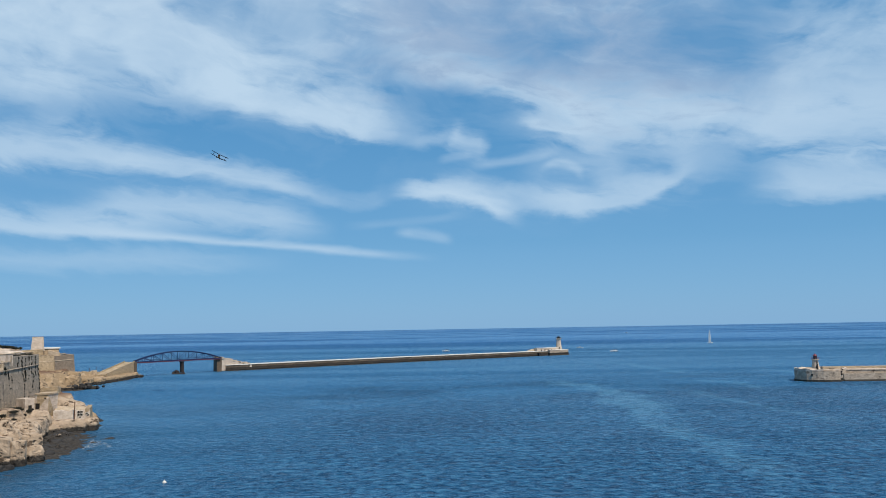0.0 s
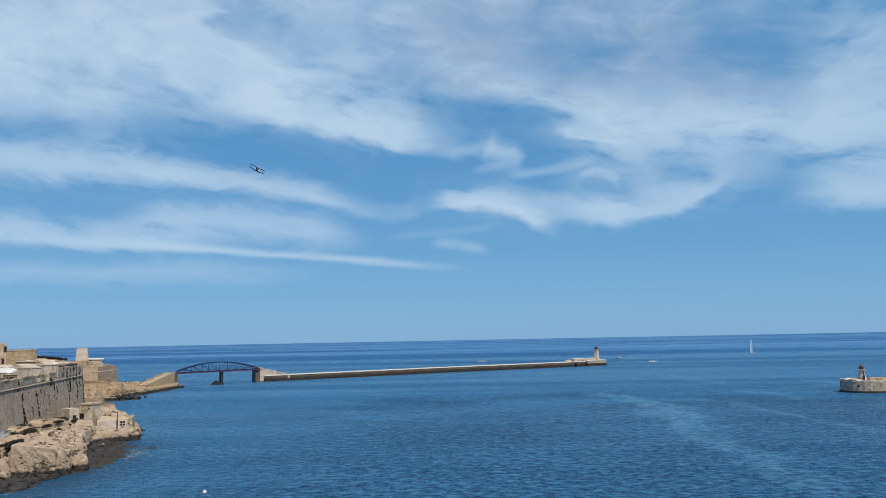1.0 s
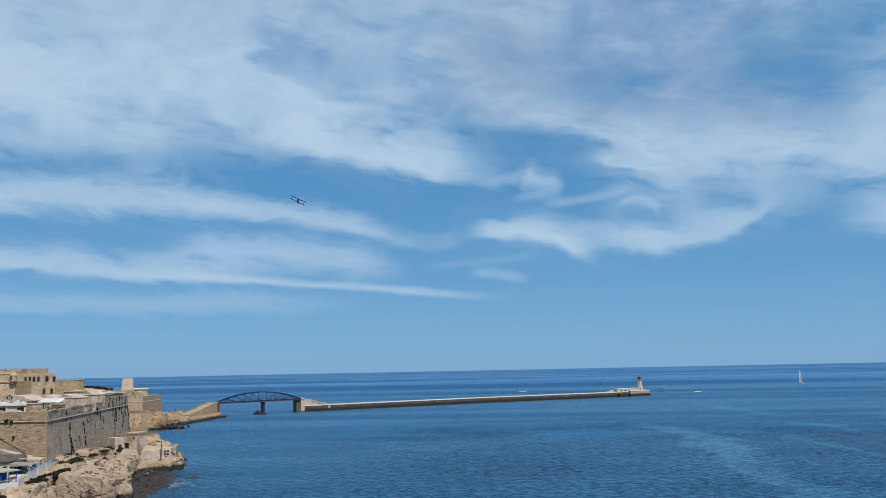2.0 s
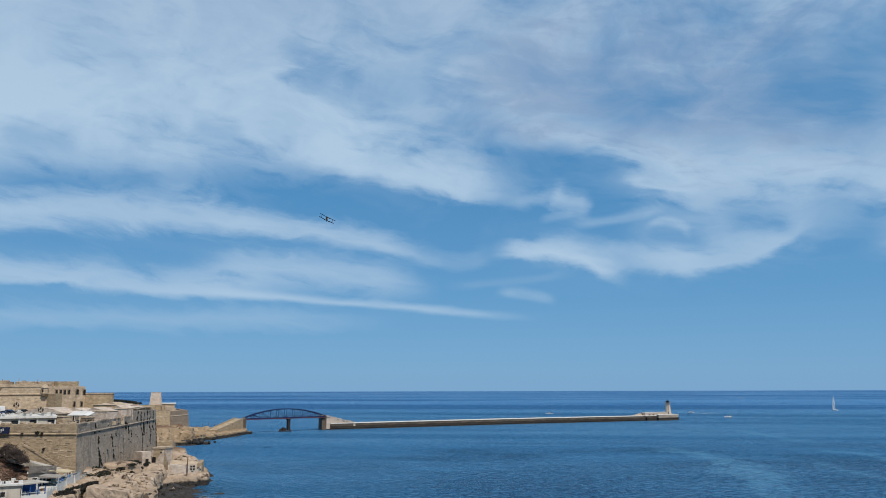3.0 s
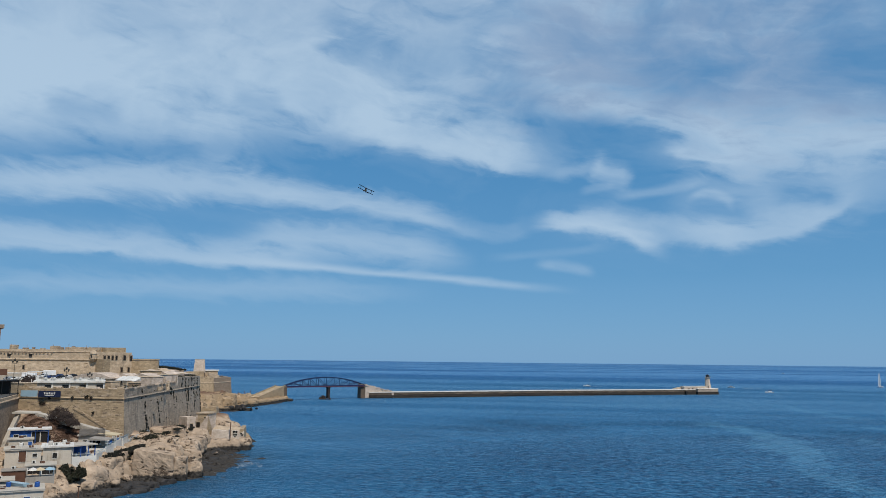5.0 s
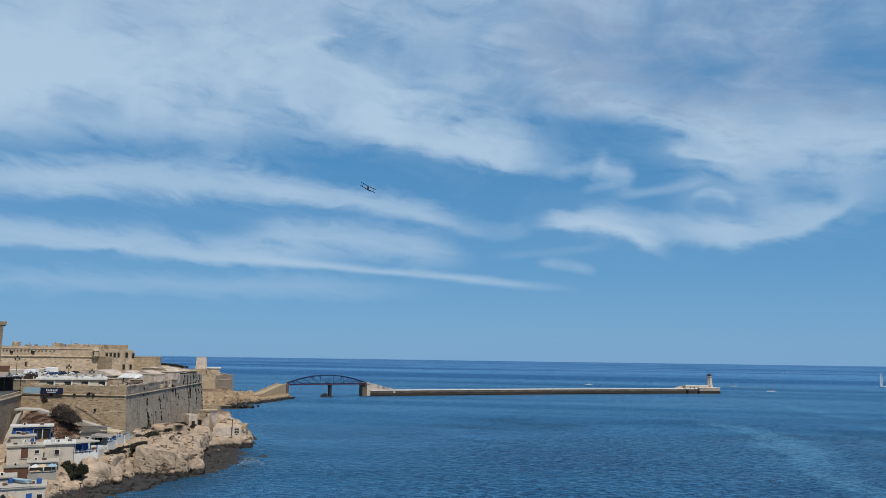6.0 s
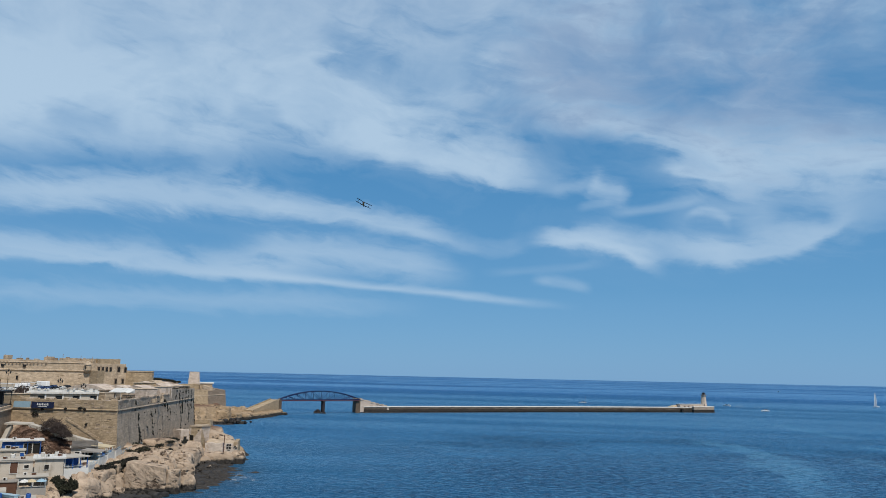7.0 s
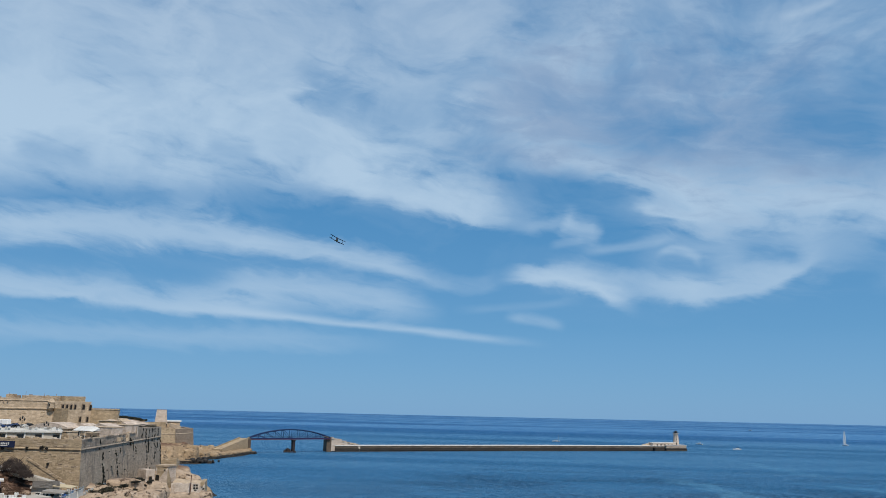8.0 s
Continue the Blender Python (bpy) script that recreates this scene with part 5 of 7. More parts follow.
def build_cliff():
    """Big blocks of bedrock: the nose and its back, then the run of cliff towards the battery."""
    nose = ((-118.2, 206.2, -0.5, 11.6, 6.0, 8.6, 0.28), (-111.6, 208.6, -0.5, 3.7, 4.0, 6.9, 0.35), (-110.0, 213.8, -0.8, 5.0, 5.0, 5.2, 0.5), (-126.3, 203.4, -0.5, 3.5, 5.4, 8.6, 0.28), (-130.4, 207.4, -0.5, 6.0, 6.0, 9.2, -0.75), (-126.0, 196.5, 0.5, 5.0, 9.0, 6.6, 0.1), (-124.5, 187.5, 0.5, 5.5, 9.0, 5.6, -0.05), (-116.5, 213.5, 1.0, 6.0, 4.5, 5.4, 0.7), (-114.0, 217.5, 0.5, 5.0, 5.5, 4.4, -0.3), (-119.0, 217.5, 2.0, 6.0, 5.0, 6.4, 0.3), (-124.5, 216.5, 3.0, 6.5, 5.0, 6.3, -0.2), (-117.5, 224.5, 0.5, 7.0, 6.0, 5.6, 0.8))
    run = ((-122.5, 232.0, 0.5, 7.0, 9.0, 6.6, 0.25), (-127.5, 243.0, 0.5, 7.0, 12.0, 6.4, 0.35), (-133.0, 257.0, 0.5, 8.0, 13.0, 6.2, 0.3), (-130.0, 274.0, -0.9, 13.0, 7.0, 5.2, 0.42), (-124.2, 279.2, -0.9, 5.0, 6.0, 5.2, 0.3), (-143.0, 256.0, 0.5, 14.0, 7.0, 9.4, 0.55), (-137.0, 266.0, 0.5, 10.0, 6.0, 8.0, 0.5), (-118.5, 203.8, -0.8, 3.0, 2.6, 2.6, 0.5), (-121.0, 181.0, 0.3, 3.6, 4.0, 3.2, 0.4), (-119.0, 189.0, 0.2, 2.6, 3.0, 2.4, 0.9), (-120.5, 197.0, 0.2, 3.0, 3.0, 2.6, 0.2))
    for k, (x, y, z0, sx, sy, sz, a) in enumerate(nose + run):
        rock_block(x, y, z0, sx, sy, sz, k + 1, a, 14.0 if k in (0, 1, 3) else 2.6 if k == 2 else 3.2 + (k % 3) * 1.4, slope=-0.16 if k == 0 else 0.0, bite=0.15 if k in (0, 1, 3) else 1.0)


build_cliff()


def perch_boulders():
    """Broken blocks lying on the cliff top and slope."""
    shapes = [bpy.data.objects["boulder"].data] + [boulder_mesh(k + 20) for k in range(4)]
    rnd = random.Random(29)
    bpy.context.view_layer.update()
    graph = bpy.context.evaluated_depsgraph_get()
    for k in range(75):
        x, y = rnd.uniform(-129, -112), rnd.uniform(213, 244)
        if x > -111 - (y - 212) * 0.28 + 4:
            continue
        hit, place, normal, _, _, _ = scene.ray_cast(graph, (x, y, 60), (0, 0, -1))
        if not hit or not 2.0 < place.z < 11.0:
            continue
        r = rnd.uniform(0.4, 1.25)
        ob = new("boulder", shapes[k % 5])
        ob.matrix_world = Matrix.LocRotScale((x, y, place.z + r * 0.25), Euler((rnd.uniform(-.6, .6), rnd.uniform(-.6, .6), rnd.uniform(0, 6.28))), (r * rnd.uniform(1.0, 1.9), r * rnd.uniform(.7, 1.2), r * rnd.uniform(.6, 1.0)))
        tagged(ob, "fallen golden limestone block on the shore", "boulder", group="boulders on the shore")


perch_boulders()


def build_shelf_rocks():
    """Black weed-covered ledges of the tidal shelf."""
    rnd = random.Random(17)
    for k in range(52):
        s = rnd.random()
        q = Vector((-112.6, 178)).lerp(Vector((-111.5, 206)), s) + Vector((rnd.uniform(-7.5, 1.0), rnd.uniform(-2, 2)))
        if k > 22:
            w = rnd.random()
            q = Vector((-110, 217)).lerp(Vector((-127, 272)), w) + Vector((rnd.uniform(-5.0, 1.5), rnd.uniform(-3, 3)))
        rock_block(q.x, q.y, -0.7, rnd.uniform(2.0, 5.5), rnd.uniform(1.4, 3.2), rnd.uniform(1.5, 2.3), 100 + k, rnd.uniform(-.5, .5) + 0.9, 3.5, ALGAE, "low black weed-covered ledge on the tidal shelf", 6)


def build_point_rocks():
    """Flat golden beds stepping down to the water below the point fort and along the spit."""
    for k, (x, y, z0, sx, sy, sz, a) in enumerate((
            (-226, 474, -0.6, 16, 14, 8.5, 0.3), (-231, 486, 0.0, 14, 12, 9.5, 0.2), (-238, 468, 0.0, 16, 14, 10.5, -0.2), (-214, 470, -1.0, 17, 9, 2.6, 0.4), (-222, 463, -1.0, 12, 8, 3.2, -0.3), (-228, 497, -0.6, 13, 14, 5.4, 0.1),
            (-225, 510, -0.6, 12, 16, 4.6, 0.15), (-226, 526, -0.6, 12, 18, 4.2, -0.1), (-226, 545, -0.6, 12, 20, 4.0, 0.05), (-227, 563, -0.6, 13, 20, 4.2, -0.1), (-231, 578, -0.6, 14, 12, 4.4, 0.3), (-246, 470, 1.0, 18, 14, 10.5, 0.1), (-222, 574, -1.0, 7, 8, 2.8, 0.2))):
        rock_block(x, y, z0, sx, sy, sz, 40 + k, a, 5.0 + (k % 3), GOLD_ROCK, "flat golden limestone bed on the point")
    for k, (x, y, s) in enumerate(((-213, 466, 2.8), (-209.5, 467, 2.0), (-216.5, 464, 2.4), (-205.5, 469, 1.8), (-212.0, 470, 3.0), (-219, 462, 2.2), (-202.5, 470.5, 1.4), (-210.5, 464.5, 1.5))):
        rock_block(x, y, 0.4, s * 1.3, s, s * 1.1, 70 + k, k * 0.7, 3.0, ALGAE, "black weed-covered rock at the inlet")


build_shelf_rocks()
build_point_rocks()


# ---- scrub ----
def rampart_z(x, y):
    """Level of the sloping ground behind the parapets."""
    return 22.3 + max(0.0, (math.hypot(x, y) - 285)) * 0.0235


def clump(bm, x, y, z, rx, ry, rz, count, size, rnd, slim=0.45):
    """Many small leaf sprays in an uneven mound."""
    for _ in range(count):
        d = Vector((rnd.gauss(0, 1), rnd.gauss(0, 1), abs(rnd.gauss(0, 1)))).normalized() * rnd.uniform(0.35, 1.0) ** 0.5
        d *= 0.75 + 0.35 * noise.noise((d.x * 2 + x, d.y * 2 + y, d.z * 2))
        c = Vector((x + d.x * rx, y + d.y * ry, z + d.z * rz))
        u = Vector((rnd.uniform(-1, 1), rnd.uniform(-1, 1), rnd.uniform(-1, 1))).normalized()
        w = u.orthogonal().normalized()
        s = size * rnd.uniform(0.5, 1.3)
        bm.faces.new([bm.verts.new(c + u * s), bm.verts.new(c + w * s * slim), bm.verts.new(c - u * s), bm.verts.new(c - w * s * slim)])


def shrub(name, label, blobs, leaf, twig, count, size, seed, slim=0.45):
    rnd = random.Random(seed)
    t = thing(name, label, "shrub")
    bm, wood = fresh(), fresh()
    for x, y, z, rx, ry, rz in blobs:
        clump(bm, x, y, z, rx, ry, rz, count, size, rnd, slim)
        for _ in range(9):
            a = rnd.uniform(0, 6.28)
            tube(wood, (x + 0.2 * math.cos(a), y + 0.2 * math.sin(a), z - 0.4), (x + rx * 0.8 * math.cos(a), y + ry * 0.8 * math.sin(a), z + rz * rnd.uniform(.5, .95)), 0.07, 0.03, 4)
    leaves, stems = part("foliage", bm, leaf, t), part("wood", wood, twig, t)
    if len(blobs) > 4:
        tagged(leaves, "small dark leaves", kind="stuff")
        tagged(stems, "thin grey twigs", kind="stuff")
    return t


def build_scrub():
    rnd = random.Random(11)
    p = at(36.0, 262)
    shrub("bare_bush", "big bare grey-brown bush on the slope", [(p.x + .5, p.y, 15.6, 4.6, 3, 4.4), (p.x + 4.0, p.y - 1, 15.0, 3.8, 2.5, 3.4), (p.x + 6.8, p.y - 2, 14.0, 2.6, 2, 2.2)], GREY_TWIG, GREY_TWIG, 2600, 0.42, 1, 0.09)
    p = at(34.9, 219)
    shrub("green_bush", "dense dark green bush on the cliff below the huts", [(p.x, p.y, 3.6, 3.0, 2.2, 3.6), (p.x - 2.2, p.y + .5, 5.0, 2.0, 1.6, 2.8), (p.x + 2.4, p.y, 4.6, 2.0, 1.6, 2.8)], GREEN_LEAF, GREY_TWIG, 3200, 0.30, 2)
    # low scrub in strips: along the foot of the bastion and over the cliff edge
    for a, b, n, z_up, seed in (((-136, 226), (-128, 222), 7, 0.1, 4), ((-140, 236), (-150, 262), 12, 0.2, 5), ((-136, 240), (-133, 252), 6, 0.1, 7)):
        blobs = []
        for k in range(n):
            q = Vector(a).lerp(Vector(b), k / (n - 1)) + Vector((rnd.uniform(-1, 1), rnd.uniform(-1, 1)))
            blobs.append((q.x, q.y, surface_z(q.x, q.y) + z_up, rnd.uniform(1.0, 1.9), rnd.uniform(1.0, 1.8), rnd.uniform(0.6, 1.3)))
        shrub("scrub", "low dark green scrub along the rock edge", blobs, GREEN_LEAF, GREY_TWIG, 170, 0.24, seed)
    blobs = []
    for k in range(15):
        q = Vector((-126.8, 196.0)).lerp(Vector((-125.2, 211.0)), k / 14)
        z = 7.4 + 1.3 * k / 14
        blobs.append((q.x, q.y, z, rnd.uniform(0.9, 1.5), rnd.uniform(0.9, 1.4), rnd.uniform(0.5, 1.0)))
        for drop in (0.7, 1.5, 2.3)[:1 + (k * 7) % 3]:
            blobs.append((q.x + 0.7 + drop * 0.25, q.y - 0.8, z - drop * rnd.uniform(0.8, 1.2), rnd.uniform(0.6, 1.1), 0.8, rnd.uniform(0.7, 1.1)))
    shrub("hanging_scrub", "dark scrub hanging over the cliff edge", blobs, WALL_PLANT, GREY_TWIG, 170, 0.22, 31)
    blobs = []
    for k in range(18):
        q = Vector((-138.0, 229.0)).lerp(Vector((-160.0, 300.0)), k / 17) + Vector((rnd.uniform(-1, 1.5), 0))
        blobs.append((q.x + 3.2, q.y, surface_z(q.x + 3.2, q.y) + 0.3, rnd.uniform(1.6, 2.8), rnd.uniform(2.0, 3.4), rnd.uniform(0.8, 1.5)))
    shrub("scrub", "dark scrub at the foot of the bastion flank", blobs, GREEN_LEAF, GREY_TWIG, 200, 0.26, 32)
    bpy.context.view_layer.update()
    graph = bpy.context.evaluated_depsgraph_get()
    blobs = []
    line = [Vector(p) for p in ((-141.5, 240.4), (-138.7, 245.4), (-138.6, 256.3), (-138.4, 268.1))]
    for a, b in zip(line, line[1:]):
        for k in range(9):
            q = a.lerp(b, k / 9) + Vector((rnd.uniform(-.8, .8), rnd.uniform(-.8, .8)))
            hit, place, _, _, _, _ = scene.ray_cast(graph, (q.x, q.y, 19.0), (0, 0, -1))
            if hit and place.z > 3:
                blobs.append((q.x, q.y, place.z - 0.1, rnd.uniform(.9, 1.7), rnd.uniform(1.2, 2.2), rnd.uniform(0.5, 1.0)))
    shrub("scrub", "dark scrub on the ledge under the bastion flank", blobs, WALL_PLANT, GREY_TWIG, 190, 0.24, 35)
    for s, z, r in ((.24, 19.3, 1.5), (.30, 21.0, .5), (.52, 21.2, .5), (.655, 21.3, 1.0), (.70, 21.2, .6), (.73, 16.8, .4)):
        q = ROAD_END.lerp(CORNER, s)
        shrub("wall_bush", "small dark bush rooted in the wall face", [(q.x, q.y - 0.3 - max(0.0, CORDON - z) * 0.085, z - 0.3, r, 0.6, r)], WALL_PLANT, GREY_TWIG, 150, 0.22, int(s * 100))
    q = at(37.75, 318)
    shrub("grey_bush", "big grey bare bush beside the car park", [(q.x, q.y, rampart_z(q.x, q.y), 4.2, 3, 4.4), (q.x + 4.5, q.y, rampart_z(q.x, q.y), 3.6, 2.5, 3.6)], GREY_TWIG, GREY_TWIG, 3000, 0.45, 33, 0.12)
    q = at(31.3, 293)
    shrub("dark_bush", "round dark bush on the rampart", [(q.x, q.y, 22.4, 1.8, 1.6, 2.0)], GREEN_LEAF, GREY_TWIG, 500, 0.25, 34)
    blobs = []
    for k in range(16):
        q = at(30.0, 503).lerp(at(28.4, 514), k / 15)
        blobs.append((q.x, q.y + 2, 26.4 - 2.0 * k / 15 + rnd.uniform(0, .5), 2.2, 2.0, rnd.uniform(0.8, 1.6)))
    shrub("hedge", "dark low hedge on the masonry mound", blobs, GREEN_LEAF, GREY_TWIG, 130, 0.4, 21)
    blobs = []
    for k in range(22):
        q = CORNER.lerp(FAR_END, 0.62 + 0.38 * k / 21) + Vector((-1.6 - rnd.uniform(0, 1.2), 0))
        blobs.append((q.x, q.y, 25.2 - 0.5 * k / 21 + rnd.uniform(-.3, .3), rnd.uniform(.7, 1.5), rnd.uniform(1.0, 2.0), rnd.uniform(0.5, 1.3)))
    shrub("parapet_growth", "dark dry growth along the top of the raised parapet", blobs, GREEN_LEAF, GREY_TWIG, 110, 0.24, 61)
    for az, d, r in ((32.35, 290, 1.5), (32.0, 291, 1.1), (30.9, 300, 1.0), (34.9, 300, 1.2), (29.9, 318, 1.6), (33.0, 300, 1.2)):
        q = at(az, d)
        shrub("dark_bush", "round dark bush on the rampart", [(q.x, q.y, rampart_z(q.x, q.y) - 0.2, r, r, r * 1.3)], GREEN_LEAF, GREY_TWIG, 260, 0.22, int(az * 10))
    # dry growth on the slope under the wall
    bm = fresh()
    for _ in range(900):
        q = at(rnd.uniform(34.4, 38.2), rnd.uniform(249, 269))
        clump(bm, q.x, q.y, surface_z(q.x, q.y), 0.9, 0.9, 0.5, 46, 0.13, rnd, 0.3)
    tagged(finish("dry_grass", bm, DRY_LEAF), "dry rust-brown weeds over the slope", "weeds", kind="stuff")
    # caper tufts that hang on the stained flank
    bm = fresh()
    along = FAR_END - CORNER
    out = Vector((along.y, -along.x)).normalized()
    columns = [(.17, 22.9, 20.0, 1.0), (.205, 18.8, 8.0, .8), (.22, 13.0, 8.5, .5), (.345, 19.0, 9.5, .6), (.40, 19.6, 18.2, .5), (.52, 22.2, 19.0, 1.3), (.535, 21.5, 18.8, 1.2), (.56, 20.5, 18.0, .6), (.595, 18.8, 16.5, .6),
               (.69, 25.0, 22.0, .9), (.74, 24.8, 19.0, .8), (.75, 19.0, 7.5, .6), (.78, 19.4, 16.0, 1.0), (.79, 24.4, 15.0, .7), (.81, 9.6, 7.0, .9), (.84, 24.8, 20.0, .9), (.88, 24.9, 18.0, .8), (.90, 18.0, 11.5, .6), (.94, 24.5, 17.0, .7), (.985, 21.0, 9.5, .7)]
    for c, z0, z1, g in columns:
        z, sway = z0, rnd.uniform(-.0006, .0012)
        while z > z1:
            q = CORNER + along * min(c, .995) + out * (0.12 + max(0.0, CORDON - z) * 0.085)
            grow = g * rnd.uniform(.35, 1.5)
            clump(bm, q.x, q.y, z - 0.6, 0.3, 0.6 * grow, rnd.uniform(0.6, 1.3) * min(1.1, grow + .3), int(42 * grow) + 10, 0.2, rnd)
            step = rnd.choice((.35, .45, .5, .9, 1.5))
            z -= step
            c += sway * step + rnd.uniform(-.006, .006)
    for _ in range(30):
        c, z = rnd.random() ** 0.7, 22.0 - 13.0 * rnd.random()
        q = CORNER + along * c + out * (0.12 + max(0.0, CORDON - z) * 0.085)
        clump(bm, q.x, q.y, z, 0.25, rnd.uniform(.2, .45), rnd.uniform(.3, .6), 14, 0.18, rnd)
    tagged(finish("wall_plants", bm, WALL_PLANT), "dark caper tufts rooted in the bastion flank", "plants", kind="stuff")


build_scrub()


# ---- fishermen's huts under the bastion ----
def hut(name, label, az0, az1, d, z0, z1, depth, walls, roof=None, holes=(), slab=0.28, over=0.35):
    """A flat-roofed hut whose front runs between two bearings; holes: share, sill, width, height, kind."""
    h = thing(name, label, "hut", group="huts under the bastion")
    a, b = at(az0, d), at(az1, d)
    along = (b - a).normalized()
    out = Vector((along.y, -along.x))
    part("shell", wall(fresh(), a, b, z0, z1, depth), walls, h)
    part("roof", wall(fresh(), a - along * over + out * over, b + along * over + out * over, z1, z1 + slab, depth + 2 * over), roof or CONCRETE, h)
    for s, sill, w, hh, kind in holes:
        if kind == "door":
            opening(h, a, b, s, z0 + sill, w, hh, 0.0, WHITE, BROWN_WOOD, "door")
        elif kind == "blue":
            opening(h, a, b, s, z0 + sill, w, hh, 0.0, WHITE, BLUE, "door")
        else:
            opening(h, a, b, s, z0 + sill, w, hh, 0.0, WHITE, GLASS if kind == "glass" else DARK)
    return h, a, b, along, out


def build_huts():
    h, a, b, al, out = hut("blue_hut", "bright blue hut with a white flat roof on the slope", 38.55, 36.35, 248, 8.5, 13.6, 5, BLUE, WHITE, ((.16, 1.6, 1.1, 2.3, "dark"), (.36, 2.2, 1.2, 1.5, "glass"), (.66, 1.6, 2.0, 2.9, "dark"), (.88, 1.6, 1.7, 2.9, "dark")), 0.35, 0.7)
    for s in (0.02, .35, .65, .98):
        q = a.lerp(b, s) + out * 0.55
        part("post", tube(fresh(), (q.x, q.y, 9.5), (q.x, q.y, 13.6), 0.09), BLUE, h)
    hut("upper_room", "small cream rooftop room with a dark window", 38.6, 37.25, 234, 9.0, 12.4, 4, CREAM, CONCRETE, ((.55, 1.6, 0.9, 1.0, "dark"), (.9, 0.9, 0.9, 2.0, "blue")))
    hut("stone_hut", "cream rendered hut with a brown door and flat roof", 38.75, 36.7, 225, 6.0, 10.7, 7, CREAM, CONCRETE, ((.48, 1.9, 1.6, 2.6, "door"), (.82, 3.0, 1.0, 0.8, "dark")), 0.4)
    hut("white_hut", "pale rendered hut with a long white roof slab", 36.62, 34.95, 226, 6.0, 11.0, 8, CREAM, WHITE, ((.42, 2.4, 1.0, 1.2, "dark"),), 0.35, 0.5)
    # open veranda with blue and white posts
    h = thing("veranda", "open veranda with blue posts and a white deck wall", "veranda", group="huts under the bastion")
    a, b = at(34.9, 226), at(33.5, 229)
    al = (b - a).normalized()
    out = Vector((al.y, -al.x))
    part("deck_wall", wall(fresh(), a, b, 4.5, 8.3, 7, 0.2), WHITE, h, "whitewashed retaining wall")
    part("roof", wall(fresh(), a - al * .3 + out * .3, b + al * .3 + out * .3, 11.0, 11.3, 7.5), CONCRETE, h)
    part("back_wall", wall(fresh(), a - out * 5, b - out * 5, 8.3, 11.0, 0.3), BLUE, h)
    for s in (0.03, .36, .68, .97):
        q = a.lerp(b, s) - out * 0.2
        part("post", tube(fresh(), (q.x, q.y, 8.3), (q.x, q.y, 11.0), 0.14), BLUE if s > .3 else WHITE, h)
    for s in (.15, .3, .55, .75, .88):
        q = a.lerp(b, s) - out * random.uniform(1, 3)
        part("chair", box(fresh(), q.x, q.y, 8.3, 0.55, 0.55, 0.85, s * 5, 0.05), WHITE, h)
    part("rail", wall(fresh(), a, b, 8.9, 9.0, 0.08), WHITE, h)
    # hut with a sheet roof, set back
    h, a, b, al, out = hut("sheet_roof_hut", "hut with a grey corrugated sheet roof", 34.6, 33.0, 244, 8.0, 11.9, 6, CREAM, None, ((.25, 1.6, 1.2, 1.2, "dark"), (.75, 1.2, 1.0, 2.2, "dark")), 0.05)
    bm = fresh()
    n = 26
    for k in range(n):
        c0, c1 = a.lerp(b, k / n) + out * .7, a.lerp(b, (k + 0.5) / n) + out * .7
        bm.faces.new([bm.verts.new((c0.x, c0.y, 12.0)), bm.verts.new((c1.x, c1.y, 12.12)), bm.verts.new((c1.x - out.x * 8, c1.y - out.y * 8, 13.3)), bm.verts.new((c0.x - out.x * 8, c0.y - out.y * 8, 13.2))])
        c2 = a.lerp(b, (k + 1) / n) + out * .7
        bm.faces.new([bm.verts.new((c1.x, c1.y, 12.12)), bm.verts.new((c2.x, c2.y, 12.0)), bm.verts.new((c2.x - out.x * 8, c2.y - out.y * 8, 13.2)), bm.verts.new((c1.x - out.x * 8, c1.y - out.y * 8, 13.3))])
    bmesh.ops.solidify(bm, geom=bm.faces[:], thickness=0.05)
    part("sheet_roof", bm, ROOF_GREY, h, "rust-streaked grey corrugated roof")
    # stepped white terraces that run along the path towards the bastion foot
    prev = None
    for k, (z0, z1, d0, d1, az0, az1) in enumerate(((4.5, 8.0, 229, 236, 33.45, 32.95), (6.0, 9.0, 236, 243, 32.9, 32.4), (6.8, 9.6, 243, 250, 32.35, 31.95), (7.0, 9.6, 250, 258, 31.9, 31.6))):
        h = thing("terrace", "whitewashed stepped terrace with a railing", "terrace", group="huts under the bastion")
        a, b = at(az0, d0), at(az1, d1)
        al = (b - a).normalized()
        part("wall", wall(fresh(), a, b, z0, z1, 5.5, 0.2), (WHITE, PALE_CONCRETE, WHITE, PALE_CONCRETE)[k], h)
        part("parapet", wall(fresh(), a, b, z1, z1 + 0.75, 0.25), WHITE, h, "low whitewashed parapet")
        bm = fresh()
        for s in range(7):
            q = a.lerp(b, s / 6)
            tube(bm, (q.x, q.y, z1 + 0.7), (q.x, q.y, z1 + 1.4), 0.04, sides=4)
        tube(bm, (*a, z1 + 1.4), (*b, z1 + 1.4), 0.05)
        part("railing", bm, SKY_BLUE, h)
        if k in (1, 2):
            q, r = a.lerp(b, .1), a.lerp(b, .95)
            nrm = Vector((-al.y, al.x))
            part("awning", prism(fresh(), [q, r, r + nrm * 5, q + nrm * 5], z1 + 2.2, [z1 + 2.3, z1 + 2.3, z1 + 2.9, z1 + 2.9]), BEIGE_CLOTH if k == 2 else ROOF_GREY, h)
            for c in (q, r, q + nrm * 4.8, r + nrm * 4.8):
                part("post", tube(fresh(), (*c, z1), (*c, z1 + 2.3), 0.07), WHITE, h)
            for s in (.3, .7):
                c = a.lerp(b, s) + nrm * 4.9
                part("doorway", box(fresh(), c.x, c.y, z1, 1.2, 0.12, 2.1, math.atan2(al.y, al.x)), DARK, h)
            c = (q + r) / 2 + nrm * 5.2
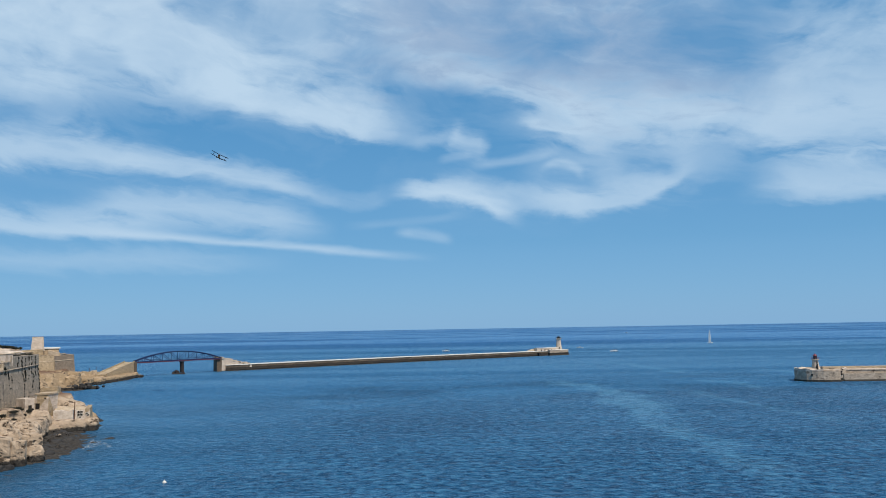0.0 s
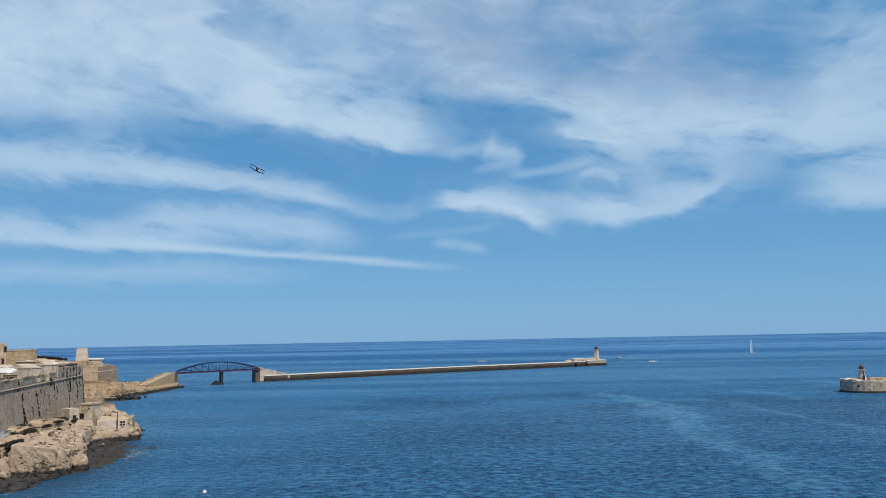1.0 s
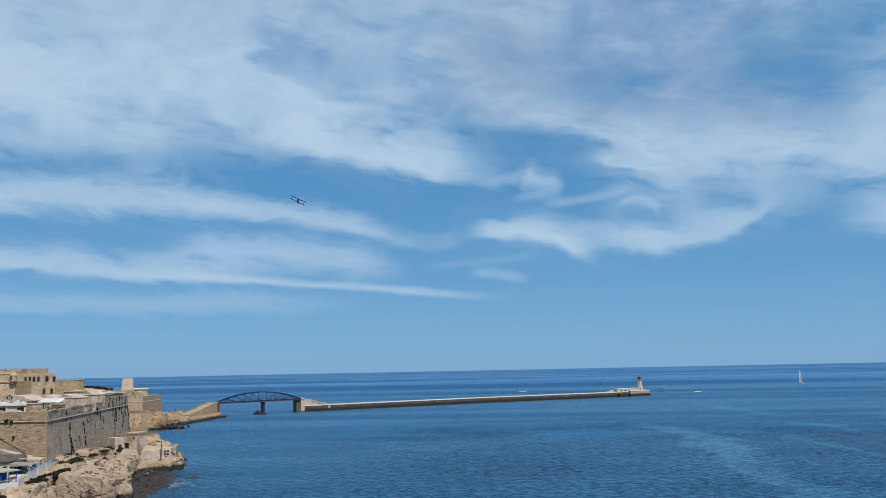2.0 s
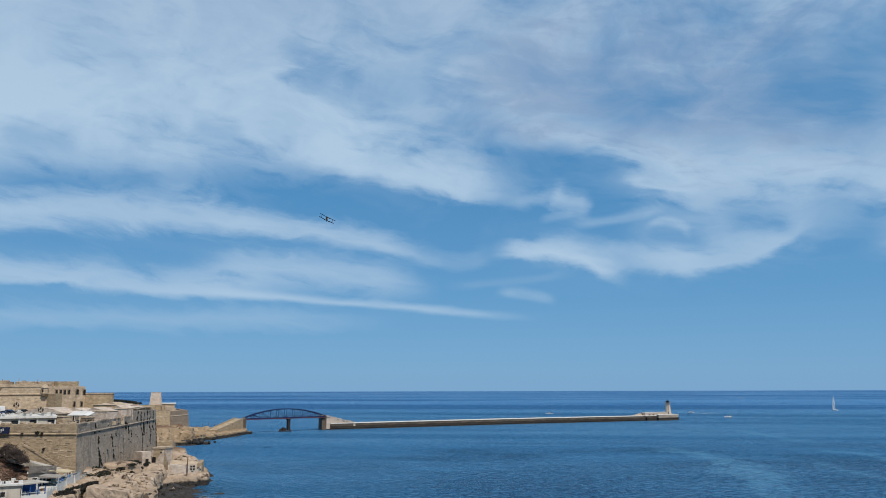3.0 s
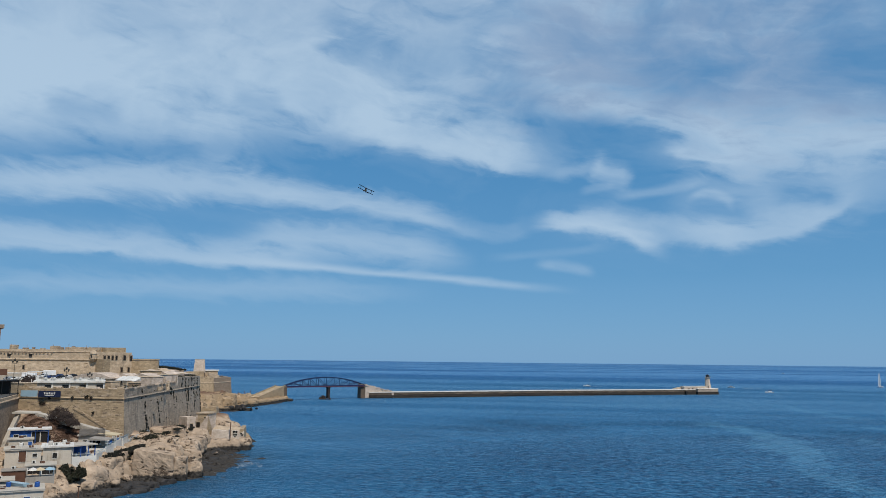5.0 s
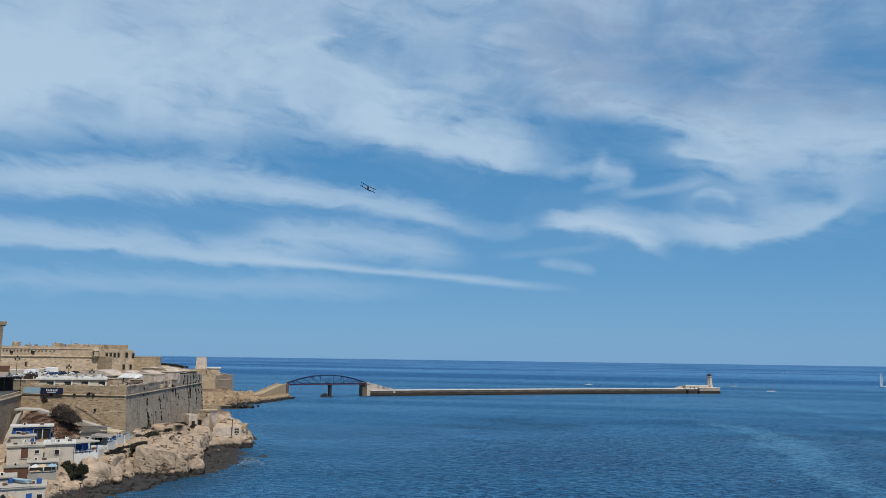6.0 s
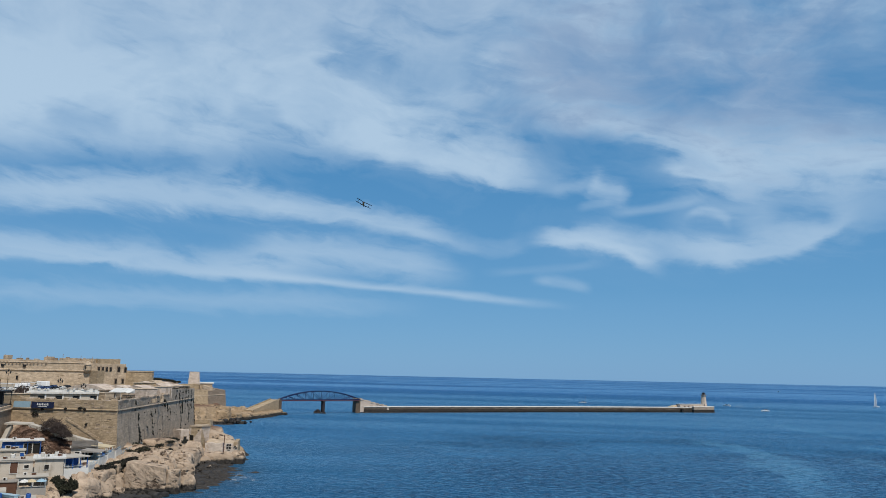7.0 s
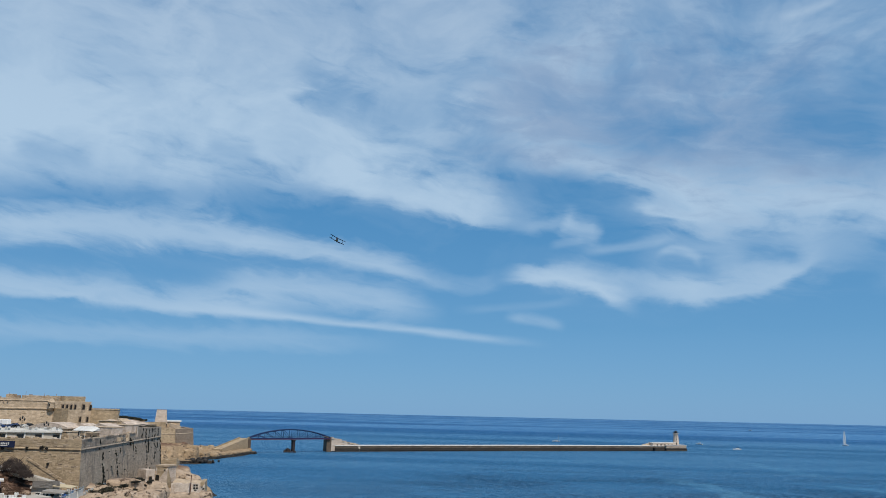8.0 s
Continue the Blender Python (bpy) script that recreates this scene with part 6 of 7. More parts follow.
            part("back_wall", wall(fresh(), a + nrm * 5, b + nrm * 5, z1 - 1, z1 + 2.2, 0.3), WHITE, h)
    rnd = random.Random(77)
    # plastic chairs, tables and boxes on the terraces
    for k in range(34):
        s = rnd.random()
        q = at(33.4, 231).lerp(at(31.7, 256), s)
        z = 8.0 if s < .27 else 9.0 if s < .52 else 9.6
        q += Vector((-rnd.uniform(0.8, 3.6), rnd.uniform(.3, 1.2)))
        if k % 3:
            c = thing("plastic_chair", "white plastic chair on the terrace", "chair", group="terrace chairs")
            t = rnd.uniform(0, 6)
            part("seat", box(fresh(), q.x, q.y, z + 0.40, 0.5, 0.5, 0.06, t, 0.02), WHITE, c)
            part("backrest", box(fresh(), q.x - 0.23 * math.cos(t), q.y - 0.23 * math.sin(t), z + 0.46, 0.06, 0.5, 0.5, t, 0.02), WHITE, c)
            for dx in (-.2, .2):
                for dy in (-.2, .2):
                    px, py = q.x + dx * math.cos(t) - dy * math.sin(t), q.y + dx * math.sin(t) + dy * math.cos(t)
                    part("leg", tube(fresh(), (px, py, z), (px, py, z + 0.41), 0.03, sides=4), WHITE, c)
        else:
            c = thing("storage_box", "painted wooden box on the terrace", "box", group="terrace boxes")
            t = rnd.uniform(0, 3)
            w = rnd.uniform(.7, 1.4)
            mat = (BLUE, BROWN_WOOD, GREY_RENDER, WHITE)[k // 3 % 4]
            part("body", box(fresh(), q.x, q.y, z, w, 0.7, 0.7, t, 0.03), mat, c)
            part("lid", box(fresh(), q.x, q.y, z + 0.7, w + 0.08, 0.78, 0.06, t, 0.02), mat, c)
    # walkway with a rail at the foot of the flank
    w = thing("walkway", "concrete walkway with a blue-grey rail at the wall foot", "path", kind="structure")
    a, b = at(31.55, 260), at(30.3, 286)
    part("slab", wall(fresh(), a, b, 4.0, 8.4, 2.6, 0.3, 6), GREY_RENDER, w)
    bm = fresh()
    for s in range(15):
        q = a.lerp(b, s / 14)
        tube(bm, (q.x, q.y, 8.4), (q.x, q.y, 9.4), 0.05, sides=4)
    for z in (8.9, 9.4):
        tube(bm, (*a, z), (*b, z), 0.05)
    part("railing", bm, SKY_BLUE, w)
    # low patio with sun shades, shed roofs and the nearest cream house
    h, a, b, al, out = hut("patio_hut", "low patio hut with dark openings behind white posts", 37.5, 35.85, 218, 3.5, 7.6, 6, GREY_RENDER, CONCRETE, ((.3, 1.6, 3.0, 2.0, "dark"), (.75, 1.6, 2.6, 2.0, "dark")), 0.25, 0.4)
    for s in (.05, .5, .95):
        q = a.lerp(b, s) + out * 2.6
        part("post", tube(fresh(), (q.x, q.y, 4.6), (q.x, q.y, 7.6), 0.12), WHITE, h)
    part("patio_wall", wall(fresh(), a + out * 4, b + out * 4, 2.0, 5.6, 4.0, 0.2), GREY_RENDER, h)
    for az, d, mat in ((36.7, 214.5, BEIGE_CLOTH), (36.15, 214.5, SKY_BLUE), (37.1, 214.5, WHITE)):
        u = thing("sun_shade", "faded cloth sun umbrella on the patio", "umbrella", group="sun shades")
        q = at(az, d)
        part("pole", tube(fresh(), (q.x, q.y, 5.6), (q.x, q.y, 7.6), 0.04), WHITE, u)
        part("canopy", lathe(fresh(), q.x, q.y, [(1.3, 7.1), (1.25, 7.15), (0.6, 7.5), (0.05, 7.75)], 8), mat, u)
    hut("brown_shed", "brown plank shed with a flat roof", 38.85, 37.5, 213, 3.0, 7.3, 4, BROWN_WOOD, ROOF_GREY, (), 0.2, 0.2)
    hut("grey_shed", "low grey rendered shed with a pale roof", 39.6, 38.15, 205, 1.5, 6.2, 6, GREY_RENDER, CONCRETE, ((.3, 2.0, 0.9, 1.2, "dark"),), 0.3)
    hut("cream_house", "cream house with a blue door near the water", 39.7, 36.4, 194, 0.8, 5.4, 8, CREAM, CONCRETE, ((.36, 1.6, 0.9, 1.6, "dark"), (.72, 0.6, 1.2, 2.9, "blue"), (.9, 1.4, 1.0, 1.8, "dark")), 0.4, 0.3)
    # rowing boat kept on the roof, masts and tanks
    boat = thing("rowing_boat", "upturned pale blue rowing boat on a roof", "boat")
    q = at(37.9, 199)
    part("hull", hull_mesh(5.0, 1.7, 0.8, q.x, q.y, 5.82, radians(170)), SKY_BLUE, boat)
    part("keel", box(fresh(), q.x, q.y, 5.8, 4.4, 0.12, 0.9, radians(170)), WHITE, boat)
    for az, d, z in ((37.9, 229, 11.1), (36.2, 229, 11.35), (35.4, 230, 11.35), (38.4, 199, 5.85), (36.8, 197, 5.85)):
        t = thing("water_tank", "round white roof water tank", "water tank", group="roof tanks")
        q = at(az, d)
        part("drum", lathe(fresh(), q.x, q.y, [(0.5, z), (0.52, z + .1), (0.52, z + .9), (0.4, z + 1.05)], 12), WHITE if d > 200 else BLUE, t)
        part("cap", lathe(fresh(), q.x, q.y, [(0.2, z + 1.05), (0.2, z + 1.15)], 10), DARK, t)
    rnd = random.Random(91)
    for az, d, z in ((38.3, 228, 11.15), (37.3, 227, 11.15), (35.9, 228, 11.4), (35.2, 229, 11.4), (37.9, 236, 12.75), (36.6, 221, 7.9), (37.1, 221, 7.9), (38.2, 215, 7.55), (37.2, 197, 5.85), (38.7, 197, 5.85), (36.9, 249.5, 14.0), (37.9, 249.5, 14.0), (38.9, 207, 6.55)):
        q = at(az, d)
        t = rnd.uniform(0, 1.5)
        if rnd.random() < 0.5:
            c = thing("crate", "weathered wooden crate on a flat roof", "crate", group="roof crates")
            part("body", box(fresh(), q.x, q.y, z, 0.9, 0.6, 0.5, t, 0.02), BROWN_WOOD, c)
            part("lid", box(fresh(), q.x, q.y, z + 0.5, 0.95, 0.65, 0.05, t), GREY_RENDER, c)
        else:
            c = thing("air_conditioner", "small white air conditioning unit on a flat roof", "air conditioner", group="roof units")
            part("casing", box(fresh(), q.x, q.y, z, 0.9, 0.4, 0.65, t, 0.03), WHITE, c)
            part("fan_grille", tube(fresh(), (q.x + 0.2 * math.sin(t), q.y - 0.2 * math.cos(t), z + 0.33), (q.x + 0.23 * math.sin(t), q.y - 0.23 * math.cos(t), z + 0.33), 0.26, sides=12), DARK, c)
    for az0, az1, d, z in ((38.5, 37.0, 224, 11.1), (36.5, 35.1, 225.5, 11.35), (39.4, 37.2, 193, 5.8)):
        r = thing("roof_rail", "thin white rail along a roof edge", "railing", group="roof rails")
        a, b = at(az0, d), at(az1, d)
        for k in range(6):
            q = a.lerp(b, k / 5)
            part("post", tube(fresh(), (q.x, q.y, z), (q.x, q.y, z + 0.9), 0.035, sides=4), WHITE, r)
        part("rail", tube(fresh(), (*a, z + 0.9), (*b, z + 0.9), 0.035, sides=4), WHITE, r)
    q = at(34.37, 204)
    pole = thing("timber_post", "dark weathered timber post on the shore", "post")
    part("post", tube(fresh(), (q.x, q.y, 0.3), (q.x, q.y, 4.2), 0.16, 0.12), BROWN_WOOD, pole)
    part("cap", box(fresh(), q.x, q.y, 4.2, 0.5, 0.5, 0.25), DARK, pole)


def hull_mesh(length, beam, height, x, y, z, turn, upside=False):
    """A small hull, pointed at the bow and square at the stern."""
    bm = fresh()
    rings = []
    for k in range(9):
        s = k / 8
        half = beam / 2 * (1 - max(0.0, (s - 0.45) / 0.55) ** 2.2)
        half = max(half, 0.03)
        sheer = height * (1 + 0.25 * s ** 2)
        px = (s - 0.5) * length
        rings.append([(px, -half, sheer), (px, -half * 0.8, sheer * 0.35), (px, 0, 0.0 + 0.25 * height * s ** 4), (px, half * 0.8, sheer * 0.35), (px, half, sheer)])
    ca, sa = math.cos(turn), math.sin(turn)
    vs = [[bm.verts.new((x + px * ca - py * sa, y + px * sa + py * ca, z + pz)) for px, py, pz in r] for r in rings]
    for a, b in zip(vs, vs[1:]):
        for i in range(4):
            bm.faces.new((a[i], b[i], b[i + 1], a[i + 1]))
        bm.faces.new((a[4], b[4], b[0], a[0]))
    bm.faces.new(vs[0])
    bm.faces.new(vs[-1][::-1])
    return bm


build_huts()


# ---- stairs and slope path under the bastion front ----
def build_stairs():
    st = thing("stair", "narrow stone stair climbing along the wall foot", "stair", kind="structure")
    a, b = at(32.9, 265.6), at(35.1, 272.4)
    bm = fresh()
    tube(bm, (*a, 12.4), (*b, 18.4), 0.07)
    part("stair_coping", bm, LIME_PALE, st)
    p = thing("slope_path", "pale concrete path along the retaining wall", "path", kind="structure")
    c, d, e = at(36.9, 269), at(38.15, 271), at(38.95, 256)
    bm = fresh()
    prism(bm, [c, d, d + Vector((0, -3)), c + Vector((0, -3))], 16.7, [17.3, 17.5, 17.2, 17.0])
    n = 16
    for k in range(n):
        u, v = d.lerp(e, k / n), d.lerp(e, (k + 1) / n)
        zu, zv = 17.4 - 9.0 * k / n, 17.4 - 9.0 * (k + 1) / n
        prism(bm, [u + Vector((-1.2, .6)), u + Vector((1.2, -.8)), v + Vector((1.2, -.8)), v + Vector((-1.2, .6))], zv - 1.6, [zu, zu - .1, zv - .1, zv])
    f = at(32.7, 259)
    for k in range(14):
        u, v = c.lerp(f, k / 14) + Vector((0, -2.5)), c.lerp(f, (k + 1) / 14) + Vector((0, -2.5))
        zu, zv = 17.0 - 5.2 * k / 14, 17.0 - 5.2 * (k + 1) / 14
        prism(bm, [u, v, v + Vector((0, 2.4)), u + Vector((0, 2.4))], zv - 1.2, [zu, zv, zv, zu])
    part("slab", bm, CONCRETE, p)


build_stairs()


# ---- on the bastion: glass restaurant, banners, awnings, cars, lamps ----
def build_rampart():
    r = thing("restaurant_pavilion", "long white-framed glass restaurant pavilion on the rampart", "pavilion")
    a, b = at(37.4, 288), at(33.3, 287)
    al = (b - a).normalized()
    out = Vector((al.y, -al.x))
    turn = math.atan2(al.y, al.x)
    L = (b - a).length
    part("floor", wall(fresh(), a, b, 21.5, 22.9, 7), CONCRETE, r)
    part("roof", wall(fresh(), a + out * .6 - al * .4, b + out * .6 + al * .4, 25.5, 25.75, 8), WHITE, r)
    part("roof_ridge", wall(fresh(), a - out * 2, b - out * 2, 25.75, 26.3, 4), WHITE, r)
    part("fascia", wall(fresh(), a + out * .65 - al * .4, b + out * .65 + al * .4, 25.1, 25.5, 0.15), WHITE, r)
    part("back_wall", wall(fresh(), a - out * 5, b - out * 5, 22.9, 25.5, 0.3), CREAM, r)
    for k in range(5):
        q = a.lerp(b, k / 4)
        part("post", box(fresh(), q.x, q.y, 22.9, 0.45, 0.45, 2.6, turn), WHITE, r)
    for k in range(4):
        q = a.lerp(b, (k + 0.3) / 4)
        part("glass_panel", box(fresh(), q.x, q.y, 22.95, L / 4 * 0.5, 0.06, 2.1, turn), CREAM, r, "pale roller blind")
        q = a.lerp(b, (k + 0.76) / 4)
        part("glass_panel", box(fresh(), q.x, q.y, 22.95, L / 4 * 0.36, 0.06, 1.5, turn), GLASS, r, "dark open glass panel")
        q = a.lerp(b, (k + 0.5) / 4)
        part("blind", box(fresh(), q.x, q.y, 24.5, L / 4 * 0.94, 0.10, 0.55, turn), CONCRETE, r)
    for k in range(24):
        q = a.lerp(b, (k + 0.5) / 24) - out * random.uniform(1, 3)
        part("roof_unit", box(fresh(), q.x, q.y, 26.3, random.uniform(.3, .9), 0.6, random.uniform(.25, .6), random.uniform(-.3, .3), 0.04), (WHITE, ROOF_GREY, CONCRETE)[k % 3], r)
    for name, label, az0, az1, mat in (("banner", "dark navy banner with unreadable white writing", 37.15, 35.85, NAVY), ("banner", "pale blue banner on the parapet", 38.15, 37.2, SKY_BLUE)):
        n = thing(name, label, "banner", group="banners on the parapet")
        a2, b2 = at(az0, 222.0 / math.cos(radians(az0)) - 0.2), at(az1, 222.6 / math.cos(radians(az1)) - 0.2)
        part("cloth", wall(fresh(), a2, b2, 21.1, 23.0, 0.08), mat, n)
        if mat is NAVY:
            al2 = (b2 - a2).normalized()
            o2 = Vector((al2.y, -al2.x))
            for k in range(7):
                q = a2.lerp(b2, 0.28 + 0.075 * k) + o2 * 0.03
                part("writing_bar", box(fresh(), q.x, q.y, 21.9, 0.35, 0.04, 0.55 if k % 3 else 0.7, math.atan2(al2.y, al2.x)), WHITE, n)
            q = a2.lerp(b2, .5) + o2 * 0.03
            part("writing_bar", box(fresh(), q.x, q.y, 21.5, 3.0, 0.04, 0.2, math.atan2(al2.y, al2.x)), WHITE, n)
    # white tent roof and stone kiosks near the bastion corner
    t = thing("tent_roof", "white fabric canopy over a terrace", "canopy")
    c = at(31.9, 300)
    for k in range(4):
        q = c + Vector((-2.4 + 1.75 * k, 0.2 * k))
        part("canopy_bay", prism(fresh(), [q + Vector((-.84, -2.2)), q + Vector((.84, -2.2)), q + Vector((.84, 2.2)), q + Vector((-.84, 2.2))], 25.3, [25.5, 25.5 - .5 * (k == 3), 26.8 - .5 * (k == 3), 26.8]), WHITE, t)
        part("post", tube(fresh(), (q.x, q.y - 2, 22.2), (q.x, q.y - 2, 25.4), 0.08), WHITE, t)
    for az, d, w, dep, z0, h, mat, label in ((32.9, 292, 4.5, 4, 22.0, 3.2, LIME_PALE, "small stone kiosk"), (31.4, 297, 3.0, 3, 22.0, 2.6, LIME_BROWN, "small stone kiosk"), (30.5, 312, 8.0, 6, 22.0, 3.6, PINK_STONE, "low stone store"), (29.6, 330, 8.5, 7, 22.2, 3.8, PINK_STONE, "low stone store"), (30.2, 345, 9, 7, 22.5, 5.2, LIME, "low stone store"), (29.0, 352, 7, 6, 22.5, 4.0, PINK_STONE, "low stone store"), (38.0, 286, 5.5, 5, 22.0, 3.0, LIME, "small stone kiosk"), (31.6, 335, 10, 7, 22.6, 3.4, LIME, "low stone store"), (28.3, 372, 8, 6, 22.6, 3.4, LIME_PALE, "low stone store")):
        if (az, d) in ((30.5, 312), (29.6, 330)):
            h += 0.6
        s = thing("stone_store", f"{label} on the rampart", "building", group="stone buildings on the rampart")
        q = at(az, d)
        tn = -radians(az) * 0.3
        part("shell", box(fresh(), q.x, q.y, z0, w, dep, h, tn, 0.08), mat, s)
        part("roof", box(fresh(), q.x, q.y, z0 + h, w + 0.3, dep + 0.3, 0.25, tn, 0.05), LIME_PALE, s)
        part("doorway", box(fresh(), q.x + w * 0.2, q.y - dep / 2 - 0.02, z0, 1.1, 0.1, 2.1, 0.0), DARK, s)
    rnd = random.Random(52)
    for k in range(12):
        d = 316 + 5.4 * k + rnd.uniform(-4, 4)
        az = 32.0 - 4.8 * (d - 265) / 107 + rnd.uniform(0.9, 3.0)
        q, w, dep, h = at(az, d), rnd.uniform(5.0, 11.0), rnd.uniform(4, 7), rnd.uniform(2.2, 3.6)
        z = rampart_z(q.x, q.y) - 0.4
        tn = rnd.uniform(-.5, .1)
        o = thing("stone_hut", "low pale stone hut with a shallow pitched roof among the ramparts", "building", group="stone buildings on the rampart")
        mat = (PINK_STONE, LIME_PALE, PINK_STONE, LIME)[k % 4]
        part("shell", box(fresh(), q.x, q.y, z, w, dep, h, tn, 0.1), mat, o)
        ca, sa = math.cos(tn), math.sin(tn)
        bm, rise = fresh(), rnd.uniform(0.5, 1.3)
        peak = rnd.uniform(-.25, .25) * w
        rings = [[bm.verts.new((q.x + x * ca - y * sa, q.y + x * sa + y * ca, z + h + up)) for x, up in ((-w / 2 - .2, 0.0), (peak, rise), (w / 2 + .2, 0.0), (w / 2 + .2, -.15), (-w / 2 - .2, -.15))] for y in (-dep / 2 - .2, dep / 2 + .2)]
        for j in range(5):
            bm.faces.new((rings[0][j], rings[0][(j + 1) % 5], rings[1][(j + 1) % 5], rings[1][j]))
        bm.faces.new(rings[0][::-1])
        bm.faces.new(rings[1])
        part("roof", bm, (PINK_STONE, LIME_PALE, PINK_STONE)[k % 3], o)
        dx = rnd.uniform(-.3, .3) * w
        part("doorway", box(fresh(), q.x + dx * ca + (dep / 2 + .02) * sa, q.y + dx * sa - (dep / 2 + .02) * ca, z + 0.3, rnd.uniform(.8, 1.4), 0.12, rnd.uniform(1.2, 2.0), tn), DARK, o)
    v = thing("gabled_vault", "long low stone vault with a shallow gabled roof", "building", group="stone buildings on the rampart")
    q = at(33.5, 330)
    part("shell", box(fresh(), q.x, q.y, 22.6, 17, 9, 3.2, -0.15, 0.05), LIME_PALE, v)
    bm = fresh()
    ca, sa = math.cos(-0.15), math.sin(-0.15)
    rings = [[bm.verts.new((q.x + x * ca - y * sa, q.y + x * sa + y * ca, z)) for x, z in ((-9, 25.6), (-4.5, 26.9), (0, 27.5), (4.5, 26.9), (9, 25.6), (9, 25.3), (-9, 25.3))] for y in (-4.8, 4.8)]
    for k in range(7):
        bm.faces.new((rings[0][k], rings[0][(k + 1) % 7], rings[1][(k + 1) % 7], rings[1][k]))
    bm.faces.new(rings[0][::-1])
    bm.faces.new(rings[1])
    part("roof", bm, PINK_STONE, v)
    for dx in (-5, 0.5, 5.5):
        part("doorway", box(fresh(), q.x + dx * ca + 4.55 * sa, q.y + dx * sa - 4.55 * ca, 22.6, 1.3, 0.12, 2.1, -0.15), DARK, v)
    shade = thing("stone_heap", "heap of rough stones beside the kiosks", "stones", kind="stuff")
    bm = fresh()
    rnd = random.Random(41)
    for _ in range(120):
        p = at(rnd.uniform(29.2, 33.0), rnd.uniform(286, 340))
        box(bm, p.x, p.y, rampart_z(p.x, p.y) - 0.3, rnd.uniform(.4, 1.6), rnd.uniform(.4, 1.2), rnd.uniform(.6, 1.5), rnd.uniform(0, 3), 0.08, 0.8)
    part("stones", bm, LIME_PALE, shade)
    s = thing("sentry_box", "domed stone sentry box on the upper wall", "sentry box")
    q = at(34.05, 404)
    part("drum", lathe(fresh(), q.x, q.y, [(0.6, 30.8), (1.5, 31.9), (1.5, 34.4)], 8), LIME_PALE, s)
    part("dome", lathe(fresh(), q.x, q.y, [(1.8, 34.4), (1.7, 34.7), (1.1, 35.5), (0.15, 36.2)], 8), LIME_PALE, s)
    part("slit", box(fresh(), q.x, q.y - 1.5, 32.6, 0.5, 0.3, 1.1), DARK, s)


build_rampart()


def build_car(paint, label):
    c = thing("car", label, "car", group="parked cars")
    bm = fresh()
    prof = [(-2.05, 0.35), (-2.1, 0.75), (-1.75, 0.95), (-1.25, 1.0), (-0.6, 1.45), (0.9, 1.47), (1.6, 1.05), (2.05, 0.95), (2.1, 0.4)]
    left = [bm.verts.new((x, -0.85 if z < 1.1 else -0.68, z)) for x, z in prof]
    right = [bm.verts.new((x, 0.85 if z < 1.1 else 0.68, z)) for x, z in prof]
    n = len(prof)
    for i in range(n):
        j = (i + 1) % n
        bm.faces.new((left[i], left[j], right[j], right[i]))
    bm.faces.new(left[::-1])
    bm.faces.new(right)
    part("body", bm, paint, c)
    for y in (-0.79, 0.79):
        bm = fresh()
        bm.faces.new([bm.verts.new(p) for p in ((-1.05, y * 1.01, 1.03), (1.35, y * 1.01, 1.06), (0.85, y * 0.9, 1.38), (-0.55, y * 0.9, 1.38))])
        bmesh.ops.solidify(bm, geom=bm.faces[:], thickness=0.03)
        part("side_window", bm, GLASS, c)
    for x0, z0, x1, z1 in ((-1.24, 1.03, -0.64, 1.42), (1.56, 1.09, 0.95, 1.44)):
        bm = fresh()
        s = -0.03 if x0 < 0 else 0.03
        bm.faces.new([bm.verts.new(p) for p in ((x0 + s, -0.7, z0), (x0 + s, 0.7, z0), (x1 + s, 0.6, z1), (x1 + s, -0.6, z1))])
        bmesh.ops.solidify(bm, geom=bm.faces[:], thickness=0.02)
        part("windscreen", bm, GLASS, c)
    for x in (-1.3, 1.3):
        for y in (-0.8, 0.8):
            w = part("wheel", tube(fresh(), (x, y - 0.1, 0.32), (x, y + 0.1, 0.32), 0.32, sides=14), RUBBER, c)
            part("rim", tube(fresh(), (x, y * 1.13 - 0.02, 0.32), (x, y * 1.13 + 0.02, 0.32), 0.19, sides=10), SILVER, w)
    for y in (-0.6, 0.6):
        part("headlight", box(fresh(), -2.06, y, 0.66, 0.1, 0.35, 0.15), GLASS, c)
    return c


def park_cars():
    kinds = [build_car(WHITE, "white parked hatchback on the rampart"), build_car(SILVER, "silver parked saloon on the rampart"), build_car(CAR_BLUE, "dark blue parked saloon on the rampart"), build_car(BLACK, "black parked hatchback on the rampart"), build_car(RED, "dull red parked hatchback on the rampart")]
    rows = [(38.9, 352, 1, 3), (38.5, 350, 0, 3), (38.1, 352, 0, 4), (37.75, 350, 1, 3), (37.4, 362, 0, 3), (37.0, 362, 0, 2), (36.7, 360, 2, 3), (36.3, 362, 2, 4), (35.9, 360, 3, 3), (35.5, 364, 0, 3), (37.9, 372, 0, 3), (37.5, 374, 4, 3), (36.9, 373, 1, 3), (36.0, 372, 2, 3), (35.2, 372, 3, 3), (38.6, 332, 3, 3), (36.9, 330, 0, 3)]
    used = set()
    for az, d, k, a in rows:
        q = at(az, d)
        m = pose(q.x, q.y, rampart_z(q.x, q.y) + 0.02, 0, 0, a * 31)
        if k in used:
            copy_thing(kinds[k], m)
        else:
            kinds[k].matrix_world = m
            used.add(k)


park_cars()


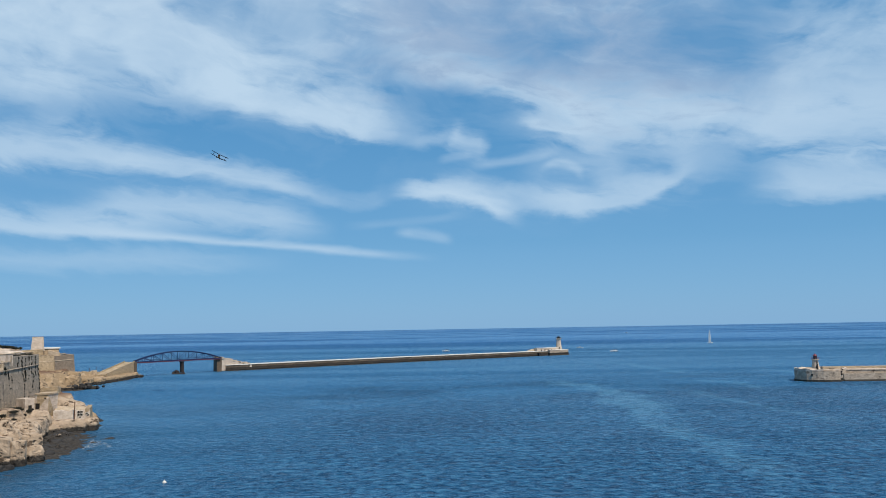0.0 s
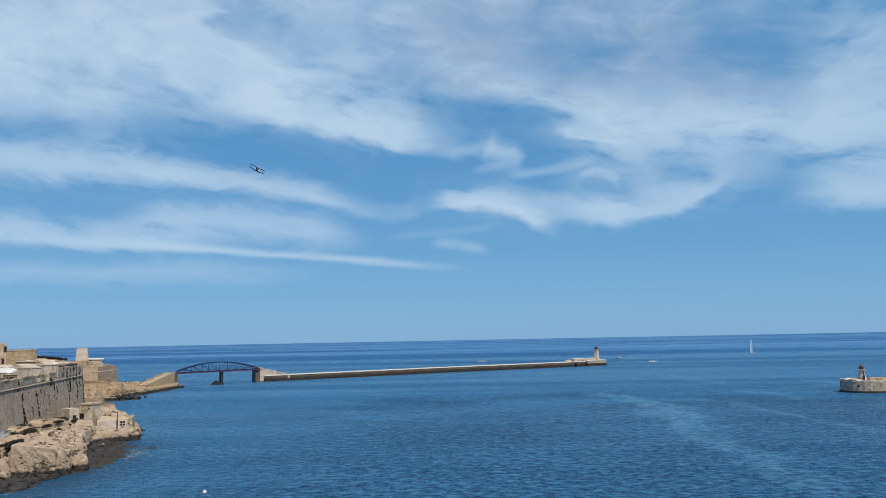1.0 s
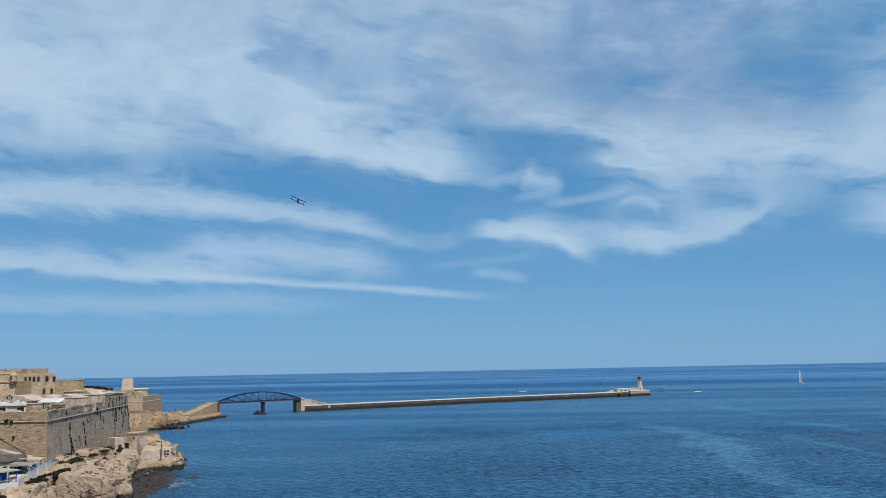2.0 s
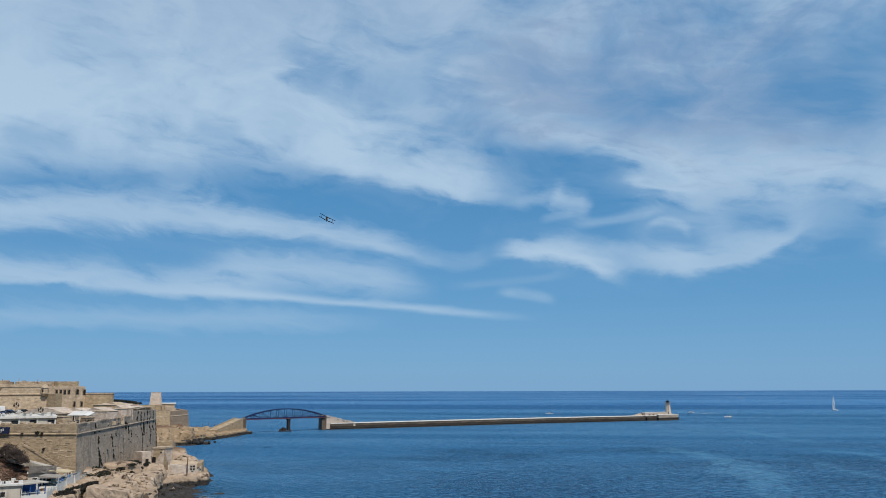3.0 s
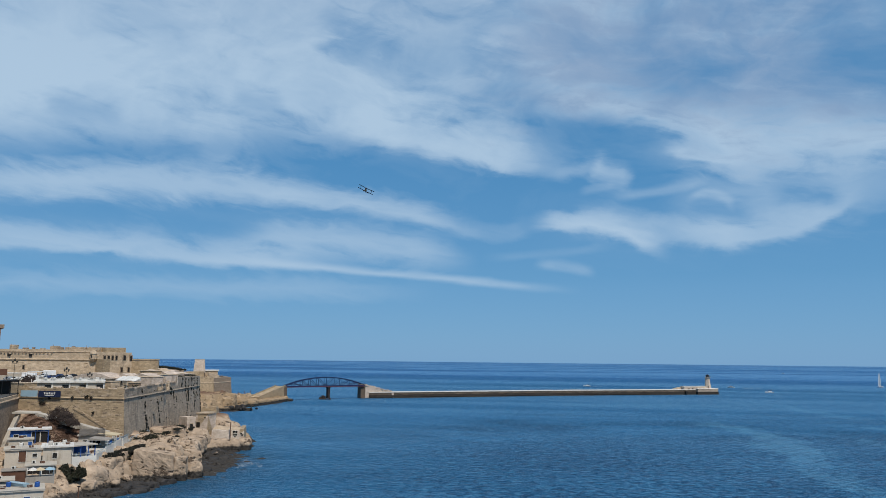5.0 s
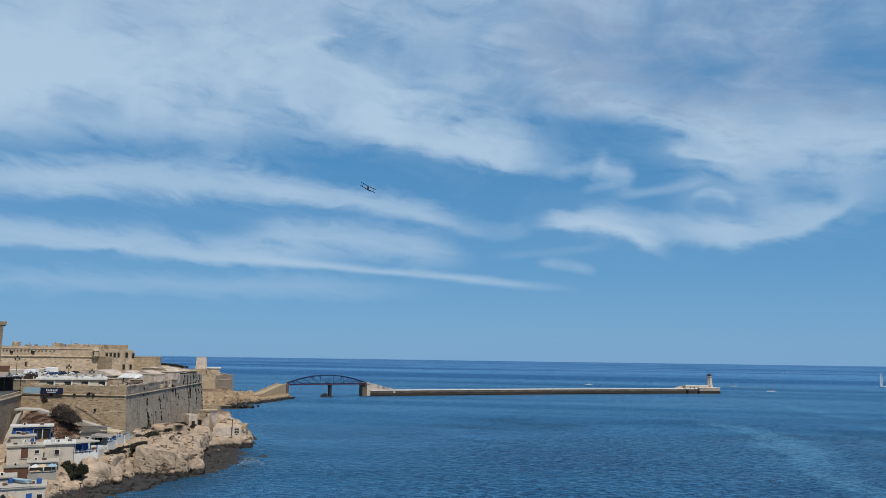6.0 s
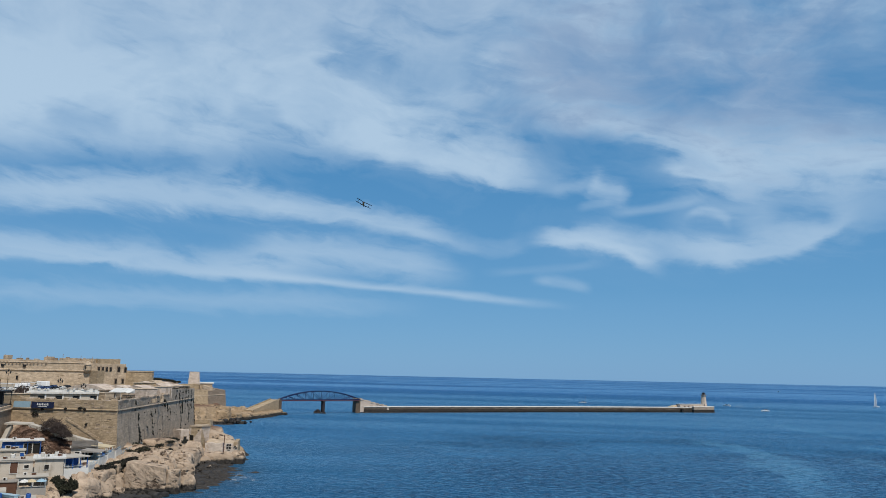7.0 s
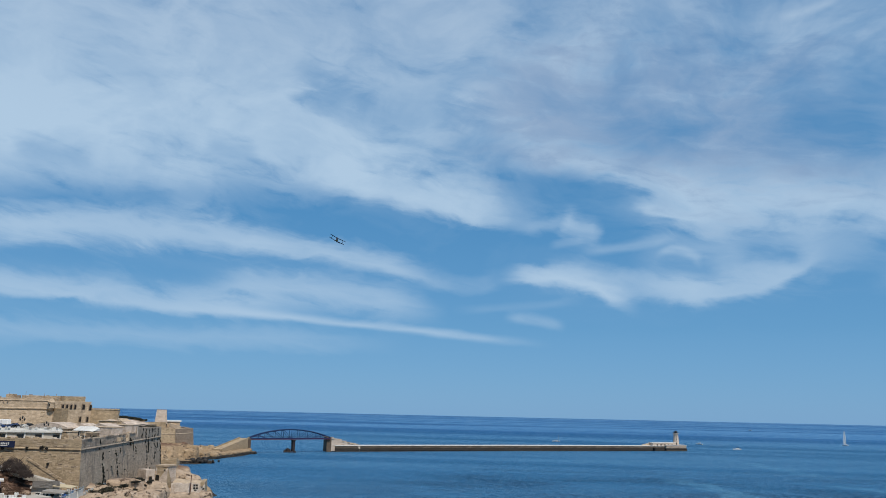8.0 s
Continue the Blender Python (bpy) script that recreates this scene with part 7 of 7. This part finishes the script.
def street_lamp(x, y, z, h):
    l = thing("street_lamp", "weathered brown iron street lamp with three lanterns", "street lamp", group="street lamps")
    part("base", lathe(fresh(), x, y, [(0.28, z), (0.26, z + 0.5), (0.14, z + 0.8)], 10), LAMP_IRON, l)
    part("pole", tube(fresh(), (x, y, z + 0.7), (x, y, z + h), 0.11, 0.08, 8), LAMP_IRON, l)
    part("arm", tube(fresh(), (x - 0.8, y, z + h - 0.3), (x + 0.8, y, z + h - 0.3), 0.06), LAMP_IRON, l)
    for dx in (-0.8, 0, 0.8):
        n = part("lantern", lathe(fresh(), x + dx, y, [(0.14, z + h - 0.2 + (0.6 if dx == 0 else 0)), (0.34, z + h + 0.5 + (0.6 if dx == 0 else 0)), (0.05, z + h + 0.95 + (0.6 if dx == 0 else 0))], 8), GLASS, l)
        part("cap", lathe(fresh(), x + dx, y, [(0.36, z + h + 0.5 + (0.6 if dx == 0 else 0)), (0.06, z + h + 0.98 + (0.6 if dx == 0 else 0))], 8), LAMP_IRON, n)


for az, d, h in ((38.62, 318, 8.2), (35.6, 310, 5.6), (34.2, 318, 3.6)):
    q = at(az, d)
    street_lamp(q.x, q.y, rampart_z(q.x, q.y) - 0.1, h)


def build_railing():
    r = thing("railing", "pale metal railing on posts along the rampart road", "railing")
    a, b = at(37.6, 306), at(34.3, 304)
    for k in range(17):
        q = a.lerp(b, k / 16)
        z = rampart_z(q.x, q.y) - 0.1
        part("post", tube(fresh(), (q.x, q.y, z), (q.x, q.y, z + 2.2 + (0.9 if k % 4 == 0 else 0)), 0.12, sides=5), WHITE if k % 4 == 0 else SILVER, r)
    for dz in (1.0, 1.9):
        part("rail", tube(fresh(), (*a, rampart_z(*a) + dz), (*b, rampart_z(*b) + dz), 0.07, sides=5), SILVER, r)
    for az, d, w, h, turn in ((37.75, 366, 5.5, 2.3, 0.2), (36.6, 384, 5.5, 2.4, -0.1)):
        v = thing("van", "white box van parked below the fort", "van", group="parked vans")
        q = at(az, d)
        z = rampart_z(q.x, q.y)
        part("body", box(fresh(), q.x, q.y, z + 0.45, w, 2.1, h - 0.4, turn, 0.12, 0.95), BOAT_WHITE, v)
        part("windscreen", box(fresh(), q.x - w * 0.46, q.y - 0.2, z + 1.4, 0.5, 1.9, 0.8, turn), GLASS, v)
        for dx in (-w * 0.3, w * 0.3):
            part("wheel", tube(fresh(), (q.x + dx, q.y - 1.15, z + 0.4), (q.x + dx, q.y - 0.9, z + 0.4), 0.4, sides=12), RUBBER, v)


build_railing()


def build_car_park_awnings():
    for az, d, w, z in ((38.7, 340, 9.0, 3.3), (37.3, 345, 6.0, 3.6)):
        c = thing("shade_awning", "flat white shade awning over the parked cars", "awning", group="car park awnings")
        q = at(az, d)
        z0 = rampart_z(q.x, q.y)
        part("cloth", box(fresh(), q.x, q.y, z0 + z, w, 4.0, 0.22, -0.1, 0.05), WHITE, c)
        for dx in (-w * .46, w * .46):
            for dy in (-1.7, 1.7):
                part("post", tube(fresh(), (q.x + dx, q.y + dy, z0 - 0.1), (q.x + dx, q.y + dy, z0 + z), 0.07), SILVER, c)


build_car_park_awnings()


def build_roadside():
    s = thing("bus_shelter", "dark steel shelter beside the coast road", "shelter")
    a, b = at(40.6, 270), at(38.3, 279)
    al = (b - a).normalized()
    out = Vector((al.y, -al.x))
    part("roof", wall(fresh(), a, b, 26.0, 26.3, 3.5), BLACK, s)
    part("back_wall", wall(fresh(), a - out * 3.2, b - out * 3.2, 21.8, 26.0, 0.15), DARK, s)
    for k in range(6):
        q = a.lerp(b, k / 5) - out * 0.2
        part("post", tube(fresh(), (q.x, q.y, 21.8), (q.x, q.y, 26.0), 0.1), BLACK, s)
    w = thing("brown_awning", "rust-brown awning by the road", "awning")
    c, d = at(40.9, 300), at(39.0, 303)
    part("cloth", wall(fresh(), c, d, 27.2, 29.2, 3.0), BROWN_WOOD, w)
    for q in (c, d):
        part("post", tube(fresh(), (q.x, q.y, 22.0), (q.x, q.y, 27.2), 0.1), BLACK, w)
    # tall town house at the edge of view
    t = thing("town_house", "tall brown stone town house with a cornice", "building")
    e = at(39.55, 232)
    a2, b2 = e + Vector((-9, -3)), e
    part("front_wall", prism(fresh(), [a2, b2, at(39.75, 246), at(43.5, 246)], 18.0, 41.0), LIME_BROWN, t)
    part("cornice", prism(fresh(), [a2 + Vector((0, -.5)), at(39.38, 231.5), at(39.5, 247), at(43.5, 247)], 41.0, 41.9), LIME_BROWN, t)
    for z in (26, 31, 36):
        opening(t, a2, b2, 0.55, z, 1.2, 2.2, 0.0, LIME_PALE, GLASS)


build_roadside()


# ---- craft on the water, and the biplane ----
def motor_boat(x, y, turn, length, label, mast=0.0):
    b = thing("motor_boat", label, "boat", group="boats off the breakwater")
    part("hull", hull_mesh(length, length * 0.32, length * 0.13, x, y, -0.15, turn), BOAT_WHITE, b)
    ca, sa = math.cos(turn), math.sin(turn)
    part("cabin", box(fresh(), x - ca * length * .06, y - sa * length * .06, length * 0.12, length * 0.42, length * 0.22, length * 0.10, turn, 0.1, 0.85), BOAT_WHITE, b)
    part("window_band", box(fresh(), x - ca * length * .06, y - sa * length * .06, length * 0.17, length * 0.40, length * 0.225, length * 0.035, turn, 0.0, 0.95), DARK, b)
    part("sun_top", box(fresh(), x - ca * length * .12, y - sa * length * .12, length * 0.25, length * 0.34, length * 0.24, 0.12, turn, 0.04), NAVY if mast else WHITE, b)
    for s in (-1, 1):
        q = (x - ca * length * .25 - sa * s * length * .1, y - sa * length * .25 + ca * s * length * .1)
        part("post", tube(fresh(), (*q, length * 0.1), (*q, length * 0.25), 0.05), WHITE, b)
    if mast:
        part("mast", tube(fresh(), (x - ca * length * .35, y - sa * length * .35, 0.5), (x - ca * length * .35, y - sa * length * .35, mast), 0.09, 0.05), SILVER, b)


def wake(x, y, turn, length, width):
    """Thin broken foam behind a moving hull."""
    rnd = random.Random(int(x))
    bm = fresh()
    for k in range(70):
        s = rnd.random()
        off = rnd.uniform(-1, 1) * width * (0.25 + s)
        px, py = -s * length, off
        cx, cy = x + px * math.cos(turn) - py * math.sin(turn), y + px * math.sin(turn) + py * math.cos(turn)
        r = rnd.uniform(0.3, 1.1) * (1.2 - s)
        vs = [bm.verts.new((cx + r * 2.2 * math.cos(a) * math.cos(turn) - r * math.sin(a) * math.sin(turn), cy + r * 2.2 * math.cos(a) * math.sin(turn) + r * math.sin(a) * math.cos(turn), 0.05)) for a in [j * math.pi / 3 for j in range(6)]]
        bm.faces.new(vs)
    tagged(finish("wake_foam", bm, FOAM), "white foam wake behind a boat", "foam", kind="stuff")


motor_boat(196, 905, radians(200), 9.5, "white motor cruiser with a mast off the breakwater", 6.5)
motor_boat(3, 1000, radians(185), 9.5, "white motor boat beyond the breakwater with a thin mast", 9.0)
motor_boat(180, 1040, radians(150), 9.0, "small white speedboat with a wake")
wake(184, 1037, radians(150), 46, 5.0)
wake(9, 1001, radians(185), 14, 1.2)
motor_boat(517, 2223, radians(150), 9.0, "tiny white boat far out at sea")


def sail_boat(x, y, h):
    s = thing("sailing_yacht", "white sailing yacht with a tall sail", "boat")
    part("hull", hull_mesh(h * 0.4, h * 0.17, 1.3, x, y, -0.2, radians(342)), BOAT_WHITE, s)
    part("mast", tube(fresh(), (x, y, 0.8), (x, y, h), 0.14, 0.08), SILVER, s)
    part("cabin", box(fresh(), x, y, 1.0, 3.5, 1.8, 0.7, radians(342), 0.1), WHITE, s)
    for name, foot, top in (("mainsail", 2.4, 0.97), ("headsail", -0.8, 0.86)):
        bm = fresh()
        d = Vector((math.cos(radians(342)), math.sin(radians(342)))) * -foot
        bm.faces.new([bm.verts.new((x, y, 2.0)), bm.verts.new((x + d.x, y + d.y, 2.0)), bm.verts.new((x + d.x * .85 + .2, y + d.y * .85, h * .55)), bm.verts.new((x + d.x * .3, y + d.y * .3, h * top)), bm.verts.new((x, y, h * top))])
        bmesh.ops.solidify(bm, geom=bm.faces[:], thickness=0.04)
        part(name, bm, BOAT_WHITE, s)


sail_boat(392, 1155, 20.0)


def build_buoy():
    b = thing("mooring_buoy", "small white mooring buoy on the water", "buoy")
    part("float", lathe(fresh(), -64, 182, [(0.1, -0.4), (0.42, -0.15), (0.5, 0.15), (0.35, 0.45), (0.1, 0.6)], 14), WHITE, b, "", True)
    part("ring", lathe(fresh(), -64, 182, [(0.08, 0.6), (0.12, 0.7), (0.08, 0.8)], 8), SILVER, b)


build_buoy()


def shore_foam():
    """Broken wash along the tidal shelf: wavering strips just above the water."""
    rnd = random.Random(3)
    bm = fresh()
    for (x0, y0), (x1, y1), n, width, off in (((-105.5, 233), (-112, 254), 22, 5.0, 0.0), ((-102, 236), (-109, 247), 12, 2.5, 3.0), ((-107.6, 218), (-108.5, 233), 12, 1.2, 0.2), ((-112.5, 190), (-112.6, 206), 14, 1.3, 0.2), ((-110, 177), (-112.5, 190), 12, 1.1, 0.2), ((-121, 279), (-126, 268), 10, 1.4, -0.2)):
        rows = []
        for k in range(n + 1):
            s = k / n
            c = Vector((x0 + (x1 - x0) * s, y0 + (y1 - y0) * s)) + Vector((off + rnd.uniform(-.4, .4), rnd.uniform(-.3, .3)))
            w = width * math.sin(math.pi * min(0.97, max(0.03, s))) * rnd.uniform(.6, 1.0)
            rows.append([bm.verts.new((c.x - 0.8 + w * j / 3, c.y + 0.25 * w * j / 3, 0.07)) for j in range(4)])
        for r, q in zip(rows, rows[1:]):
            for j in range(3):
                bm.faces.new((r[j], r[j + 1], q[j + 1], q[j]))
    tagged(finish("shore_foam", bm, SPRAY), "white wash along the tidal rock shelf", "foam", kind="stuff")


shore_foam()


def build_biplane():
    b = thing("biplane", "biplane with navy wings and yellow fuselage, banking in the sky", "aeroplane")
    span, chord, gap = 9.0, 1.35, 1.65

    def wing(z, x, sp):
        bm = fresh()
        sections = []
        for k in range(9):
            s = -1 + k / 4
            c = chord * (1 - 0.5 * max(0.0, abs(s) - 0.85) / 0.15 * 0.6)
            zz = z + abs(s) * 0.25
            sections.append([bm.verts.new((x + c * u, s * sp / 2, zz + t)) for u, t in ((0.5, 0.0), (0.2, 0.09), (-0.5, 0.02), (-0.5, 0.0), (0.2, -0.04))])
        for p, q in zip(sections, sections[1:]):
            for i in range(5):
                bm.faces.new((p[i], p[(i + 1) % 5], q[(i + 1) % 5], q[i]))
        bm.faces.new(sections[0])
        bm.faces.new(sections[-1][::-1])
        return bm

    part("upper_wing", wing(1.0, 0.45, span), NAVY, b)
    part("lower_wing", wing(-0.6, 0.1, span * 0.98), NAVY, b)
    bm = fresh()
    rings = []
    for x, w, h, z in ((2.6, 0.25, 0.3, 0.0), (2.3, 0.42, 0.5, 0.0), (0.8, 0.48, 0.6, 0.05), (-0.8, 0.45, 0.58, 0.08), (-3.9, 0.1, 0.22, 0.12)):
        rings.append([bm.verts.new((x, w * math.cos(a), z + h * math.sin(a))) for a in [j * math.pi / 4 for j in range(8)]])
    for p, q in zip(rings, rings[1:]):
        for i in range(8):
            bm.faces.new((p[i], p[(i + 1) % 8], q[(i + 1) % 8], q[i]))
    bm.faces.new(rings[0])
    bm.faces.new(rings[-1][::-1])
    part("fuselage", bm, YELLOW, b, "yellow fuselage")
    part("tailplane", box(fresh(), -3.7, 0, 0.22, 0.95, 3.0, 0.06), NAVY, b)
    part("fin", prism(fresh(), [(-3.3, -0.03), (-3.3, 0.03), (-4.2, 0.03), (-4.2, -0.03)], 0.2, [0.5, 0.5, 1.25, 1.25]), NAVY, b)
    for y in (-3.1, 3.1):
        for x in (-0.25, 0.55):
            part("strut", tube(fresh(), (x, y, -0.45), (x + 0.3, y, 1.2), 0.05), BLACK, b)
    for y in (-0.4, 0.4):
        part("cabane_strut", tube(fresh(), (0.4, y, 0.4), (0.6, y * 1.5, 1.05), 0.05), BLACK, b)
        part("gear_leg", tube(fresh(), (0.9, y, -0.4), (1.0, y * 2, -1.25), 0.06), BLACK, b)
        part("wheel", tube(fresh(), (1.0, y * 2 - 0.06, -1.25), (1.0, y * 2 + 0.06, -1.25), 0.26, sides=12), RUBBER, b)
    part("propeller", box(fresh(), 2.68, 0, -0.95, 0.06, 0.16, 1.9), BROWN_WOOD, b)
    part("engine_cowl", tube(fresh(), (2.2, 0, 0), (2.62, 0, 0), 0.5, 0.42, 12), BLACK, b)
    d = 405.0
    q = at(16.05, d)
    b.matrix_world = pose(q.x, q.y, 35 + d * math.tan(radians(12.0)), 0, 0, 285) @ pose(0, 0, 0, -26, -4, 0)


build_biplane()


# ---- single stones of the bastion: worn courses that stand proud of the faces ----
def stone_mesh(mat, seed):
    rnd = random.Random(seed)
    bm = fresh()
    box(bm, 0, 0, -0.5, 1, 1, 1, 0, 0.0)
    bmesh.ops.bevel(bm, geom=bm.edges[:], offset=0.09, segments=1, affect="EDGES")
    for v in bm.verts:
        v.co += Vector((rnd.uniform(-.05, .05), rnd.uniform(-.05, .05), rnd.uniform(-.07, .07)))
    me = bpy.data.meshes.new("stone_block")
    bm.to_mesh(me)
    bm.free()
    me.materials.append(mat)
    return me


def lay_stones():
    rnd = random.Random(23)
    bastion = bpy.data.objects["bastion"]
    fort = bpy.data.objects["upper_fort"]
    gold = [stone_mesh(m, k) for k, m in enumerate((LIME, LIME_PALE, LIME, LIME_BROWN, LIME_PALE, LIME))]
    grey = [stone_mesh(m, k + 9) for k, m in enumerate((LIME_GREY, PINK_STONE, LIME_BROWN, LIME_GREY, LIME_GREY, LIME_PALE))]
    fa, fb = at(41.5, 415), at(33.9, 405)
    for p, q, kinds, count, z0, z1, batter, height, parent in ((ROAD_END, CORNER, gold, 150, 9.5, CORDON - .4, 1.6, CORDON - 2.0, bastion), (ROAD_END, CORNER, gold, 45, CORDON + .5, PARAPET, 0.0, 1.0, bastion), (CORNER, FAR_END, grey, 75, 8.5, CORDON - .4, 1.6, CORDON - 2.0, bastion), (CORNER, CORNER.lerp(FAR_END, .6), grey, 28, CORDON + .5, PARAPET, 0.0, 1.0, bastion), (fa, fb, gold, 60, 24.0, 31.0, 1.2, 9.6, fort)):
        along = (q - p).normalized()
        out = Vector((along.y, -along.x))
        turn = math.atan2(along.y, along.x)
        top = CORDON if parent is bastion else 31.6
        for _ in range(count):
            z = z0 + 0.56 * int(rnd.uniform(0, (z1 - z0) / 0.56)) + 0.28
            c = p.lerp(q, rnd.uniform(.02, .98)) + out * (batter * max(0.0, top - z) / height + rnd.uniform(-.23, -.19))
            ob = new("stone_block", rnd.choice(kinds))
            ob.parent = parent
            ob.matrix_world = Matrix.LocRotScale((c.x, c.y, z), Euler((0, 0, turn)), (rnd.uniform(.7, 1.9), 0.5, rnd.uniform(.42, .56)))


lay_stones()
